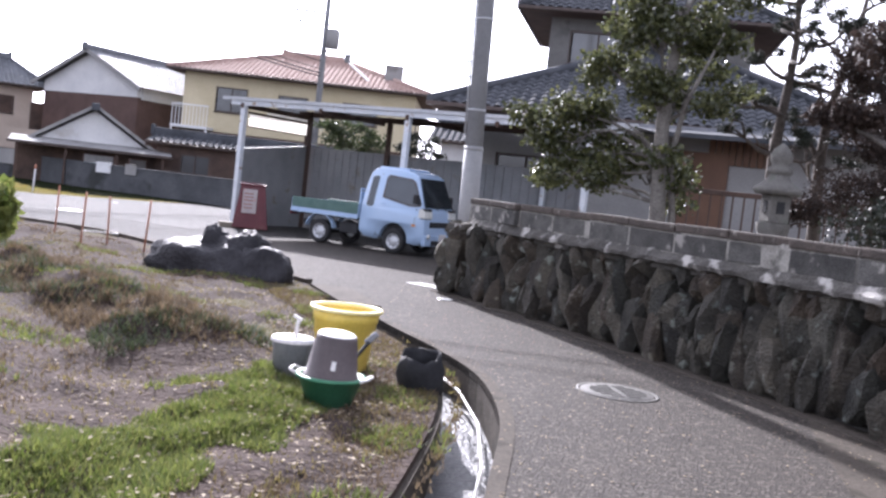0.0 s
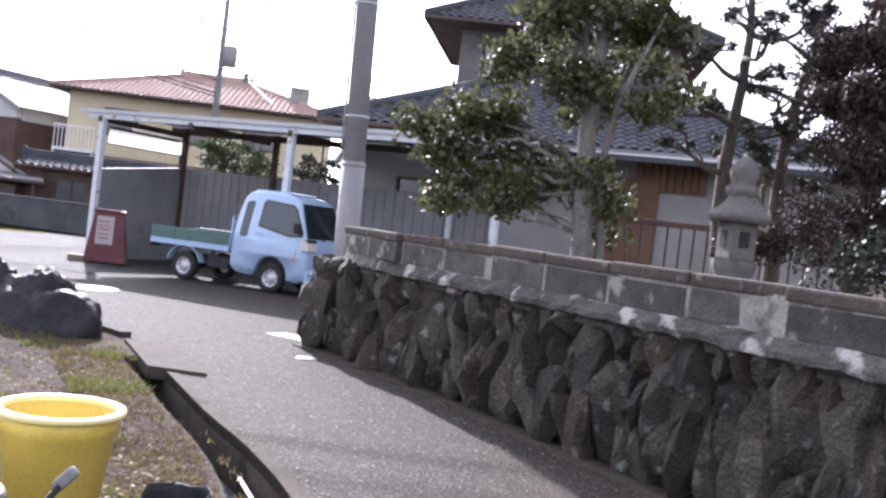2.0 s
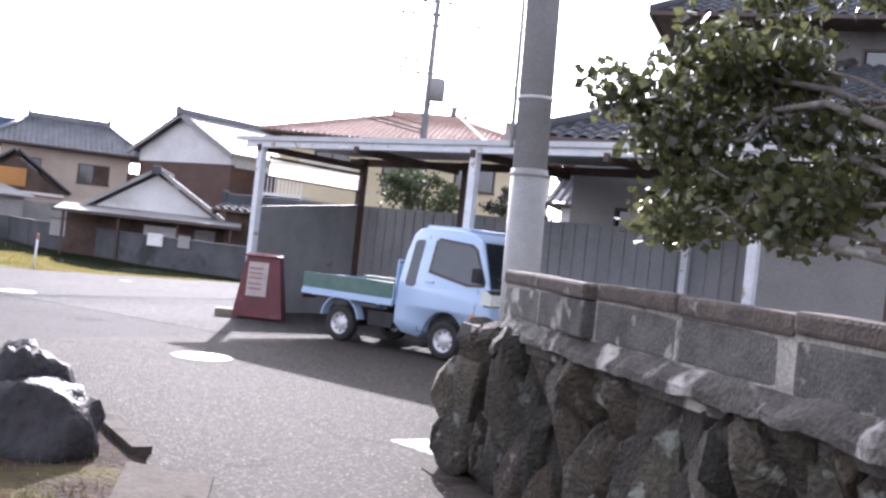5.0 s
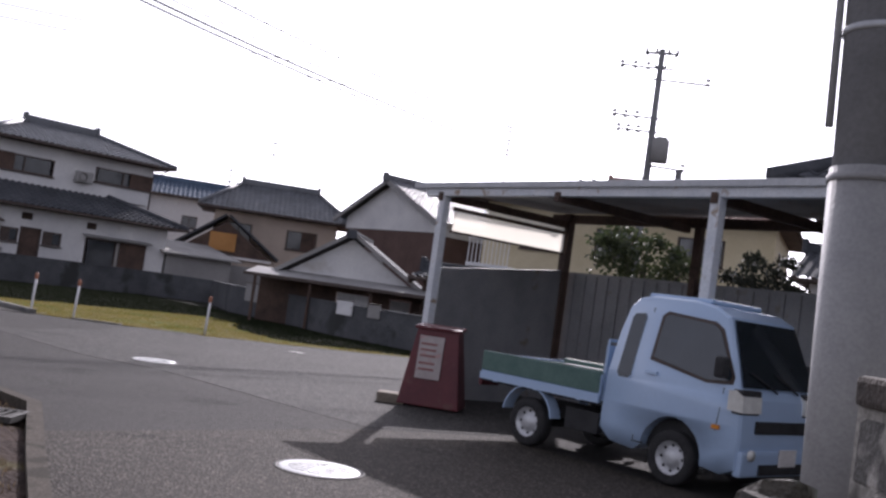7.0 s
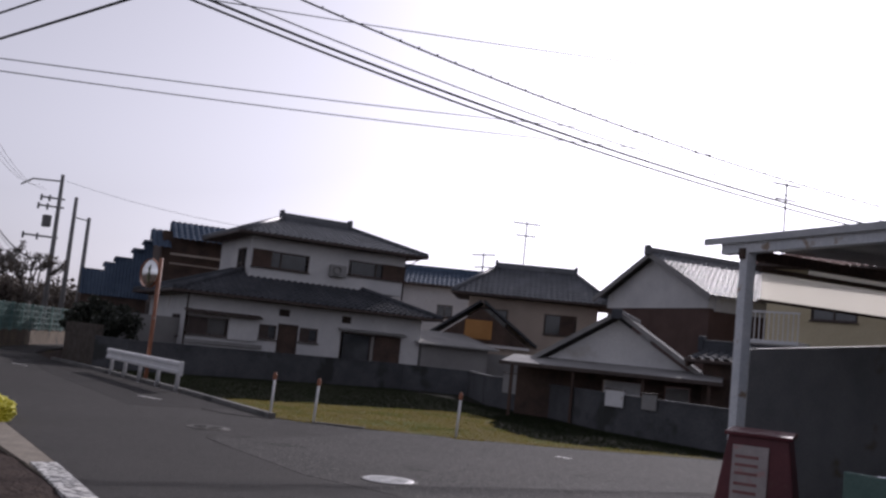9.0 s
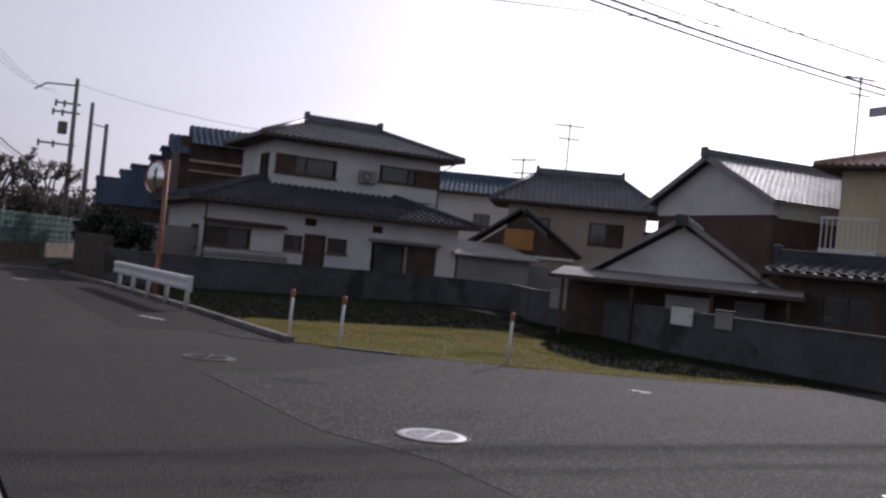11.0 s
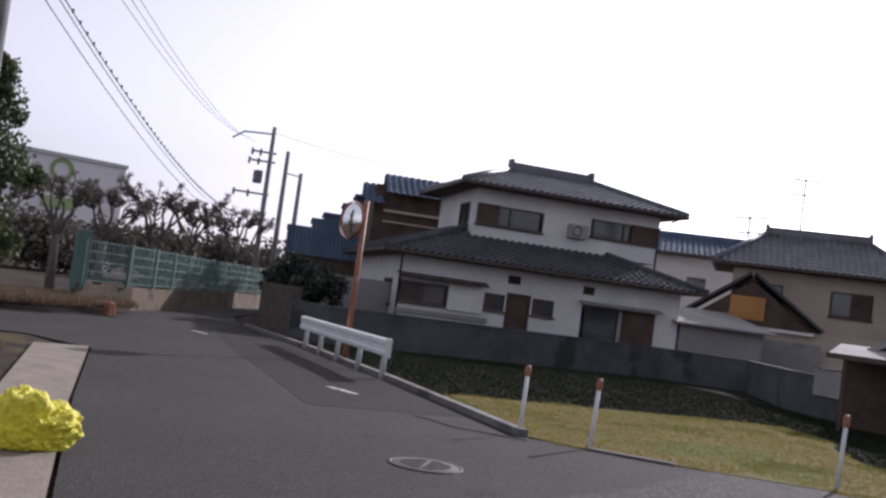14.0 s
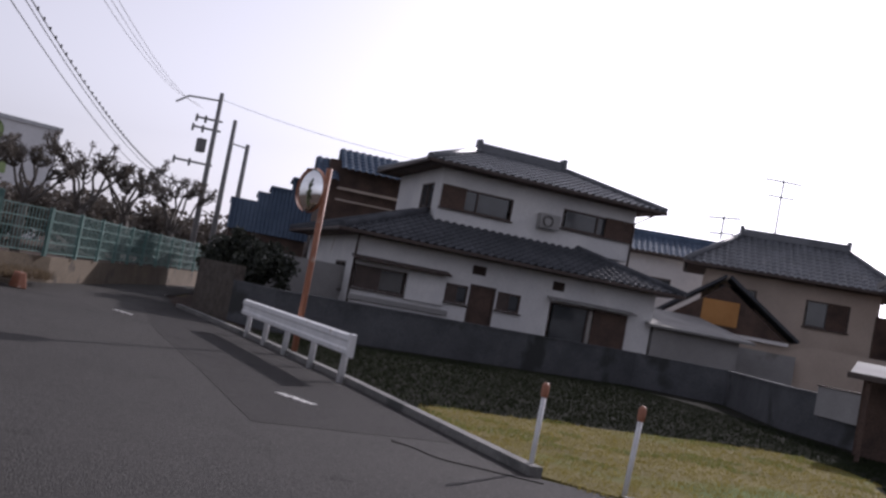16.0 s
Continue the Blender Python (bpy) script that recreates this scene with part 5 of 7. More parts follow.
part("head_board", Shape().box((0.05, 0, 0.95), (0.03, 1.35, 0.60)), TRUCKP, truck)
part("bed_cover", Shape().box((-0.85, 0, 0.90), (1.70, 1.36, 0.02)), BEDG, truck, "faded green bed sheet")
part("cab_guard", Shape().tube([(0.0, -0.62, 0.95), (0.02, -0.62, 1.30), (0.02, 0.62, 1.30), (0.0, 0.62, 0.95)], 0.02, 6), TRUCKP, truck)
part("chassis", Shape().box((-0.35, 0.3, 0.42), (2.5, 0.08, 0.12)).box((-0.35, -0.3, 0.42), (2.5, 0.08, 0.12)).box((-0.2, -0.5, 0.42), (0.45, 0.3, 0.22)).box((0.75, 0, 0.48), (1.4, 1.2, 0.3)).tube([(RA, -0.6, 0.27), (RA, 0.6, 0.27)], 0.05, 8), DARKM, truck)


def wheel(x, y):
    s = 1 if y > 0 else -1
    w = part("wheel", Shape().lathe([(0.155, -0.05), (0.155, 0.05)], 20, axis="y"), DARKM, truck, at=pose(x, y, 0.268))
    part("tyre", Shape().lathe([(0.165, -0.07), (0.225, -0.077), (0.262, -0.062), (0.268, -0.03), (0.268, 0.03), (0.262, 0.062), (0.225, 0.077), (0.165, 0.07), (0.165, -0.07)], 28, axis="y"), TYRE, w)
    o = s * 0.06
    part("rim", Shape().lathe([(0.165, o), (0.155, o * 0.98), (0.145, o * 0.35), (0.10, o * 0.30), (0.085, o * 0.75), (0.05, o * 0.95), (0.001, o)], 22, axis="y"), RIMM, w)
    for k in range(8):
        a = 2 * math.pi * k / 8
        h = Shape().lathe([(0.016, o * 0.34), (0.016, o * 0.42), (0.001, o * 0.42)], 8, (0.122 * math.cos(a), 0, 0.122 * math.sin(a)), "y")
        part("rim_hole", h, DARKM, w)


for x in (FA, RA):
    for y in (-0.64, 0.64):
        wheel(x, y)

# ---------------------------------------------------------------- utility poles and cables
up = thing("utility_pole", "thick grey concrete utility pole with a pale sleeve", "utility pole", pose(-0.19, 15.55, 0, 0, -1.6, 0))
part("shaft", Shape().tube([(0, 0, -0.1), (0, 0, 5.0), (0, 0, 10.5)], [0.142, 0.134, 0.115], 28), POLEM, up)
part("sleeve", Shape().tube([(0, 0, 0.35), (0, 0, 2.23)], [0.152, 0.148], 28), SLEEVE, up, "pale grey vinyl sleeve")
for z in (2.17, 2.78, 4.2):
    part("band", Shape().tube([(0, 0, z), (0, 0, z + 0.03)], 0.155 if z < 2.5 else 0.143, 28), SLEEVE if z < 2.5 else STEELG, up)
part("guard_pipe", Shape().tube([(-0.155, -0.05, 2.4), (-0.145, -0.05, 4.6)], 0.018, 6), STEELG, up)
part("crossarm", Shape().box((0, 0, 9.6), (1.6, 0.09, 0.09), rz=60), STEELG, up)


def far_pole(x, y, h, label, arms, extra=()):
    p = thing("utility_pole", label, "utility pole", pose(x, y, 0))
    part("shaft", Shape().tube([(0, 0, -0.1), (0, 0, h)], [0.17, 0.11], 12), FARPOLE, p)
    for z, w, rz in arms:
        a = part("crossarm", Shape().box((0, 0, z), (w, 0.09, 0.09), rz=rz), FARPOLE, p)
        for k in (-0.45, -0.15, 0.2, 0.45):
            part("insulator", Shape().lathe([(0.05, 0.04), (0.07, 0.10), (0.03, 0.2), (0.01, 0.22)], 8, (w * k * math.cos(radians(rz)), w * k * math.sin(radians(rz)), z)), PALEP, a)
    return p


tp = far_pole(-12.5, 43.9, 11.4, "tall far utility pole with crossarms and a transformer", [(11.25, 1.2, 20)])
part("transformer", Shape().lathe([(0.001, 7.3), (0.3, 7.3), (0.3, 8.1), (0.2, 8.2), (0.001, 8.2)], 14, (0.42, -0.1, 0)), GREYW, tp)
for z, x0, x1 in ((10.75, -1.35, 0.5), (10.3, -0.2, 1.7), (8.95, -1.4, 0.2), (8.45, -1.2, 0.2), (7.2, 0.0, 1.2)):
    arm = part("side_arm", Shape().tube([(x0 * 0.94, x0 * 0.34, z), (x1 * 0.94, x1 * 0.34, z - 0.06)], 0.045, 6), FARPOLE, tp)
    for k in (x0, (x0 * 3 + x1) / 4, (x0 + x1) / 2) if x0 < -1 else (x1,):
        for dz in (-0.12, 0.05):
            part("insulator", Shape().lathe([(0.001, dz), (0.09, dz + 0.02), (0.09, dz + 0.1), (0.001, dz + 0.14)], 8, (k * 0.94, k * 0.34, z)), FARPOLE, arm)
for k in (-1, 1):
    part("brace", Shape().tube([(0, 0, 10.6), (k * 0.5, k * 0.18, 11.2)], 0.04, 6), FARPOLE, tp)
part("closure_box", Shape().box((1.2, -0.1, 6.9), (0.2, 0.2, 0.35), bevel=0.03), FARPOLE, tp)
p1 = far_pole(-59.4, 34.8, 9.7, "grey far utility pole with stepped crossarms", [])
for z, a0, a1 in ((8.25, 0.3, -1.0), (7.75, 0.3, -1.1), (5.95, 0.2, -1.7)):
    arm = part("crossarm", Shape().tube([(a0 * 0.3, a0 * 0.95, z), (a1 * 0.3, a1 * 0.95, z)], 0.06, 6), FARPOLE, p1)
    for k in (a1, a1 * 0.55):
        part("insulator", Shape().lathe([(0.001, -0.25), (0.07, -0.2), (0.07, 0.12), (0.001, 0.18)], 8, (k * 0.3, k * 0.95, z)), FARPOLE, arm)
part("top_arm", Shape().tube([(0, 0, 9.3), (-1.1, -1.3, 9.3), (-1.5, -1.8, 8.9)], 0.05, 6), FARPOLE, p1)
part("transformer", Shape().box((-0.5, -0.4, 6.9), (0.5, 0.4, 0.7), bevel=0.05), FARPOLE, p1)
far_pole(-59.2, 35.7, 8.5, "grey far utility pole beside another", [])
p3 = far_pole(-58.9, 36.5, 7.4, "slim far pole with a lamp arm", [])
part("top_arm", Shape().tube([(0, 0, 7.2), (-0.7, -0.6, 7.35)], 0.04, 6), FARPOLE, p3)
pl = far_pole(-20.5, 18.0, 10.5, "dark utility pole at the field edge", [(9.4, 1.6, 60), (8.6, 1.2, 60)])


far_pole(9.5, 22.9, 8.2, "grey utility pole behind the garden", [(7.6, 1.2, 80)])


def cable(name, label, a, b, sag, r, mat=WIRE, coil=0.0):
    a, b = Vector(a), Vector(b)
    pts = []
    for k in range(25):
        t = k / 24
        p = a.lerp(b, t)
        p.z -= 4 * sag * t * (1 - t)
        pts.append(p)
    c = tagged(new(name, Shape().tube(pts, r, 5).mesh(name, mat)), label, "cable", "overhead cables")
    if coil:
        s = Shape()
        L = (b - a).length
        n = int(L / 0.45)
        for k in range(n):
            t = (k + 0.5) / n
            p = a.lerp(b, t)
            p.z -= 4 * sag * t * (1 - t) - 0.02
            s.box(p, (0.028, 0.028, 0.06))
        tagged(part("cable_hanger", s, mat, c), kind="stuff")
    return c


for dz, r in ((0.0, 0.030), (-0.14, 0.026), (0.2, 0.016)):
    cable("overhead_cable", "thick black overhead cable bundle", (-20.5, 18.0, 8.9 + dz), (-12.5, 43.9, 6.15 + dz), 0.68, r)
cable("overhead_cable", "black overhead cable with hangers", (-20.5, 18.0, 9.8), (-12.5, 43.9, 6.7), 0.75, 0.022, coil=1)
for dz, r in ((0.0, 0.022), (0.45, 0.018)):
    cable("overhead_cable", "thick black overhead cable", (-20.5, 18.0, 5.75 + dz), (9.5, 22.9, 7.2 + dz), 0.15, r)
cable("overhead_cable", "black overhead cable with hangers", (-20.5, 18.0, 5.3), (-59.4, 34.8, 5.0), 1.35, 0.010, coil=1)
for dz in (0.0, 0.25):
    cable("overhead_cable", "thin black overhead cable", (-20.5, 18.0, 4.95 + dz), (-59.4, 34.8, 4.6 + dz), 1.35, 0.008)
for k in range(3):
    cable("overhead_cable", "thin overhead power line", (-20.5, 18.0, 6.05 + k * 0.25), (-60.0 + 0.6 * k, 33.8, 9.0 - 0.2 * k), 0.8, 0.007)
for zl, zt, dx in ((5.97, 8.95, 0.0), (5.75, 8.45, 0.0), (7.8, 10.8, -0.3), (7.7, 10.75, 0.0)):
    cable("overhead_cable", "thin overhead power line", (-20.5 + dx, 18.0, zl), (-13.7 + dx, 43.45, zt), 0.25, 0.011)
cable("overhead_cable", "thin overhead service line", (-59.4, 34.8, 9.4), (-36.0, 42.0, 6.2), 0.6, 0.010)


def antenna(x, y, z, h, rz):
    a = thing("roof_antenna", "thin roof television antenna on a mast", "antenna", pose(x, y, z, 0, 0, rz))
    part("mast", Shape().tube([(0, 0, 0), (0, 0, h)], 0.045, 5), STEELG, a)
    part("boom", Shape().box((0, 0, h - 0.1), (1.5, 0.07, 0.07)).box((0, 0, h - 0.75), (1.1, 0.07, 0.07)), STEELG, a)
    for k in range(6):
        part("element", Shape().box((-0.6 + k * 0.24, 0, h - 0.1), (0.015, 0.5, 0.015)), STEELG, a)


antenna(-37.2, 51.2, 5.9, 3.0, 60)
antenna(-23.2, 52.5, 5.8, 4.6, 70)
antenna(-38.5, 49.5, 6.0, 1.0, 10)
antenna(-5.4, 42.4, 4.3, 2.9, 20)

# ---------------------------------------------------------------- roadside things
KD = math.degrees(math.atan2(25.2 - 26.05, -23.4 + 29.9))
gr = thing("guard_rail", "white steel guard rail at the kerb", "guard rail", pose(-26.25, 25.42, 0, 0, 0, KD - 1))
beam = [(-0.02, 0.42), (0.035, 0.44), (0.04, 0.50), (0.022, 0.53), (0.022, 0.61), (0.04, 0.64), (0.035, 0.71), (-0.02, 0.73), (-0.05, 0.73), (-0.05, 0.42)]
part("rail", Shape().prism([(-p[0], p[1]) for p in beam], -3.2, 3.25, "yz"), WHITEP, gr)
part("end_cap", Shape().box((3.28, -0.01, 0.575), (0.08, 0.11, 0.34), bevel=0.025), WHITEP, gr)
for x in (-2.95, -1.6, -0.2, 1.35, 2.85):
    part("post", Shape().tube([(x - 0.12, 0.12, -0.05), (x - 0.03, 0.10, 0.44), (x, 0.04, 0.62)], [0.055, 0.052, 0.05], 10), WHITEP, gr)
mp = thing("traffic_mirror", "round traffic mirror on a faded orange pole", "traffic mirror", pose(-26.55, 25.78, 0, 0, 0, 0))
part("pole", Shape().tube([(0, 0, -0.05), (0, 0, 3.35)], 0.055, 12), RUST, mp)
mh_ = part("mirror_head", Shape().lathe([(0.37, -0.02), (0.38, 0.03), (0.33, 0.07), (0.2, 0.10), (0.001, 0.11)], 28, axis="y"), GREYW, mp, at=pose(0.02, -0.28, 2.9, 0, 0, 11))
part("mirror_glass", Shape().lathe([(0.355, -0.02), (0.25, -0.05), (0.12, -0.065), (0.001, -0.07)], 28, axis="y"), MIRRORM, mh_)
part("bracket", Shape().tube([(0, 0, 3.05), (0.05, -0.28, 3.0)], 0.025, 6).tube([(0, 0, 2.85), (0.05, -0.28, 2.9)], 0.025, 6), RUST, mp)
part("hood", Shape().lathe([(0.39, -0.05), (0.40, 0.02)], 28, axis="y"), RUST, mh_)


def delineator(x, y, h, lean):
    d = thing("marker_post", "slim white marker post with a reddish cap", "marker post", pose(x, y, 0, lean[0], lean[1], 0), "marker posts along the lot")
    part("shaft", Shape().tube([(0, 0, -0.1), (0, 0, h)], 0.025, 10), WHITEP, d)
    part("cap", Shape().lathe([(0.032, h - 0.02), (0.038, h + 0.02), (0.038, h + 0.09), (0.02, h + 0.12), (0.001, h + 0.12)], 12), RUST, d)


delineator(-18.1, 24.38, 0.74, (0, 1))
delineator(-17.3, 24.85, 0.72, (-1, 2))
delineator(-15.3, 26.75, 0.74, (1, 3))

yb = thing("crow_net", "crumpled yellow netting heap by the road", "net", pose(-15.95, 18.4, 0.03))
yb.scale = (0.60, 0.60, 0.54)
s = Shape()
bmesh.ops.create_icosphere(s.bm, subdivisions=5, radius=0.5)
for v in s.bm.verts:
    k = 1 + 0.30 * noise.noise(v.co * 3.2) + 0.22 * abs(noise.noise(v.co * 7.5)) + 0.10 * abs(noise.noise(v.co * 17)) + 0.05 * noise.noise(v.co * 40)
    v.co = Vector((v.co.x * 1.15, v.co.y * 1.0, max(-0.02, v.co.z * 0.9 + 0.22))) * k
part("netting", s, NETY, yb)

# far side: retaining wall, mesh fence
rw = tagged(strip_wall(FENCE_FOOT[2:], 0.0, 0.2, -0.1, 0.66, RETW, "retaining_wall"), "stained low retaining wall below a mesh fence", "retaining wall", kind="structure")
fence = thing("mesh_fence", "green mesh panel fence on the retaining wall", "fence")
fp = along(FENCE_FOOT[2:], 1.9)
for (x0, y0, r0), (x1, y1, r1) in zip(fp, fp[1:]):
    part("post", Shape().box((x0 - 0.05, y0 + 0.1, 1.28), (0.09, 0.09, 1.24), rz=r0), FENCEG, fence)
    s = Shape()
    L = math.hypot(x1 - x0, y1 - y0)
    for k in range(15):
        t = (k + 0.5) / 15
        s.box((x0 + (x1 - x0) * t - 0.05, y0 + (y1 - y0) * t + 0.1, 1.29), (0.022, 0.014, 1.12), rz=r0)
    for z in (0.76, 1.02, 1.29, 1.56, 1.84):
        s.box(((x0 + x1) / 2 - 0.05, (y0 + y1) / 2 + 0.1, z), (L, 0.02, 0.026), rz=math.degrees(math.atan2(y1 - y0, x1 - x0)))
    part("mesh_panel", s, FENCEG, fence)
part("end_post", Shape().box((-35.8, 21.9, 1.3), (0.12, 0.40, 1.6), bevel=0.02), FENCEG, fence)
bank = tagged(strip_wall(FENCE_FOOT[:3], 0.0, 0.9, -0.1, 0.34, SOIL, "earth_bank"), "low weedy earth bank at the road corner", "bank", kind="structure")
ck = thing("barrier_block", "rust-red barrier stub at the road edge", "barrier", pose(-33.6, 22.4, 0, 0, 0, 20))
ck.scale = (0.75, 0.75, 0.7)
part("body", Shape().box((0, 0, 0.25), (0.5, 0.3, 0.5), bevel=0.04, taper=0.7), RUST, ck)
part("crosspiece", Shape().box((-0.9, -0.2, 0.12), (1.8, 0.12, 0.14), rz=12), PALECONC, ck)

# ---------------------------------------------------------------- field things
tub = thing("plastic_tub", "large yellow plastic tub with a pale rim", "tub", pose(0.22, 7.62, 0.02))
tub.scale = (0.85, 0.85, 0.75)
part("wall", Shape().lathe([(0.001, 0.0), (0.225, 0.0), (0.235, 0.02), (0.275, 0.36), (0.285, 0.37), (0.288, 0.50), (0.30, 0.51), (0.31, 0.64), (0.30, 0.64), (0.285, 0.5), (0.225, 0.03), (0.001, 0.03)], 36), TUBY, tub)
part("rim", Shape().lathe([(0.295, 0.615), (0.335, 0.615), (0.342, 0.63), (0.335, 0.65), (0.297, 0.65), (0.295, 0.615)], 36), TUBRIM, tub)
bk = thing("upturned_bucket", "dull brown bucket upturned on a green basket", "bucket", pose(0.5, 6.42, 0.18, 3, 4))
part("wall", Shape().lathe([(0.001, 0.30), (0.13, 0.30), (0.138, 0.28), (0.175, 0.03), (0.19, 0.025), (0.19, 0.0), (0.17, 0.0), (0.13, 0.27)], 28), PURPLEP, bk)
part("base", Shape().lathe([(0.125, 0.305), (0.115, 0.312), (0.001, 0.308)], 28), PALEP, bk)
part("label_tag", Shape().box((0.05, -0.158, 0.13), (0.03, 0.006, 0.06), rx=-8), PALEP, bk)
bs_ = thing("plastic_basket", "low green plastic basket on the grass", "basket", pose(0.5, 6.42, 0.0))
s = Shape().lathe([(0.001, 0.01), (0.15, 0.01), (0.21, 0.19), (0.235, 0.19), (0.235, 0.21), (0.2, 0.21), (0.145, 0.03), (0.001, 0.03)], 28)
part("bowl", s, GREENP, bs_)
for q in (0, 180):
    part("handle", Shape().tube([(0.22, -0.08, 0.2), (0.27, -0.05, 0.22), (0.27, 0.05, 0.22), (0.22, 0.08, 0.2)], 0.012, 6), PALEP, bs_, at=pose(0, 0, 0, 0, 0, q))
bu = thing("grey_bucket", "grey bucket with a pale lid and upright tap handle", "bucket", pose(0.0, 7.05, 0.0))
part("wall", Shape().lathe([(0.001, 0.0), (0.125, 0.0), (0.15, 0.27), (0.158, 0.28), (0.15, 0.29), (0.14, 0.28), (0.12, 0.02), (0.001, 0.02)], 26), GREYP, bu)
part("lid", Shape().lathe([(0.162, 0.28), (0.162, 0.30), (0.15, 0.31), (0.001, 0.312)], 26), PALEP, bu)
part("handle", Shape().tube([(0.02, 0, 0.31), (0.02, 0, 0.40), (0.03, 0, 0.44)], 0.014, 6).box((0.02, 0, 0.455), (0.07, 0.03, 0.02), ry=25, bevel=0.005), PALEP, bu)
ld = thing("ladle", "long-handled scoop leaning in the tub", "scoop", pose(0.55, 6.85, 0.3))
part("handle", Shape().tube([(-0.12, -0.06, -0.22), (0.06, 0.05, 0.08)], 0.014, 6), DARKM, ld)
part("cup", Shape().box((0.075, 0.06, 0.105), (0.048, 0.034, 0.11), ry=42, bevel=0.014), GREYP, ld)
pt = thing("black_pot", "crumpled black plastic pot at the ditch edge", "pot", pose(0.93, 7.36, 0.0, 10, -10, 40))
pt.scale = (1.08, 1.0, 1.02)
pw = Shape().lathe([(0.13, -0.05), (0.165, 0.0), (0.17, 0.06), (0.165, 0.12), (0.155, 0.19), (0.15, 0.24), (0.14, 0.275), (0.125, 0.26), (0.12, 0.18), (0.09, 0.08), (0.001, 0.06)], 24)
for q in pw.bm.verts:
    q.co += Vector((noise.noise(q.co * 9), noise.noise(q.co * 9 + Vector((5, 0, 0))), noise.noise(q.co * 11 + Vector((0, 7, 0))) * (1.6 if q.co.z > 0.2 else 0.4))) * 0.035
part("wall", pw, BLACKP, pt, "crumpled black plastic with a torn rim")


def film_heap(x, y, sx_, sy_, h, seed, label, rz):
    b = thing("covered_heap", label, "covered heap", pose(x, y, -0.02, 0, 0, rz))
    s = Shape()
    bmesh.ops.create_icosphere(s.bm, subdivisions=4, radius=1.0)
    for v in s.bm.verts:
        p = v.co.copy()
        k = 1 + 0.22 * noise.noise(p * 1.6 + Vector((seed * 7, 0, 0))) + 0.11 * noise.noise(p * 5) + 0.10 * abs(noise.noise(p * 11)) + 0.05 * abs(noise.noise(p * 23))
        v.co = Vector((p.x * sx_ * k, p.y * sy_ * k, h * k * max(0.0, p.z) ** 0.8 - 0.03))
    for f in s.bm.faces:
        f.smooth = True
    part("sheet", s, BLACKFILM, b)


film_heap(-3.3, 13.05, 1.05, 0.55, 0.50, 1, "long heap under creased black plastic film", -12)
film_heap(-2.55, 12.9, 0.42, 0.42, 0.50, 2, "lumpy heap under black plastic film", 30)
film_heap(-3.3, 13.0, 0.26, 0.22, 0.66, 3, "knotted black plastic bag on the heap", 0)
film_heap(-2.8, 13.0, 0.34, 0.28, 0.66, 4, "bulging black plastic bag on the heap", 60)
for i, (x, y, h) in enumerate([(-6.9, 14.8, 0.86), (-5.7, 13.6, 0.86), (-5.75, 14.45, 0.80), (-4.85, 13.95, 0.84)]):
    st = thing("stake", "thin rusty garden stake at the field edge", "stake", pose(x, y, 0.0, 2 * (i % 3 - 1), 2 * (i % 2), 0), "stakes along the field")
    part("rod", Shape().tube([(0, 0, -0.1), (0, 0, h)], 0.014, 6), RUST, st)

# stone lantern and basin in the garden
ln = thing("stone_lantern", "weathered grey stone garden lantern", "stone lantern", pose(3.95, 12.3, 0.97, 0, 0, 20))
ln.scale = (0.74, 0.74, 0.93)
part("base", Shape().lathe([(0.001, 0.0), (0.30, 0.0), (0.30, 0.10), (0.2, 0.18), (0.16, 0.22)], 6), STONEG, ln)
part("shaft", Shape().lathe([(0.21, 0.2), (0.19, 0.36), (0.22, 0.40), (0.21, 0.45), (0.25, 0.52), (0.26, 0.56), (0.26, 0.62)], 12), STONEG, ln)
fb = part("fire_box", Shape().box((0, 0, 0.80), (0.34, 0.34, 0.36), bevel=0.02), STONEG, ln)
for a in range(4):
    part("opening", Shape().box((0, -0.174, 0.82), (0.13, 0.02, 0.15)), DARKM, fb, at=pose(0, 0, 0, 0, 0, 90 * a + 0.01))
part("cap_stone", Shape().lathe([(0.001, 0.98), (0.38, 0.98), (0.43, 1.02), (0.41, 1.06), (0.30, 1.11), (0.21, 1.18), (0.17, 1.24)], 6), STONEG, ln)
part("finial", Shape().lathe([(0.15, 1.22), (0.20, 1.26), (0.20, 1.31), (0.13, 1.35), (0.17, 1.41), (0.175, 1.48), (0.12, 1.56), (0.05, 1.61), (0.001, 1.64)], 16), STONEG, ln)
bn = thing("stone_basin", "small round stone water basin on a stand", "stone basin", pose(3.5, 12.9, 0.96))
part("bowl", Shape().lathe([(0.001, 0.0), (0.14, 0.0), (0.12, 0.16), (0.2, 0.24), (0.22, 0.40), (0.19, 0.40), (0.17, 0.30), (0.001, 0.28)], 16), STONEG, bn)
part("board", Shape().box((0, 0, 0.43), (0.52, 0.34, 0.04), rz=-15, bevel=0.01), BROWNW, bn)


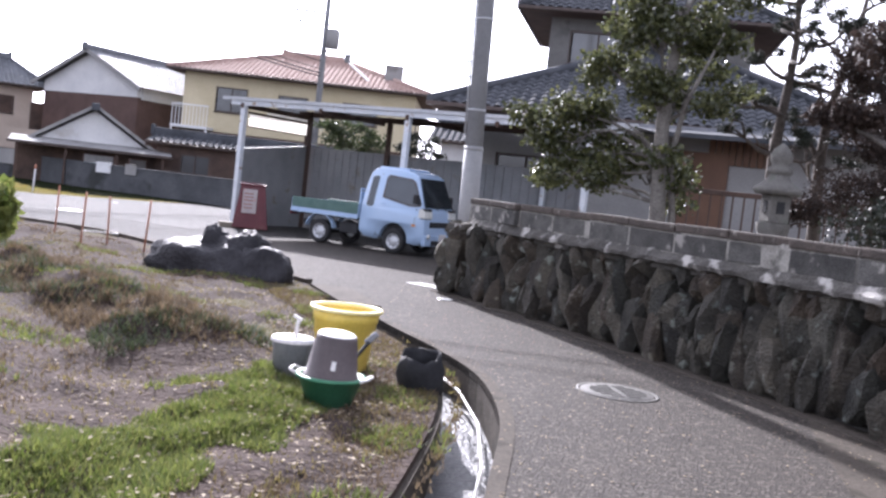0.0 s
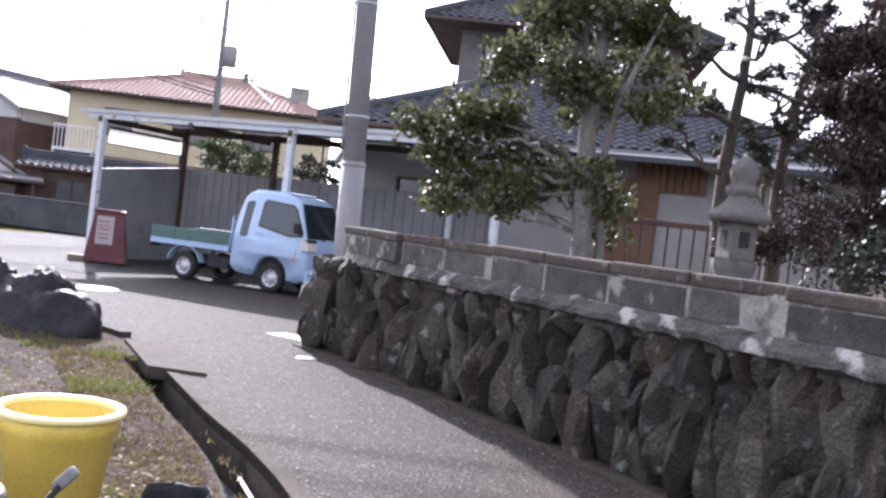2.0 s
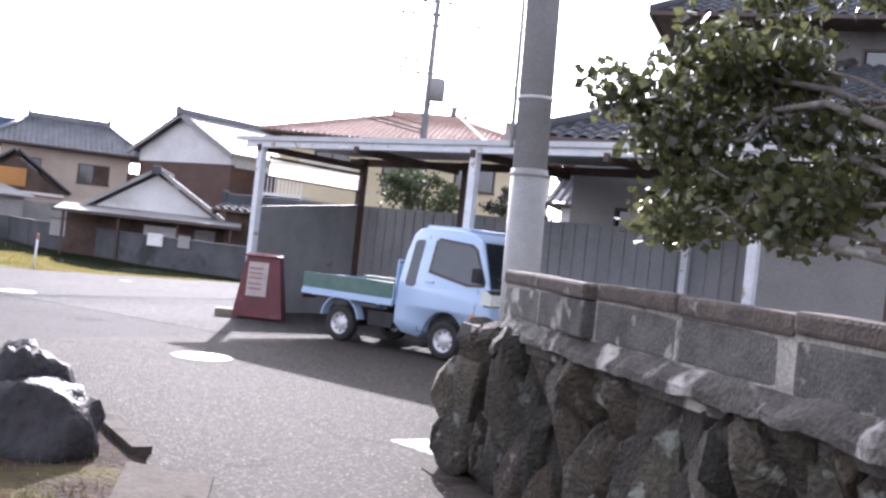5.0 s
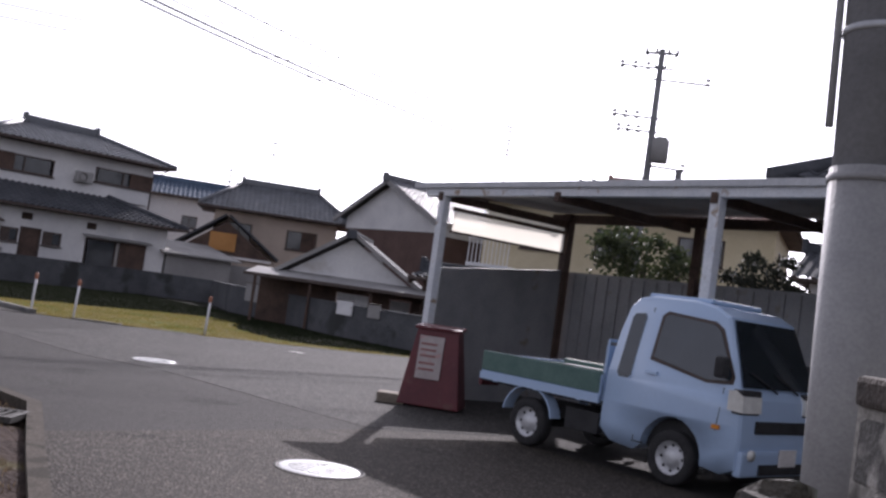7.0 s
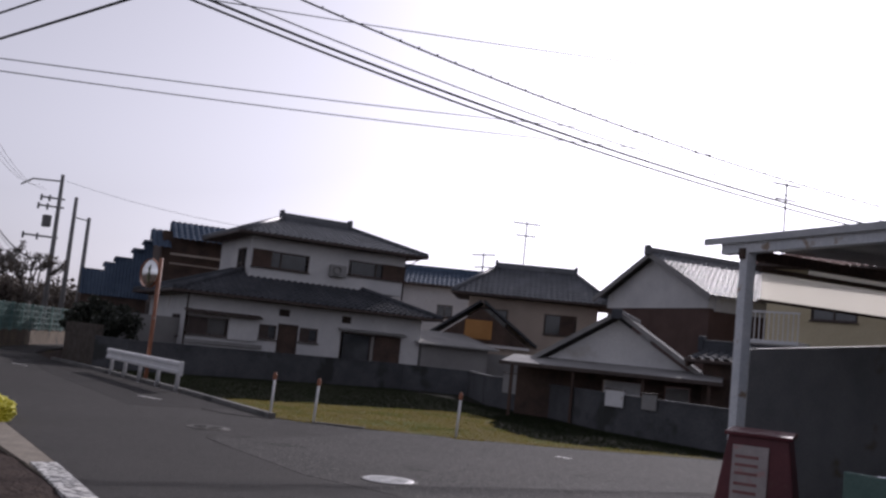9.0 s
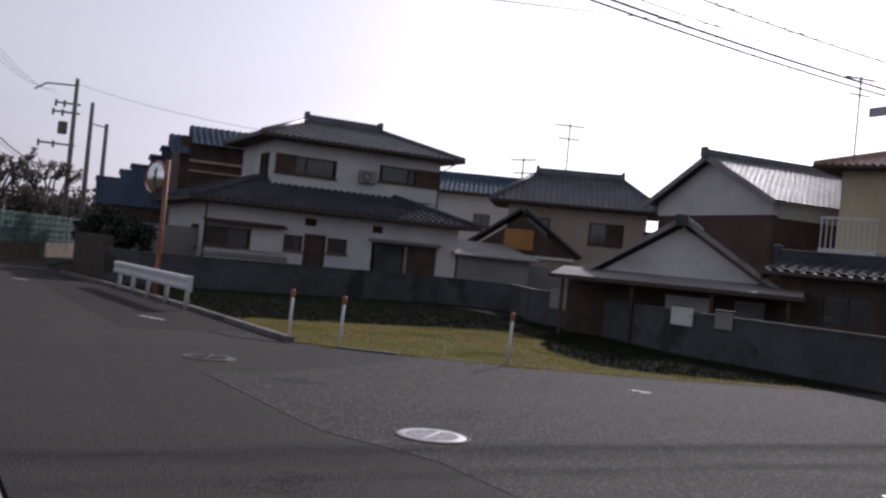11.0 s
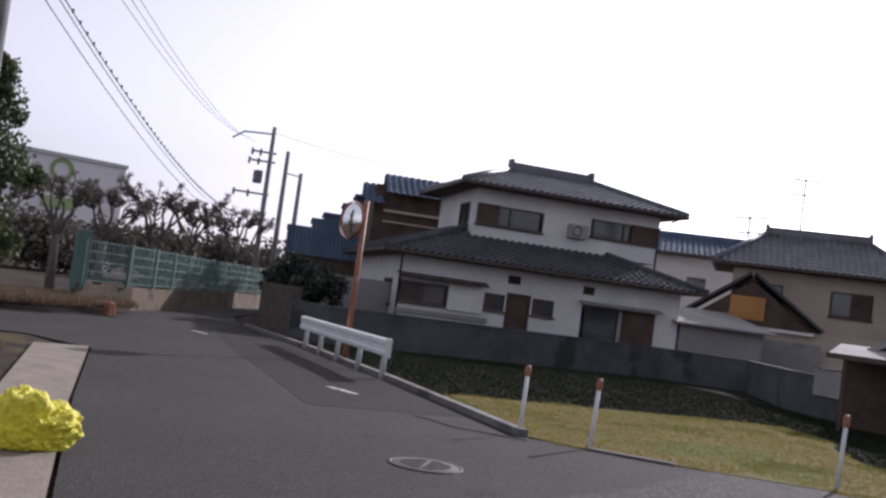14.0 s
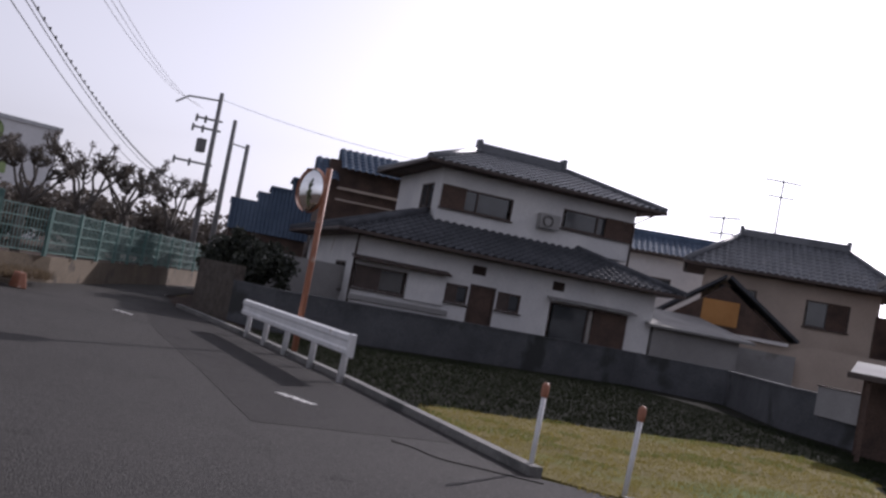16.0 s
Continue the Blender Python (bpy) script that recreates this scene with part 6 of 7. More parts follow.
# ---------------------------------------------------------------- trees
def blades(pts, size, mat, name, seed, fold=0.25, up=0.0, slim=0.45):
    """Small folded leaves at the given places."""
    rnd = np.random.RandomState(seed)
    P = np.array(pts, float)
    n = len(P)
    d = rnd.normal(size=(n, 3))
    d[:, 2] += up
    d /= np.linalg.norm(d, axis=1)[:, None]
    e = np.cross(d, rnd.normal(size=(n, 3)))
    e /= np.linalg.norm(e, axis=1)[:, None] + 1e-9
    f = np.cross(d, e)
    s = size * rnd.uniform(0.65, 1.3, (n, 1))
    v = np.stack([P - d * s * 0.5, P + e * s * slim + f * s * fold * 0.3, P + d * s * 0.5, P - e * s * slim + f * s * fold * 0.3], 1).reshape(-1, 3)
    i = np.arange(n)[:, None] * 4
    faces = np.concatenate([np.hstack([i, i + 1, i + 2]), np.hstack([i, i + 2, i + 3])])
    return raw(name, v.tolist(), faces.tolist(), mat)


def clump(c, r, n, rnd, shell_=0.55):
    """Points in a lumpy ellipsoid, denser to its skin."""
    q = rnd.normal(size=(n, 3))
    q /= np.linalg.norm(q, axis=1)[:, None]
    k = rnd.uniform(shell_, 1.0, (n, 1)) ** 0.8
    k *= 1 + 0.35 * np.sin(q[:, :1] * 5 + c[0] * 7) * np.cos(q[:, 1:2] * 4 + c[1] * 5)
    return np.array(c) + q * k * np.array(r)


def limb_path(a, b, bend, rnd, n=6):
    a, b = np.array(a, float), np.array(b, float)
    off = rnd.normal(size=3) * bend * np.linalg.norm(b - a)
    off2 = rnd.normal(size=3) * bend * 0.5 * np.linalg.norm(b - a)
    return [tuple(a + (b - a) * t + off * math.sin(math.pi * t) + off2 * math.sin(2 * math.pi * t)) for t in np.linspace(0, 1, n)]


rnd = np.random.RandomState(11)
ct = thing("garden_tree", "broadleaf evergreen with glossy leaves and pale forked trunk", "tree", pose(2.62, 13.35, 0.95))
wood = Shape()
wood.tube([(0, 0, -0.05), (0.02, 0, 0.5), (-0.02, 0.05, 1.1), (-0.06, 0.08, 1.75), (-0.03, 0.05, 2.5), (0.1, 0.1, 3.4), (0.05, 0.1, 4.0)], [0.14, 0.105, 0.095, 0.09, 0.07, 0.04, 0.02], 12)
wood.tube([(0.25, 0.1, -0.05), (0.2, 0.08, 0.6), (0.1, 0.06, 1.3), (0.2, -0.05, 2.0), (0.55, -0.3, 2.9)], [0.05, 0.045, 0.04, 0.03, 0.012], 8)
leaf_pts = []
tips = [(-1.6, 1.2, 1.45), (-1.3, 1.0, 0.95), (-0.9, 0.8, 1.9), (-1.4, 1.1, 1.9), (-0.5, 0.6, 0.85), (-0.45, 0.7, 2.6), (-0.75, 0.9, 2.5), (0.6, 0.2, 2.2), 
        (0.15, 0.1, 3.0), (0.5, 0.2, 2.9), (-0.25, 0.3, 3.4), (0.3, 0.2, 3.8), (-0.55, 0.6, 3.1), (-0.1, 0.2, 1.25), (0.55, 0.3, 3.6), (-0.7, 0.75, 1.35), (0.25, 0.55, 2.2), (-0.3, -0.2, 2.2), (-0.3, -0.1, 2.9), (-1.7, 1.25, 1.75), (0.1, 0.4, 4.2), (-1.1, 0.8, 1.3)]
for k, tip in enumerate(tips):
    z0 = max(0.7, tip[2] - rnd.uniform(0.2, 0.9))
    base = (0.02 * rnd.normal(), 0.05, z0)
    path = limb_path(base, tip, 0.10, rnd)
    wood.tube(path, list(np.linspace(0.032, 0.008, len(path))), 6)
    for _ in range(4):
        q = (tip[0] + rnd.normal() * 0.30, tip[1] + rnd.normal() * 0.28, tip[2] + rnd.normal() * 0.14)
        wood.tube(limb_path(path[3], q, 0.12, rnd, 4), list(np.linspace(0.018, 0.006, 4)), 5)
        leaf_pts.append(clump(q, (0.33, 0.33, 0.18), 195, rnd, 0.3))
part("trunk", wood, BARK, ct)
part("crown", blades(np.concatenate(leaf_pts), 0.075, LEAF, "crown", 5, up=0.2), LEAF, ct)


def cloud_pine(x, y, top, seed, lean, label):
    """A cloud-pruned garden pine: snaking trunk, bare limbs, small dark pads at the tips."""
    r = np.random.RandomState(seed)
    t = thing("cloud_pruned_pine", label, "tree", pose(x, y, 0.95))
    w = Shape()
    H = top - 0.95
    tr = [(lean[0] * s + 0.10 * math.sin(6 * s + seed), lean[1] * s + 0.08 * math.cos(5 * s), H * s) for s in np.linspace(0, 1, 9)]
    w.tube(tr, list(np.linspace(0.11, 0.03, 9)), 9)
    pads = []
    for k in range(15):
        s = 0.38 + 0.62 * k / 14
        i = min(7, int(s * 8))
        a = k * 2.4 + seed
        L = (1.05 - 0.6 * (s - 0.38)) * r.uniform(0.45, 0.85)
        tip = (tr[i][0] + L * math.cos(a), tr[i][1] + L * math.sin(a), tr[i][2] + r.uniform(0.0, 0.35))
        p = limb_path(tr[i], tip, 0.16, r, 7)
        w.tube(p, list(np.linspace(0.04, 0.014, 7)), 6)
        pads.append(clump((tip[0], tip[1], tip[2] + 0.05), (0.15, 0.15, 0.09), 150, r, 0.1))
        for _ in range(2):
            q = (tip[0] + r.normal() * 0.22, tip[1] + r.normal() * 0.22, tip[2] + r.uniform(0.0, 0.22))
            w.tube(limb_path(p[4], q, 0.2, r, 4), list(np.linspace(0.02, 0.01, 4)), 5)
            pads.append(clump(q, (0.11, 0.11, 0.07), 90, r, 0.1))
    part("trunk", w, BARKD, t)
    part("crown", blades(np.concatenate(pads), 0.075, LEAFD, "crown", seed, slim=0.16), LEAFD, t)


cloud_pine(4.35, 14.9, 5.2, 3, (-0.2, 0.1), "cloud-pruned pine with dark pads and bare limbs")
cloud_pine(4.85, 15.3, 5.0, 8, (0.3, 0.0), "second cloud-pruned pine with snaking trunk")


def dense_tree(name, x, y, z0, trunk_h, blobs, mat, leaf, n, seed, label, slim=0.3):
    r = np.random.RandomState(seed)
    t = thing(name, label, "tree", pose(x, y, z0))
    w = Shape().tube([(0, 0, -0.05), (0.03, 0.02, trunk_h * 0.5), (0.0, 0.05, trunk_h)], [0.12, 0.1, 0.05], 9)
    pts = []
    for c, rad in blobs:
        w.tube(limb_path((0, 0, min(trunk_h, c[2]) * 0.6), c, 0.08, r, 5), list(np.linspace(0.05, 0.015, 5)), 6)
        pts.append(clump(c, rad, n, r, 0.45))
        for _ in range(4):
            q = np.array(c) + r.normal(size=3) * np.array(rad) * 0.65
            pts.append(clump(q, np.array(rad) * 0.42, n // 4, r, 0.3))
    part("trunk", w, BARKD, t)
    part("crown", blades(np.concatenate(pts), leaf, mat, "crown", seed, slim=slim), mat, t)


dense_tree("garden_conifer", 5.45, 13.9, 0.95, 2.6, [((-0.1, 0.1, 1.0), (0.75, 0.7, 0.45)), ((0.2, 0, 1.9), (0.8, 0.7, 0.45)), ((-0.2, 0.1, 2.7), (0.65, 0.6, 0.4)), ((0.6, -0.3, 1.3), (0.8, 0.7, 0.5)), ((0.3, 0, 3.3), (0.5, 0.5, 0.35)), ((0.9, -0.2, 2.5), (0.7, 0.6, 0.4))],
           LEAFR, 0.05, 6000, 21, "dense dark reddish-brown garden conifer in clipped layers")
dense_tree("garden_shrub", 5.3, 12.2, 0.95, 0.8, [((0, 0, 0.55), (0.7, 0.6, 0.5)), ((0.5, -0.3, 0.9), (0.6, 0.6, 0.5)), ((1.2, -0.6, 0.8), (0.8, 0.7, 0.7))], LEAFD, 0.07, 1400, 22, "dark clipped garden shrub behind the wall")
nc = thing("garden_conifer", "clipped reddish conifer with a pale forked trunk", "tree", pose(4.56, 9.1, 0.95))
rnd = np.random.RandomState(31)
w = Shape().tube([(0, 0, -0.05), (-0.03, 0.02, 0.7), (0.02, 0.0, 1.2), (-0.05, 0.05, 1.6), (-0.2, 0.1, 2.1)], [0.085, 0.07, 0.065, 0.055, 0.025], 9)
w.tube([(0.02, 0, 1.15), (0.16, 0.02, 1.5), (0.2, -0.05, 1.9), (0.3, 0, 2.3)], [0.06, 0.05, 0.04, 0.02], 8)
w.tube([(0, 0, 0.5), (0.35, 0.05, 0.75), (0.6, 0.2, 0.8)], [0.05, 0.035, 0.02], 7)
pads = []
for c, rad in (((0.2, 0.1, 2.25), (0.72, 0.7, 0.30)), ((-0.5, 0.3, 1.6), (0.28, 0.28, 0.13)), ((0.85, 0.1, 1.75), (0.4, 0.4, 0.2))):
    w.tube(limb_path((0, 0.02, min(1.5, c[2] * 0.7)), c, 0.08, rnd, 5), list(np.linspace(0.04, 0.012, 5)), 6)
    pads.append(clump(c, rad, int(14000 * rad[0]), rnd, 0.5))
part("trunk", w, BARKF, nc)
part("crown", blades(np.concatenate(pads), 0.05, LEAFR, "crown", 31, slim=0.3), LEAFR, nc)
dense_tree("garden_conifer", 7.3, 11.2, 0.95, 2.4, [((0, 0, 1.2), (0.9, 0.9, 0.6)), ((0.1, 0, 2.2), (0.8, 0.8, 0.55)), ((0.0, 0.2, 3.1), (0.6, 0.6, 0.5))], LEAFD, 0.08, 1500, 23, "tall dark garden conifer behind the wall")
dense_tree("yard_tree", -3.9, 28.2, 0, 2.4, [((0, 0, 2.6), (0.5, 0.5, 0.3)), ((0.1, 0, 2.1), (0.6, 0.5, 0.25))], LEAFD, 0.09, 700, 24, "small dark clipped tree behind the carport wall")
dense_tree("yard_tree", -6.0, 28.0, 0, 2.6, [((0, 0, 2.4), (0.8, 0.7, 0.35)), ((-0.4, 0, 3.0), (0.6, 0.5, 0.3)), ((0.7, 0, 2.5), (0.5, 0.5, 0.4))], LEAFG, 0.10, 600, 25, "loose green garden tree behind the carport wall")
dense_tree("roadside_tree", -31.75, 18.85, 0, 4.5, [((0, 0, 2.2), (0.85, 0.85, 0.7)), ((0.2, 0.2, 3.4), (0.8, 0.8, 0.6)), ((-0.2, 0.1, 4.5), (0.65, 0.65, 0.55)), ((0.1, 0.3, 1.4), (0.7, 0.7, 0.5)), ((0, 0.1, 5.2), (0.4, 0.4, 0.4))], LEAFG, 0.13, 1100, 26, "tall loose evergreen by the road")
dense_tree("hedge_pine", -37.4, 28.3, 0, 1.6, [((0, 0, 1.45), (0.6, 0.5, 0.35)), ((0.3, 0.4, 1.9), (0.55, 0.5, 0.35)), ((-0.3, 0.1, 1.8), (0.5, 0.45, 0.3))], LEAFD, 0.13, 800, 27, "dark shaggy pine over the boundary wall")
dense_tree("hedge_pine", -35.4, 28.4, 0, 1.5, [((0, 0, 1.2), (0.6, 0.5, 0.5)), ((-0.5, 0.4, 1.7), (0.6, 0.5, 0.4)), ((0.5, 0.5, 1.5), (0.6, 0.5, 0.45))], LEAFD, 0.12, 900, 29, "dark dense shrub behind the wall end")
dense_tree("hedge_pine", -40.4, 29.8, 0, 1.6, [((0, 0, 1.2), (0.7, 0.8, 0.45)), ((0.3, 1.0, 1.4), (0.7, 0.7, 0.4)), ((0, -0.6, 1.3), (0.5, 0.5, 0.4))], LEAFD, 0.13, 800, 28, "dark shaggy hedge beside the workshop")


def pollard(x, y, h, seed):
    """A bare street tree cut back each year: stout limbs fanning up, each ending in fists of short shoots."""
    r = np.random.RandomState(seed)
    t = thing("pollarded_tree", "bare pollarded tree with knotted twigs", "tree", pose(x, y, 0.4, 0, 0, seed * 50), "pollarded trees behind the fence")
    w = Shape().tube([(0, 0, -0.5), (0.05, 0, h * 0.2), (0, 0.05, h * 0.4)], [0.19, 0.16, 0.14], 8)
    lp = []
    for k in range(7):
        a = k * 0.9 + r.uniform(-0.25, 0.25)
        out, up = h * r.uniform(0.08, 0.24), h * r.uniform(0.22, 0.40)
        mid = (out * math.cos(a), out * math.sin(a), h * 0.38 + up)
        p = limb_path((0, 0, h * r.uniform(0.3, 0.4)), mid, 0.08, r, 5)
        w.tube(p, list(np.linspace(0.075, 0.04, 5)), 6)
        for q in range(10):
            b = a + r.uniform(-0.9, 0.9)
            L = h * r.uniform(0.08, 0.22)
            e = (mid[0] + L * math.cos(b) * 0.8, mid[1] + L * math.sin(b) * 0.8, mid[2] + L * r.uniform(0.4, 1.1))
            w.tube(limb_path(mid, e, 0.12, r, 4), [0.032, 0.026, 0.02, 0.036], 5)
            lp.append(clump(e, (0.17, 0.17, 0.15), 30, r, 0.2))
    part("trunk", w, BARKF, t)
    part("crown", blades(np.concatenate(lp), 0.13, SCRUB, "crown", seed, slim=0.14), SCRUB, t)


for i, (x, y, h) in enumerate([(-45.5, 22.6, 4.0), (-47.5, 24.6, 4.2), (-48.0, 26.6, 4.6), (-49.5, 28.6, 4.4), (-52.5, 31.4, 4.4), (-43.0, 20.4, 4.0)]):
    pollard(x, y, h, 40 + i)

# far scrub along the skyline: joined clumps
rnd = np.random.RandomState(77)
fs = []
for k in range(46):
    a = k / 45
    fs.append(clump((-75 + 4 * rnd.normal(), 22 + 34 * a, 1.4 + rnd.uniform(0, 1.0)), (2.2, 2.4, 1.6), 900, rnd, 0.3))
tagged(new("far_scrub", blades(np.concatenate(fs), 0.32, SCRUB, "far_scrub", 78)), "distant bare brown scrub on the skyline", "scrub", kind="stuff")


# ---------------------------------------------------------------- grass and weeds
def grass(name, test, box, n, h, mat, seed, label, z=None, clumps=0.0):
    r = random.Random(seed)
    v, f = [], []
    tries = 0
    while len(f) < n and tries < n * 12:
        tries += 1
        x, y = r.uniform(box[0], box[2]), r.uniform(box[1], box[3])
        if clumps and noise.noise((x * 1.1, y * 1.1, seed)) < clumps:
            continue
        if not test(x, y):
            continue
        zz = height(x, y) if z is None else z
        for _ in range(3):
            a = r.uniform(0, 6.28)
            k = h * r.uniform(0.5, 1.4)
            w = 0.0055 + 0.035 * h
            bx, by = x + r.uniform(-0.03, 0.03), y + r.uniform(-0.03, 0.03)
            lean = r.uniform(0.3, 1.3)
            lx, ly = math.cos(a) * k * lean, math.sin(a) * k * lean
            i = len(v)
            v += [(bx - w * math.sin(a), by + w * math.cos(a), zz - 0.01), (bx + w * math.sin(a), by - w * math.cos(a), zz - 0.01), (bx + lx, by + ly, zz + k / (1 + 0.35 * lean))]
            f.append((i, i + 1, i + 2))
    return tagged(new(name, raw(name, v, f, mat)), label, "grass", kind="stuff")


def field(x, y):
    return not inside(x, y, lane_outline) and not inside(x, y, road_outline) and near_line(x, y, DITCH_MID) > 0.30 and x < 1.3 and near_line(x, y, KERB_S) > 0.2


def strip_green(x, y):
    return field(x, y) and near_line(x, y, [(0.1, 2.6), (0.05, 4.6), (0.15, 5.8), (0.2, 7.0)]) < 0.40 + 0.55 * noise.noise((x * 1.8, y * 1.8, 3))


grass("green_grass", strip_green, (-1.4, 2.5, 1.0, 8.0), 30000, 0.045, GRASSG, 1, "short fresh green grass round the buckets")
grass("field_tufts", field, (-6, 3, 1.2, 13), 7000, 0.055, GRASSG, 7, "scattered green tufts on the field", clumps=0.22)
grass("dry_weeds", field, (-7, 2.5, 1.3, 14.5), 24000, 0.030, GRASSY, 2, "sparse straw-coloured dry grass on the field", clumps=0.0)
grass("dead_weeds", field, (-9, 4, 1.3, 17), 15000, 0.045, GRASSD, 3, "brown dead weeds over the furrows", clumps=0.05)
grass("ridge_weeds", lambda x, y: field(x, y) and near_line(x, y, [(-5.5, 11.3), (-2.6, 8.7), (-1.3, 7.6)]) < 0.6, (-6.2, 7, -0.5, 12), 6500, 0.09, GRASSD, 8, "tangled dead weeds along the raised bed", clumps=-0.1)
grass("ridge_greens", lambda x, y: field(x, y) and near_line(x, y, [(-5.5, 11.3), (-2.6, 8.7), (-1.3, 7.6)]) < 0.9, (-6.4, 6.6, -0.3, 12.2), 6000, 0.075, LEAFG, 12, "dark green weeds among the dead stems", clumps=0.05)
verge = lambda x, y: 0.06 < near_line(x, y, DITCH_IN) < 0.62 and near_line(x, y, DITCH_OUT) > near_line(x, y, DITCH_IN) + 0.15
grass("verge_weeds", verge, (-2.2, 3.0, 1.5, 12.0), 3500, 0.036, GRASSY, 14, "dry straw and weeds along the ditch edge", z=0.028, clumps=-0.1)
grass("verge_litter", verge, (-2.2, 3.0, 1.5, 12.0), 9000, 0.032, GRASSD, 15, "brown dead stems along the ditch edge", z=0.028)
grass("verge_greens", verge, (-2.2, 3.0, 1.5, 12.0), 2500, 0.05, GRASSG, 16, "green tufts along the ditch edge", z=0.028, clumps=0.15)
grass("bank_weeds", lambda x, y: near_line(x, y, FENCE_FOOT[:3]) < 1.6, (-38, 14, -30, 23.5), 16000, 0.22, GRASSD, 18, "tall dead brown weeds on the bank", z=0.2)
grass("field_weeds", lambda x, y: field(x, y) and near_line(x, y, KERB_S) > 1.0, (-26, 10, -8, 19), 9000, 0.12, GRASSY, 4, "dry weeds on the field by the apron", clumps=0.0)
def on_turf(x, y):
    """Inside the turf, with a ragged edge."""
    return inside(x + 0.45 * noise.noise((x * 0.9, y * 0.9, 2)), y + 0.45 * noise.noise((x * 0.9, y * 0.9, 8)), TURF)


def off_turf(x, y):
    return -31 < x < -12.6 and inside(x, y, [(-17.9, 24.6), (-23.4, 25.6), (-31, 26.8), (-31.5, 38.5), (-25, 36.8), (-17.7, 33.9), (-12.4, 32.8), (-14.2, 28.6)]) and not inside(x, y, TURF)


# dark weeds fill the shaded part; the shade lies in their colour
grass("shade_weeds", off_turf, (-31.5, 24.6, -12.4, 38.5), 105000, 0.055, WEEDSHADE, 17, "dense dark green weeds standing in for shade over the rear of the lot", z=-0.004)
grass("lot_grass", on_turf, (-23, 24, -12, 33.5), 34000, 0.034, LOTG, 5, "short dry yellow grass on the vacant lot", z=0.005)
grass("lot_moss", lambda x, y: on_turf(x, y) and (x < -19.5 or noise.noise((x, y, 4)) > 0.25), (-23, 24, -12, 33.5), 9000, 0.034, GRASSG, 6, "greener tufts among the dry grass", z=0.005, clumps=0.08)
lw = thing("leafy_vegetable", "tall leafy green plant at the field edge", "plant", pose(-6.2, 12.3, 0))
lw.scale = (0.8, 0.8, 0.9)
rnd = np.random.RandomState(5)
part("stems", Shape().tube([(0, 0, -0.05), (0.05, 0, 0.6), (0, 0.05, 1.0)], 0.02, 6).tube([(0.1, 0, -0.05), (0.3, 0.1, 0.7)], 0.018, 6), GRASSG, lw)
part("leaves", blades(np.concatenate([clump((0, 0, 0.6), (0.4, 0.4, 0.5), 500, rnd, 0.2), clump((-0.4, 0.2, 0.4), (0.4, 0.3, 0.4), 300, rnd, 0.2)]), 0.16, GRASSG, "leaves", 9), GRASSG, lw)

rl = random.Random(19)
lit = []
while len(lit) < 1700:
    x, y = rl.uniform(-1.0, 6.0), rl.uniform(2.0, 14.5)
    if inside(x, y, lane_outline) and rl.random() < 0.35 + 0.65 * math.exp(-2.5 * min(near_line(x, y, WALLFOOT), near_line(x, y, DITCH_OUT))):
        lit.append((x, y, 0.008))
v, f = [], []
for x, y, z in lit[:1300]:
    a, k = rl.uniform(0, 6.28), rl.uniform(0.008, 0.018)
    i = len(v)
    v += [(x + k * math.cos(a), y + k * math.sin(a), z), (x - 0.6 * k * math.sin(a), y + 0.6 * k * math.cos(a), z - 0.002), (x - k * math.cos(a), y - k * math.sin(a), z + rl.uniform(0, 0.006)), (x + 0.6 * k * math.sin(a), y - 0.6 * k * math.cos(a), z - 0.002)]
    f.append((i, i + 1, i + 2, i + 3))
tagged(new("leaf_litter", raw("leaf_litter", v, f, LITTER)), "dry leaf litter and grit scattered on the lane", "leaf litter", kind="stuff")

rl = random.Random(23)
v, f = [], []
while len(f) < 3200:
    x, y = rl.uniform(-2.6, 1.4), rl.uniform(2.6, 11.5)
    if not field(x, y) or rl.random() > math.exp(-0.9 * near_line(x, y, DITCH_IN)):
        continue
    a, k, z = rl.uniform(0, 6.28), rl.uniform(0.008, 0.024), height(x, y) + rl.uniform(0.012, 0.04)
    i = len(v)
    v += [(x + k * math.cos(a), y + k * math.sin(a), z + rl.uniform(-0.006, 0.006)), (x - 0.45 * k * math.sin(a), y + 0.45 * k * math.cos(a), z), (x - k * math.cos(a), y - k * math.sin(a), z + rl.uniform(-0.006, 0.006)), (x + 0.45 * k * math.sin(a), y - 0.45 * k * math.cos(a), z)]
    f.append((i, i + 1, i + 2, i + 3))
tagged(new("straw_litter", raw("straw_litter", v, f, LITTER)), "dead leaves and straw lying on the field edge", "litter", kind="stuff")

# ---------------------------------------------------------------- wall pieces, last
stones = [boulder(k) for k in range(14)]
r = random.Random(4)
wall_line = WALLFOOT[:9]
for row, (z0, hh, step, off) in enumerate(((-0.02, 0.50, 0.215, 0.0), (0.30, 0.52, 0.205, 0.03), (0.66, 0.42, 0.22, 0.05))):
    for x, y, a in along(wall_line, step):
        ar = radians(a)
        nxn, nyn = -math.sin(ar), math.cos(ar)
        o = off + r.uniform(-0.06, 0.06)
        sc = (step * r.uniform(0.85, 1.7), r.uniform(0.24, 0.42), hh * r.uniform(0.8, 1.6))
        z = z0 + hh / 2 + r.uniform(-0.09, 0.09)
        ob = new("stone", stones[r.randrange(14)])
        ob.parent = stone_wall
        ob.matrix_basis = Matrix.LocRotScale((x + nxn * o, y + nyn * o, z), Euler((r.uniform(-0.3, 0.2), r.uniform(-0.45, 0.45), ar + r.uniform(-0.35, 0.35))), (sc[0], sc[1], min(sc[2], 2.0 * (1.06 - z))))
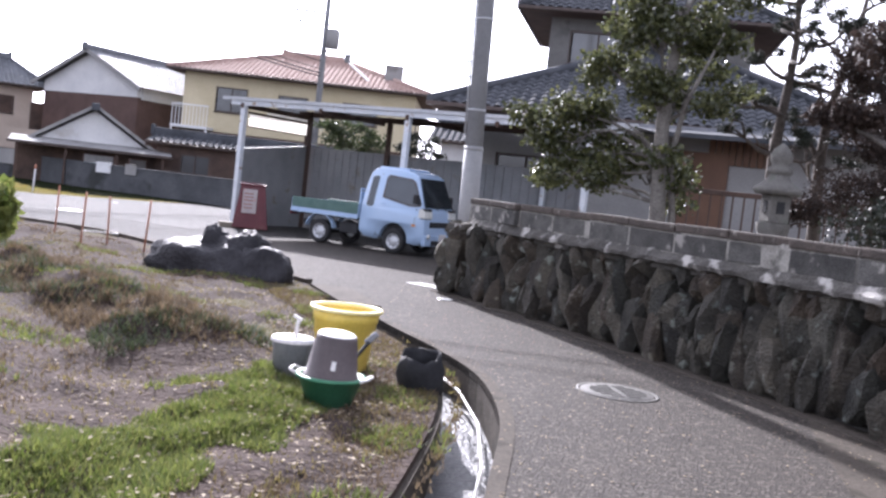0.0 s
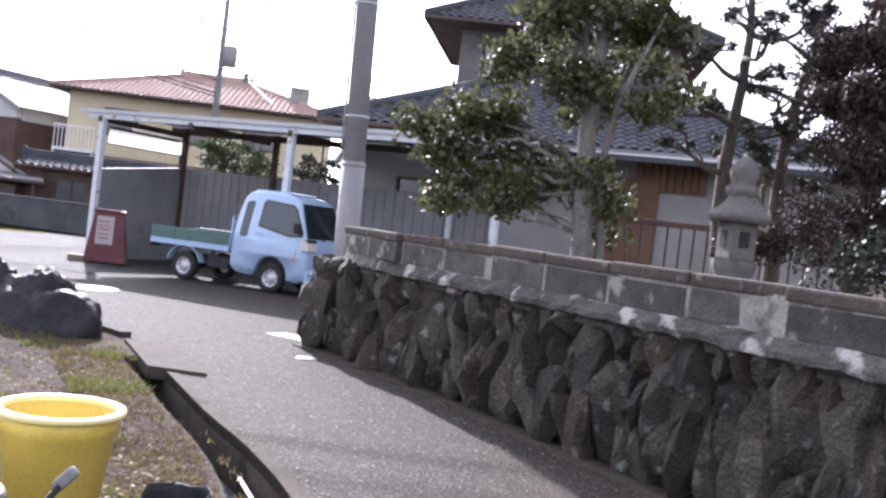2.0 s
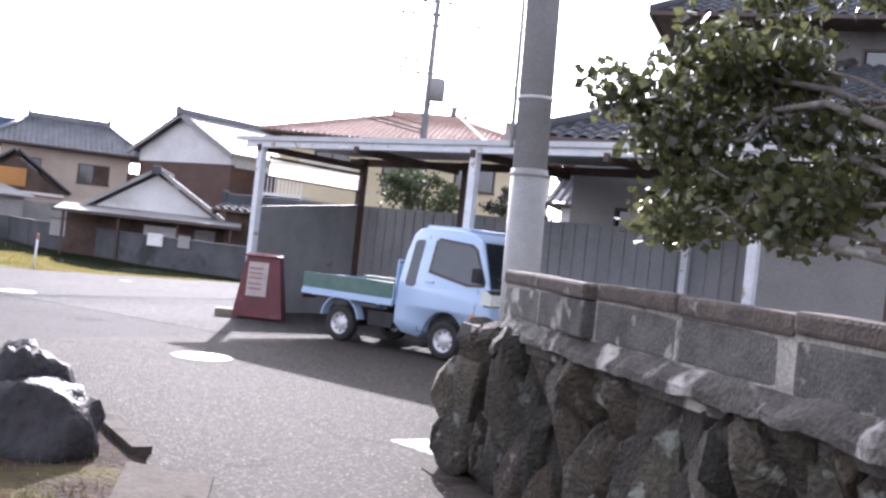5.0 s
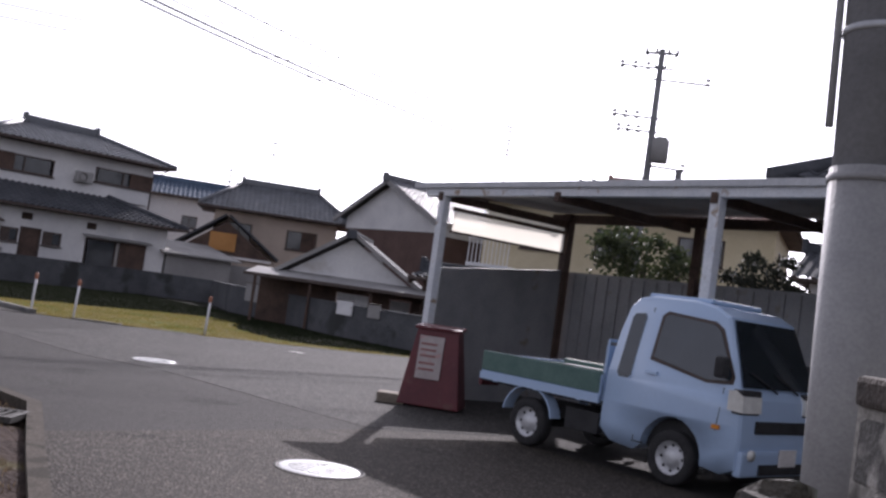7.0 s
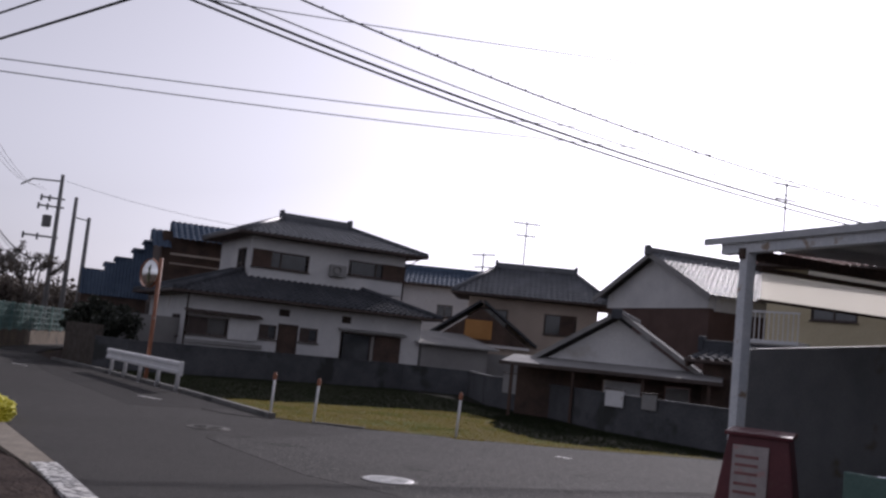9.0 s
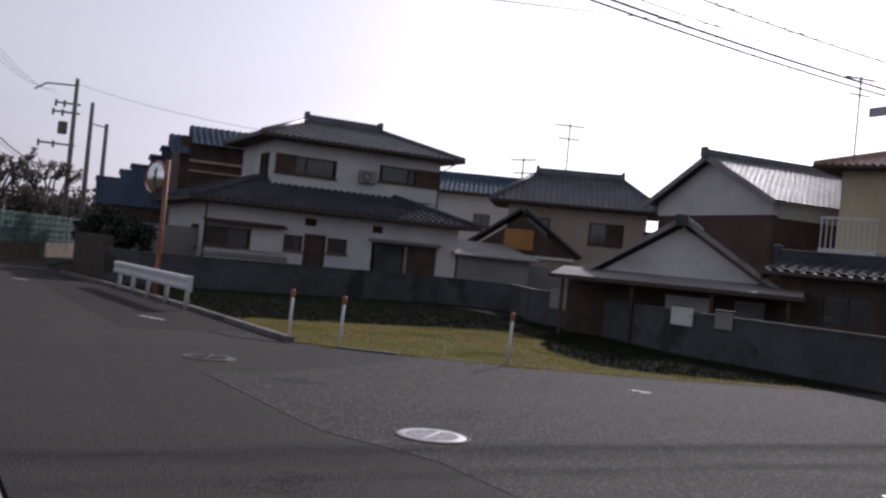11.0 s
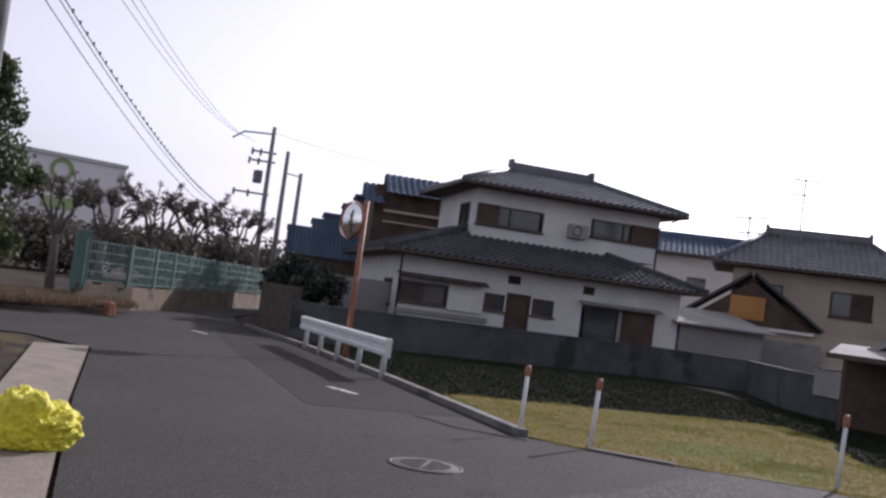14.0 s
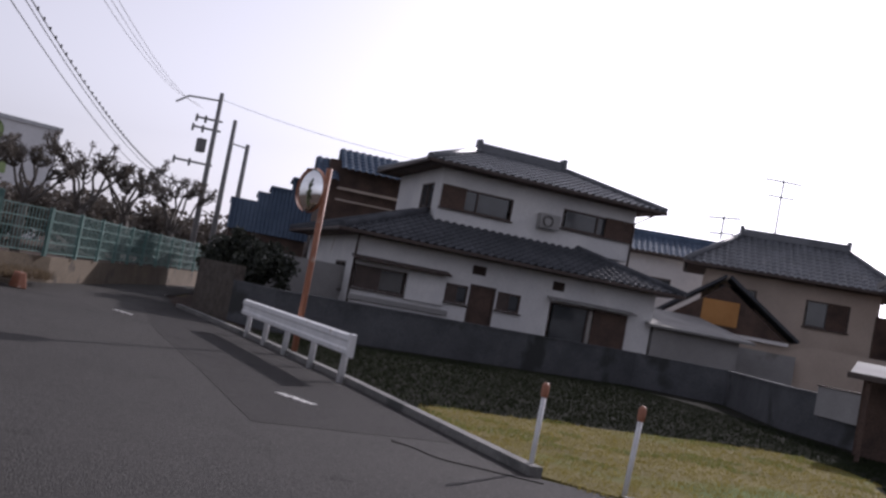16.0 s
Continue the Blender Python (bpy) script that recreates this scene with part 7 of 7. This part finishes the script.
for x, y, z, s_ in ((-0.12, 14.7, 0.22, 0.5), (0.02, 14.95, 0.25, 0.45), (-0.05, 14.75, 0.6, 0.42), (0.12, 15.0, 0.65, 0.4), (0.05, 14.8, 0.88, 0.34), (0.25, 15.2, 0.3, 0.5), (0.3, 15.25, 0.75, 0.45)):
    ob = new("stone", stones[r.randrange(14)])
    ob.parent = stone_wall
    ob.matrix_basis = Matrix.LocRotScale((x, y, z), Euler((r.uniform(-0.3, 0.3), r.uniform(-0.3, 0.3), r.uniform(0, 3))), (s_, s_ * 0.8, s_))

bl = Shape().box((0.0, 0, 0), (0.765, 0.12, 0.195), bevel=0.014).mesh("block", BLOCK)
cl = Shape().box((0.0, 0, 0), (0.79, 0.155, 0.085), bevel=0.018).mesh("cap_block", CAPM)
block_line = [(0.06, 14.33), (0.57, 13.48)] + [(x - 0.03, y - 0.02) for x, y in WALLFOOT[2:9]]
strip_wall(block_line, -0.054, 0.054, 1.03, 1.37, JOINT, "joint_core", block_wall)
for x, y, a in along(block_line, 0.8):
    ar = radians(a)
    cx, cy = x + 0.4 * math.cos(ar), y + 0.4 * math.sin(ar)
    if cy < 2:
        continue
    for me, z, nm in ((bl, 1.235, "block"), (cl, 1.388, "cap_block")):
        ob = new(nm, me)
        ob.parent = block_wall
        ob.matrix_basis = pose(cx + r.uniform(-0.004, 0.004), cy + r.uniform(-0.006, 0.006), z + r.uniform(-0.005, 0.005), r.uniform(-0.8, 0.8), r.uniform(-0.5, 0.5), a + r.uniform(-0.8, 0.8))
lv, lf = [], []
run = along(block_line, 0.07)[3:]
for x, y, a in run:
    ar = radians(a)
    for o, z in ((-0.04, 1.00), (-0.115, 1.02), (-0.118, 1.06), (-0.095, 1.10), (-0.058, 1.142), (0.10, 1.14), (0.10, 1.00)):
        q = Vector((x * 4.5, y * 4.5, z * 6 + o * 9))
        o2 = o + 0.035 * noise.noise(q) + 0.014 * noise.noise(q * 3.1) if o < 0 else o
        z2 = z + 0.022 * noise.noise(q * 1.3 + Vector((9, 0, 0))) + 0.010 * noise.noise(q * 4)
        lv.append((x - math.sin(ar) * o2, y + math.cos(ar) * o2, z2))
for i in range(len(run) - 1):
    for k in range(6):
        lf.append((7 * i + k, 7 * i + k + 1, 7 * i + 8 + k, 7 * i + 7 + k))
lf += [(6, 5, 4, 3, 2, 1, 0), tuple(7 * (len(run) - 1) + k for k in range(7))]
part("rough_ledge", raw("rough_ledge", lv, lf, LEDGE), LEDGE, block_wall, "broken pale-stained mortar ledge")
